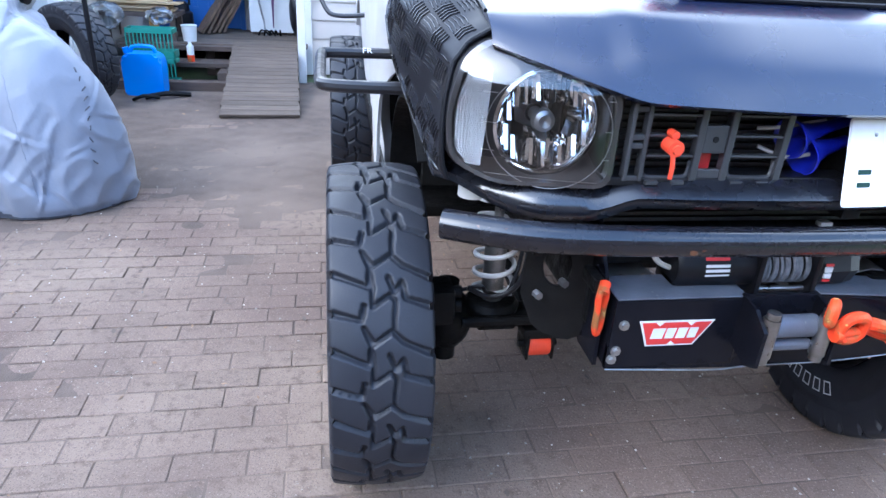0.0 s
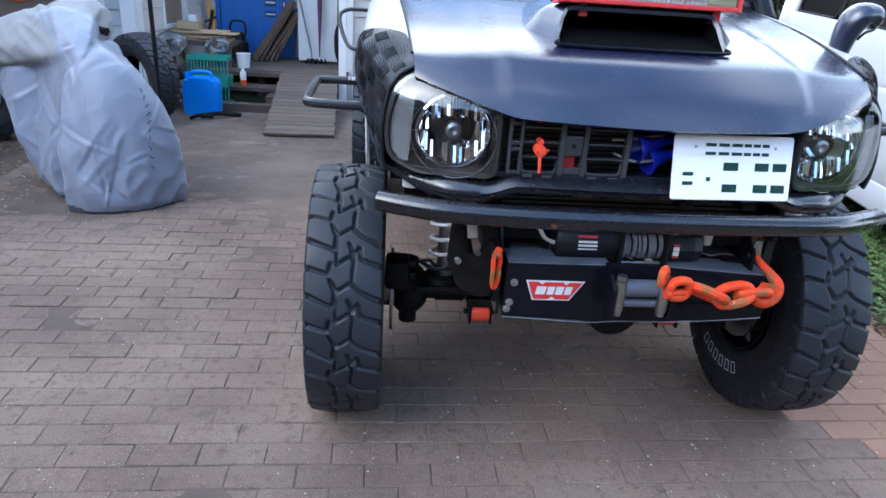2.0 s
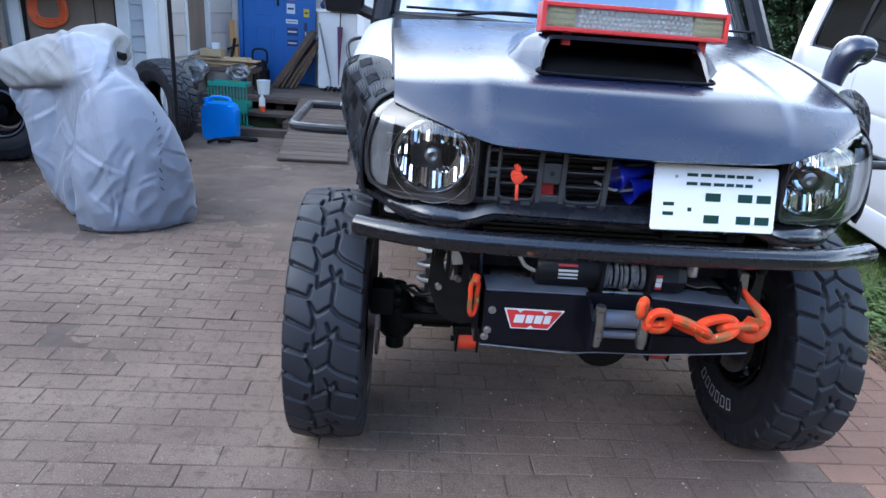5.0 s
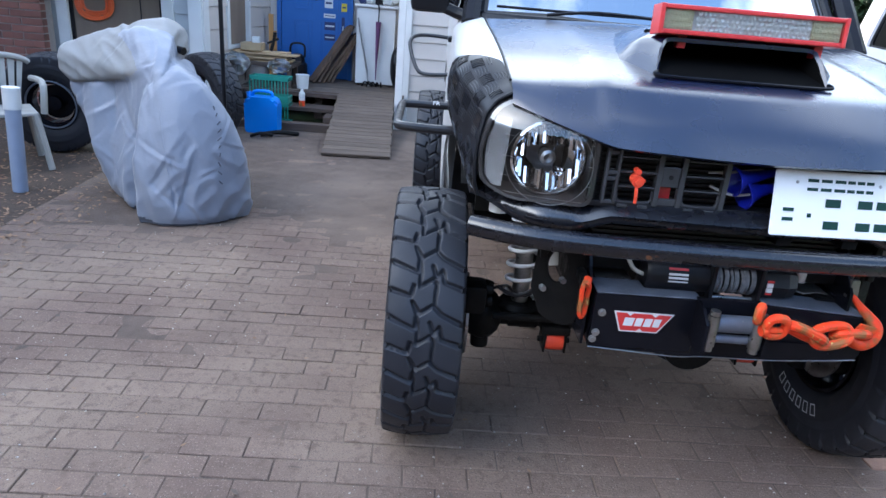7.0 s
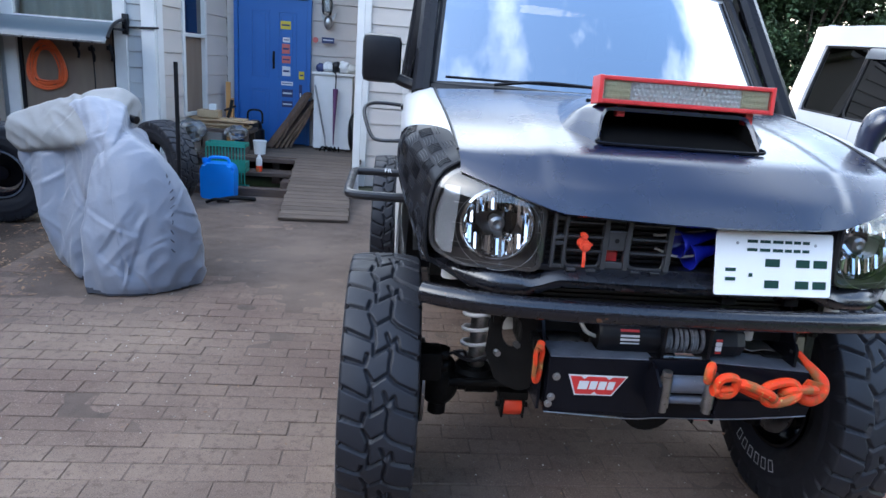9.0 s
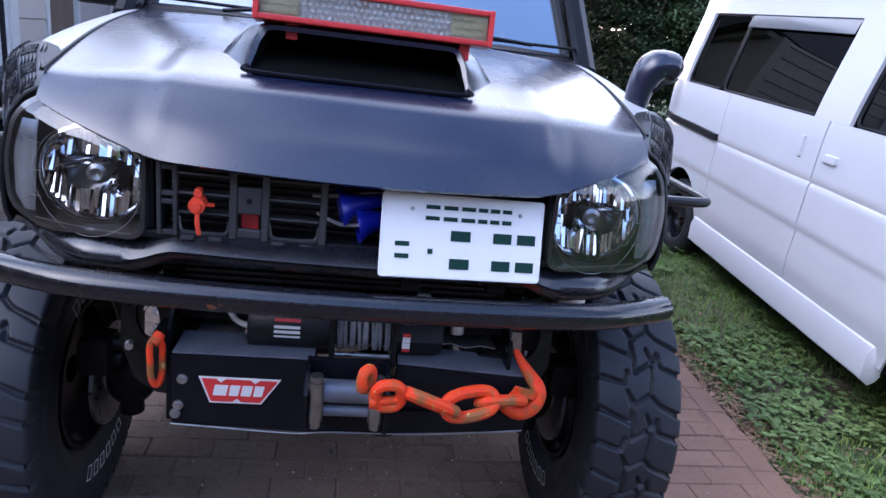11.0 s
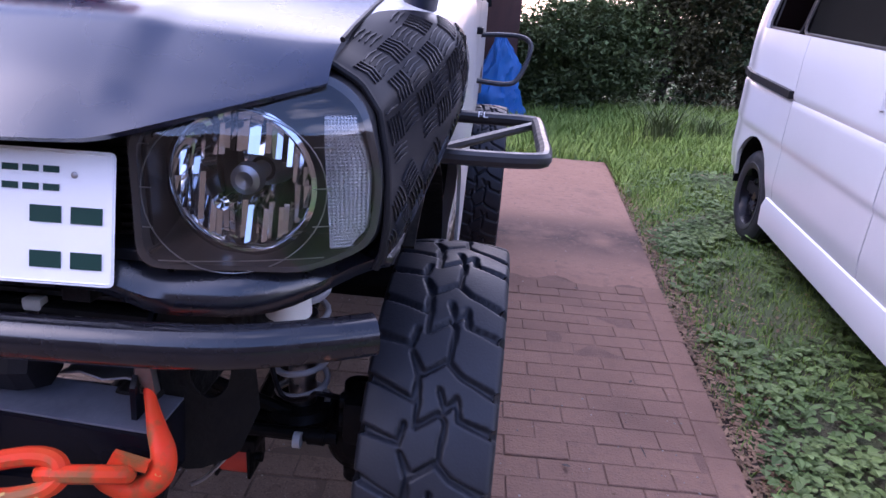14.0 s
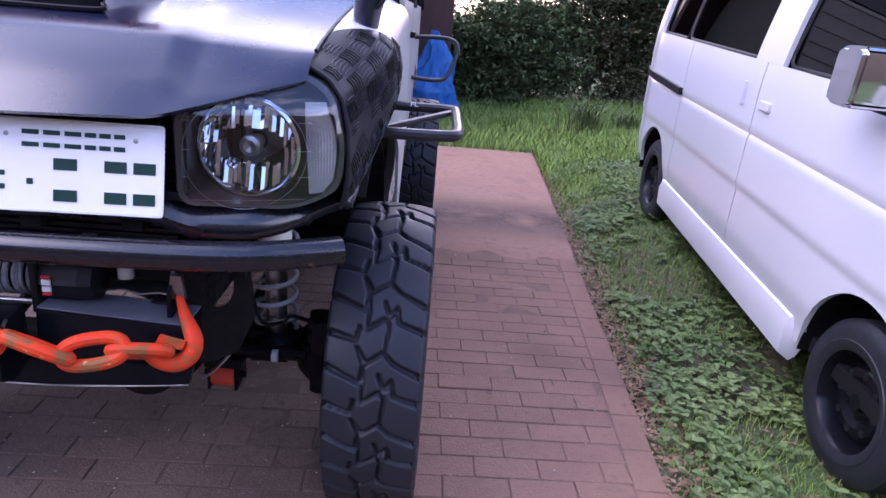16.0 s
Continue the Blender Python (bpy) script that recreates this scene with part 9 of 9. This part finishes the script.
def fold(k):
    """Where a point of the plain form goes once the cloth hangs in folds."""
    v, n = V[k].copy(), N[k]
    side = smooth01(-0.02, 0.06, min(d1[k], d3[k]) - d2[k])
    top = smooth01(-0.03, 0.05, min(d1[k], d2[k]) - d3[k])
    low = 1 - smooth01(0.25, 0.9, v[2])
    hang = (v[0] + 2.6) * 20.0 - (v[1] - 2.6) * 12.0 + 3.4 * v[2] + 2.2 * noise.noise((v[0] * 2.5, v[1] * 2.5, v[2] * 1.2))
    tri = abs((hang / math.pi) % 2 - 1)
    out = np.array([-0.35, -0.93, 0.0]) * 0.055 * side * smooth01(0.95, 0.75, v[2]) * (tri ** 0.8 - 0.35)
    # long pulls from the handlebars down over the front wheel
    pull = (v[0] + 2.62) * 9.5 + (v[2] - 0.9) * 5.5 - (v[1] - 2.5) * 3.0 + 1.2 * noise.noise((v[0] * 3, v[1] * 3, v[2] * 3))
    tent = abs((pull / math.pi) % 2 - 1)
    f = 0.030 * (tent ** 1.4 - 0.4) * smooth01(0.62, 0.85, v[2]) * smooth01(-2.28, -2.42, v[0]) * (1 - 0.5 * top)
    f += 0.010 * crease((v[0] + 0.5 * v[2], v[1] + 0.3 * v[2], v[2] * 0.6), (2.6, 2.6, 1.6), 11.4)
    f += 0.010 * crease((v[0] + 0.25 * v[2], v[1], v[2] * 0.5), (7.0, 7.0, 2.0), 21.0) * (0.5 + 0.5 * low)
    f += 0.008 * crease((v[0] - 0.4 * v[2], v[1], v[2]), (9.0, 9.0, 5.0), 31.0) * (0.45 + smooth01(0.42, 0.05, abs(v[2] - 0.18)))
    f += 0.010 * crease((v[0] + 1.4 * v[2], v[1], v[2]), (7.0, 5.0, 4.0), 51.0) * top
    f -= 0.014 * smooth01(0.06, 0.0, v[2])
    v = v + out + n * (f + TUCK[k] - 0.006)
    v[2] = max(v[2], 0.004)
    return Vector(v)


def tucks(count):
    """Sharp folds in the cloth: each a ridge beside a valley along a short line on the surface."""
    r = random.Random(77)
    out = np.zeros(len(V))
    for k in range(count):
        i = r.randrange(len(V))
        n, c = N[i], V[i]
        steep = r.choice((0.35, 0.8, 1.5))
        d = np.array([r.uniform(-1, 1), r.uniform(-1, 1), steep * r.choice((-1, 1))])
        d -= n * (d @ n)
        d /= np.linalg.norm(d) + 1e-9
        w = np.cross(n, d)
        half, wide, amp = r.uniform(0.06, 0.26), r.uniform(0.014, 0.026), r.uniform(0.003, 0.009)
        if c[2] < 0.30:
            amp *= 1.5
        Q = V - c
        along, across, depth = Q @ d, Q @ w, np.abs(Q @ n)
        across = across + 0.35 * along * along / half * r.uniform(-1, 1)
        near = np.clip(1 - (along / half) ** 2, 0, 1) * np.clip(1 - depth / 0.12, 0, 1)
        ridge = np.clip(1 - np.abs(across) / wide, 0, 1) ** 1.3
        valley = np.clip(1 - np.abs(across - 1.25 * wide) / wide, 0, 1)
        out += amp * near * (ridge - 0.8 * valley)
    return out


TUCK = tucks(75)
motorbike_cover = thing("motorbike_cover", "grey nylon cover draped over a motorbike on the paving", "cover", (-2.5, 2.6, 0))
pts = [fold(k) for k in range(len(V))]
sheets, vids = [B(), B(), B()], [{}, {}, {}]
for ring in quads:
    q = [pts[k] for k in ring]
    if max(v.z for v in q) < 0.006 or V[ring[0]][2] < 0:
        continue
    c = (q[0] + q[2]) / 2
    k0 = ring[0]
    kind = 0
    if c.z < 0.014 + 0.08 * max(0, noise.noise((c.x * 4, c.y * 4, 3))):
        kind = 1
    elif d3[k0] + 0.03 * noise.noise((c.x * 3, c.y * 3, c.z * 3)) < min(d1[k0], d2[k0]):
        kind = 2
    for k in ring:
        if k not in vids[kind]:
            vids[kind][k] = sheets[kind].verts.new(pts[k])
    sheets[kind].faces.new([vids[kind][k] for k in ring])
part("side_panel", sheets[0], "cover", motorbike_cover, "blue-grey nylon sides in hanging folds", True, 80)
part("hem", sheets[1], "cover_hem", motorbike_cover, "dark gathered elastic hem", True, 80)
part("top_panel", sheets[2], "cover_top", motorbike_cover, "faded light grey top panel over the handlebars", True, 80)
bm = B()
cyl(bm, (-2.52, 2.72, 1.02), (-2.435, 2.685, 1.005), 0.022, 0.026, 14)
part("grip", bm, "plastic_black", motorbike_cover, "black handlebar grip end", True)
# stitched seams down the front
for a0, a1, e0, e1, w, mt in ((-1.32, -1.18, 0.72, -0.72, 0.0022, "cover"), (-0.46, -0.62, 0.60, -0.40, 0.0026, "cover_hem")):
    bm = B()
    run = []
    for k in range(41):
        az, el = mix(a0, a1, k / 40), mix(e0, e1, k / 40)
        d = np.array([math.cos(el) * math.cos(az), math.cos(el) * math.sin(az), math.sin(el)])
        at = np.array(CC) + d * reach(lobe, d[None], 24)[0]
        run.append(pts[int(np.argmin(((V - at) ** 2).sum(1)))])
    run = [(run[max(k - 1, 0)] + run[k] * 2 + run[min(k + 1, 40)]) / 4 for k in range(41)]
    if mt == "cover":
        tube(bm, run, w, 6)
    else:
        # drawn-in stitches, each a short dark pucker
        for k in range(0, 38, 4):
            p, q = run[k], run[k + 2]
            sway = (q - p).cross(Vector((0.3, -1, 0))).normalized() * 0.016 * math.sin(k * 1.7)
            stitch = B()
            tube(stitch, [p - sway, (p + q) / 2, q + sway], 0.0042, 6)
            part("seam_pucker", stitch, mt, motorbike_cover, "dark drawn-in stitch", True)
        continue
    part("seam", bm, mt, motorbike_cover, "puckered seam", True)
# plain unseen walls added behind and beside; they close the yard, block low sky
bm = B()
box(bm, -14, 14, -8.2, -8.0, 0.0, 4.4)
solid("wall_street", bm, "bark", "unseen plain dark wall added in front to block low sky light", "wall", kind="structure")
bm = B()
box(bm, -8.2, -8.0, -8.0, 5.4, 0.0, 4.7)
solid("wall_neighbour", bm, "bark", "unseen plain dark wall added at the left to block low sky light", "wall", kind="structure")

# ---- paving, last ----
bed = B()
rows = []
for y in np.linspace(-3.2, PAVE_END - 0.03, 300):
    row = []
    for i in range(171):
        x = mix(PAVE_LEFT + 0.02, edge_x(y) - 0.05, i / 170)
        z = -0.0036 + 0.0030 * noise.noise((x * 1.3, y * 1.3, 0)) + 0.0030 * noise.noise((x * 7, y * 7, 4))
        z += (0.0075 + 0.003 * noise.noise((x * 2.1, y * 2.1, 5))) * smooth01(1.5, 3.4, y) * smooth01(-0.1, -1.0, x)
        row.append((x, y, z))
    rows.append(row)
grid(bed, rows)
for f in bed.faces:
    c = f.calc_center_median()
    if c.x > 0.8 + 0.75 * smooth01(0.4, -0.6, c.y):
        f.material_index = 1
bed = solid("pavement", bed, ["sand", "sand_red_lit"], "brick paved drive with sandy joints", "pavement", kind="structure")
# cement run over the far end of the strip, with a worn front line
bm = B()
xs = np.linspace(0, 1, 30)
rows = [[(mix(0.2, edge_x(y) - 0.004 - 0.008 * noise.noise((5, y * 2.5, 0)), u), y + 0.22 * noise.noise((u * 7, 3, 0)) * (k == 0), 0.0075 - 0.012 * (k == 0) + 0.002 * noise.noise((u * 4, y * 3, 0))) for u in xs] for k, y in enumerate((SLAB_Y - 0.02, SLAB_Y + 0.12, 2.9, 3.2, 3.5, 3.8, 4.1, 4.4, 4.7, 5.0, 5.3, 5.6, PAVE_END))]
rows.append([(x, y + 0.002, -0.05) for x, y, z in rows[-1]])
grid(bm, rows)
solid("pavement_slab", bm, "slab", "worn reddish cement over the end of the paving", "pavement", kind="structure", smooth=True, angle=50)
# border course of long pavers along the lawn
border = new("pavement_edge")
tagged(border, "border course of pavers along the lawn", "kerb", kind="structure")
y = -3.2
while y < SLAB_Y:
    ln = 0.2112
    verts = []
    for dy, h in ((0.0018, -0.05), (0.0018, -0.003), (0.0045, 0.0)):
        for side, yy in ((0, y + dy), (1, y + dy), (1, y + ln - dy), (0, y + ln - dy)):
            e = edge_x(yy)
            off = dy if h == 0 else 0.0018
            verts.append((e - BORDER + off if side == 0 else e - off + 0.006 * noise.noise((5, yy * 3, 0)), yy, h + 0.0015 * noise.noise((2, y * 5, 1))))
    quads_object("paver", verts, BRICK_FACES, "brick_red_lit", border)
    y += ln

verts, faces = [], []
verts2, faces2 = [], []
shared = []
for k in range(6):
    me = bpy.data.meshes.new("paver")
    vs = brick_verts(0, 0, 0, 0, rng.uniform(-.006, .006), rng.uniform(-.012, .012))
    me.from_pydata([(x, y, z + rng.uniform(-0.0006, 0.0006)) for x, y, z in vs], [], BRICK_FACES)
    me.materials.append(M["brick"])
    shared.append(me)
for x, y, share in brick_places():
    tz, tn = rng.gauss(0, 0.0014), BRICK_TURN + rng.gauss(0, 0.006)
    if x > 0.80 + 0.75 * smooth01(0.4, -0.6, y) + 0.12 * noise.noise((x * 2, y * 2, 9)):
        # the redder strip past the car, its warmer light put into the colour
        k0 = len(verts2)
        verts2 += brick_verts(x, y, tz, tn, rng.gauss(0, .004), rng.gauss(0, .008), share)
        faces2 += [tuple(k0 + i for i in f) for f in BRICK_FACES]
    elif share > 0.98 and -1.95 < x < 1.75 and -0.60 < y < 1.35:
        ob = new("paver", rng.choice(shared))
        ob.parent = bed
        ob.location, ob.rotation_euler = (x + rng.gauss(0, .0008), y + rng.gauss(0, .0008), tz), (0, 0, tn)
    else:
        k0 = len(verts)
        verts += brick_verts(x, y, tz, tn, rng.gauss(0, .004), rng.gauss(0, .008), share)
        faces += [tuple(k0 + i for i in f) for f in BRICK_FACES]
tagged(quads_object("pavers", verts, faces, "brick_far", bed), kind="stuff")
tagged(quads_object("pavers", verts2, faces2, "brick_red_lit", bed), "red pavers with the strip's warmer light in their colour", kind="stuff")
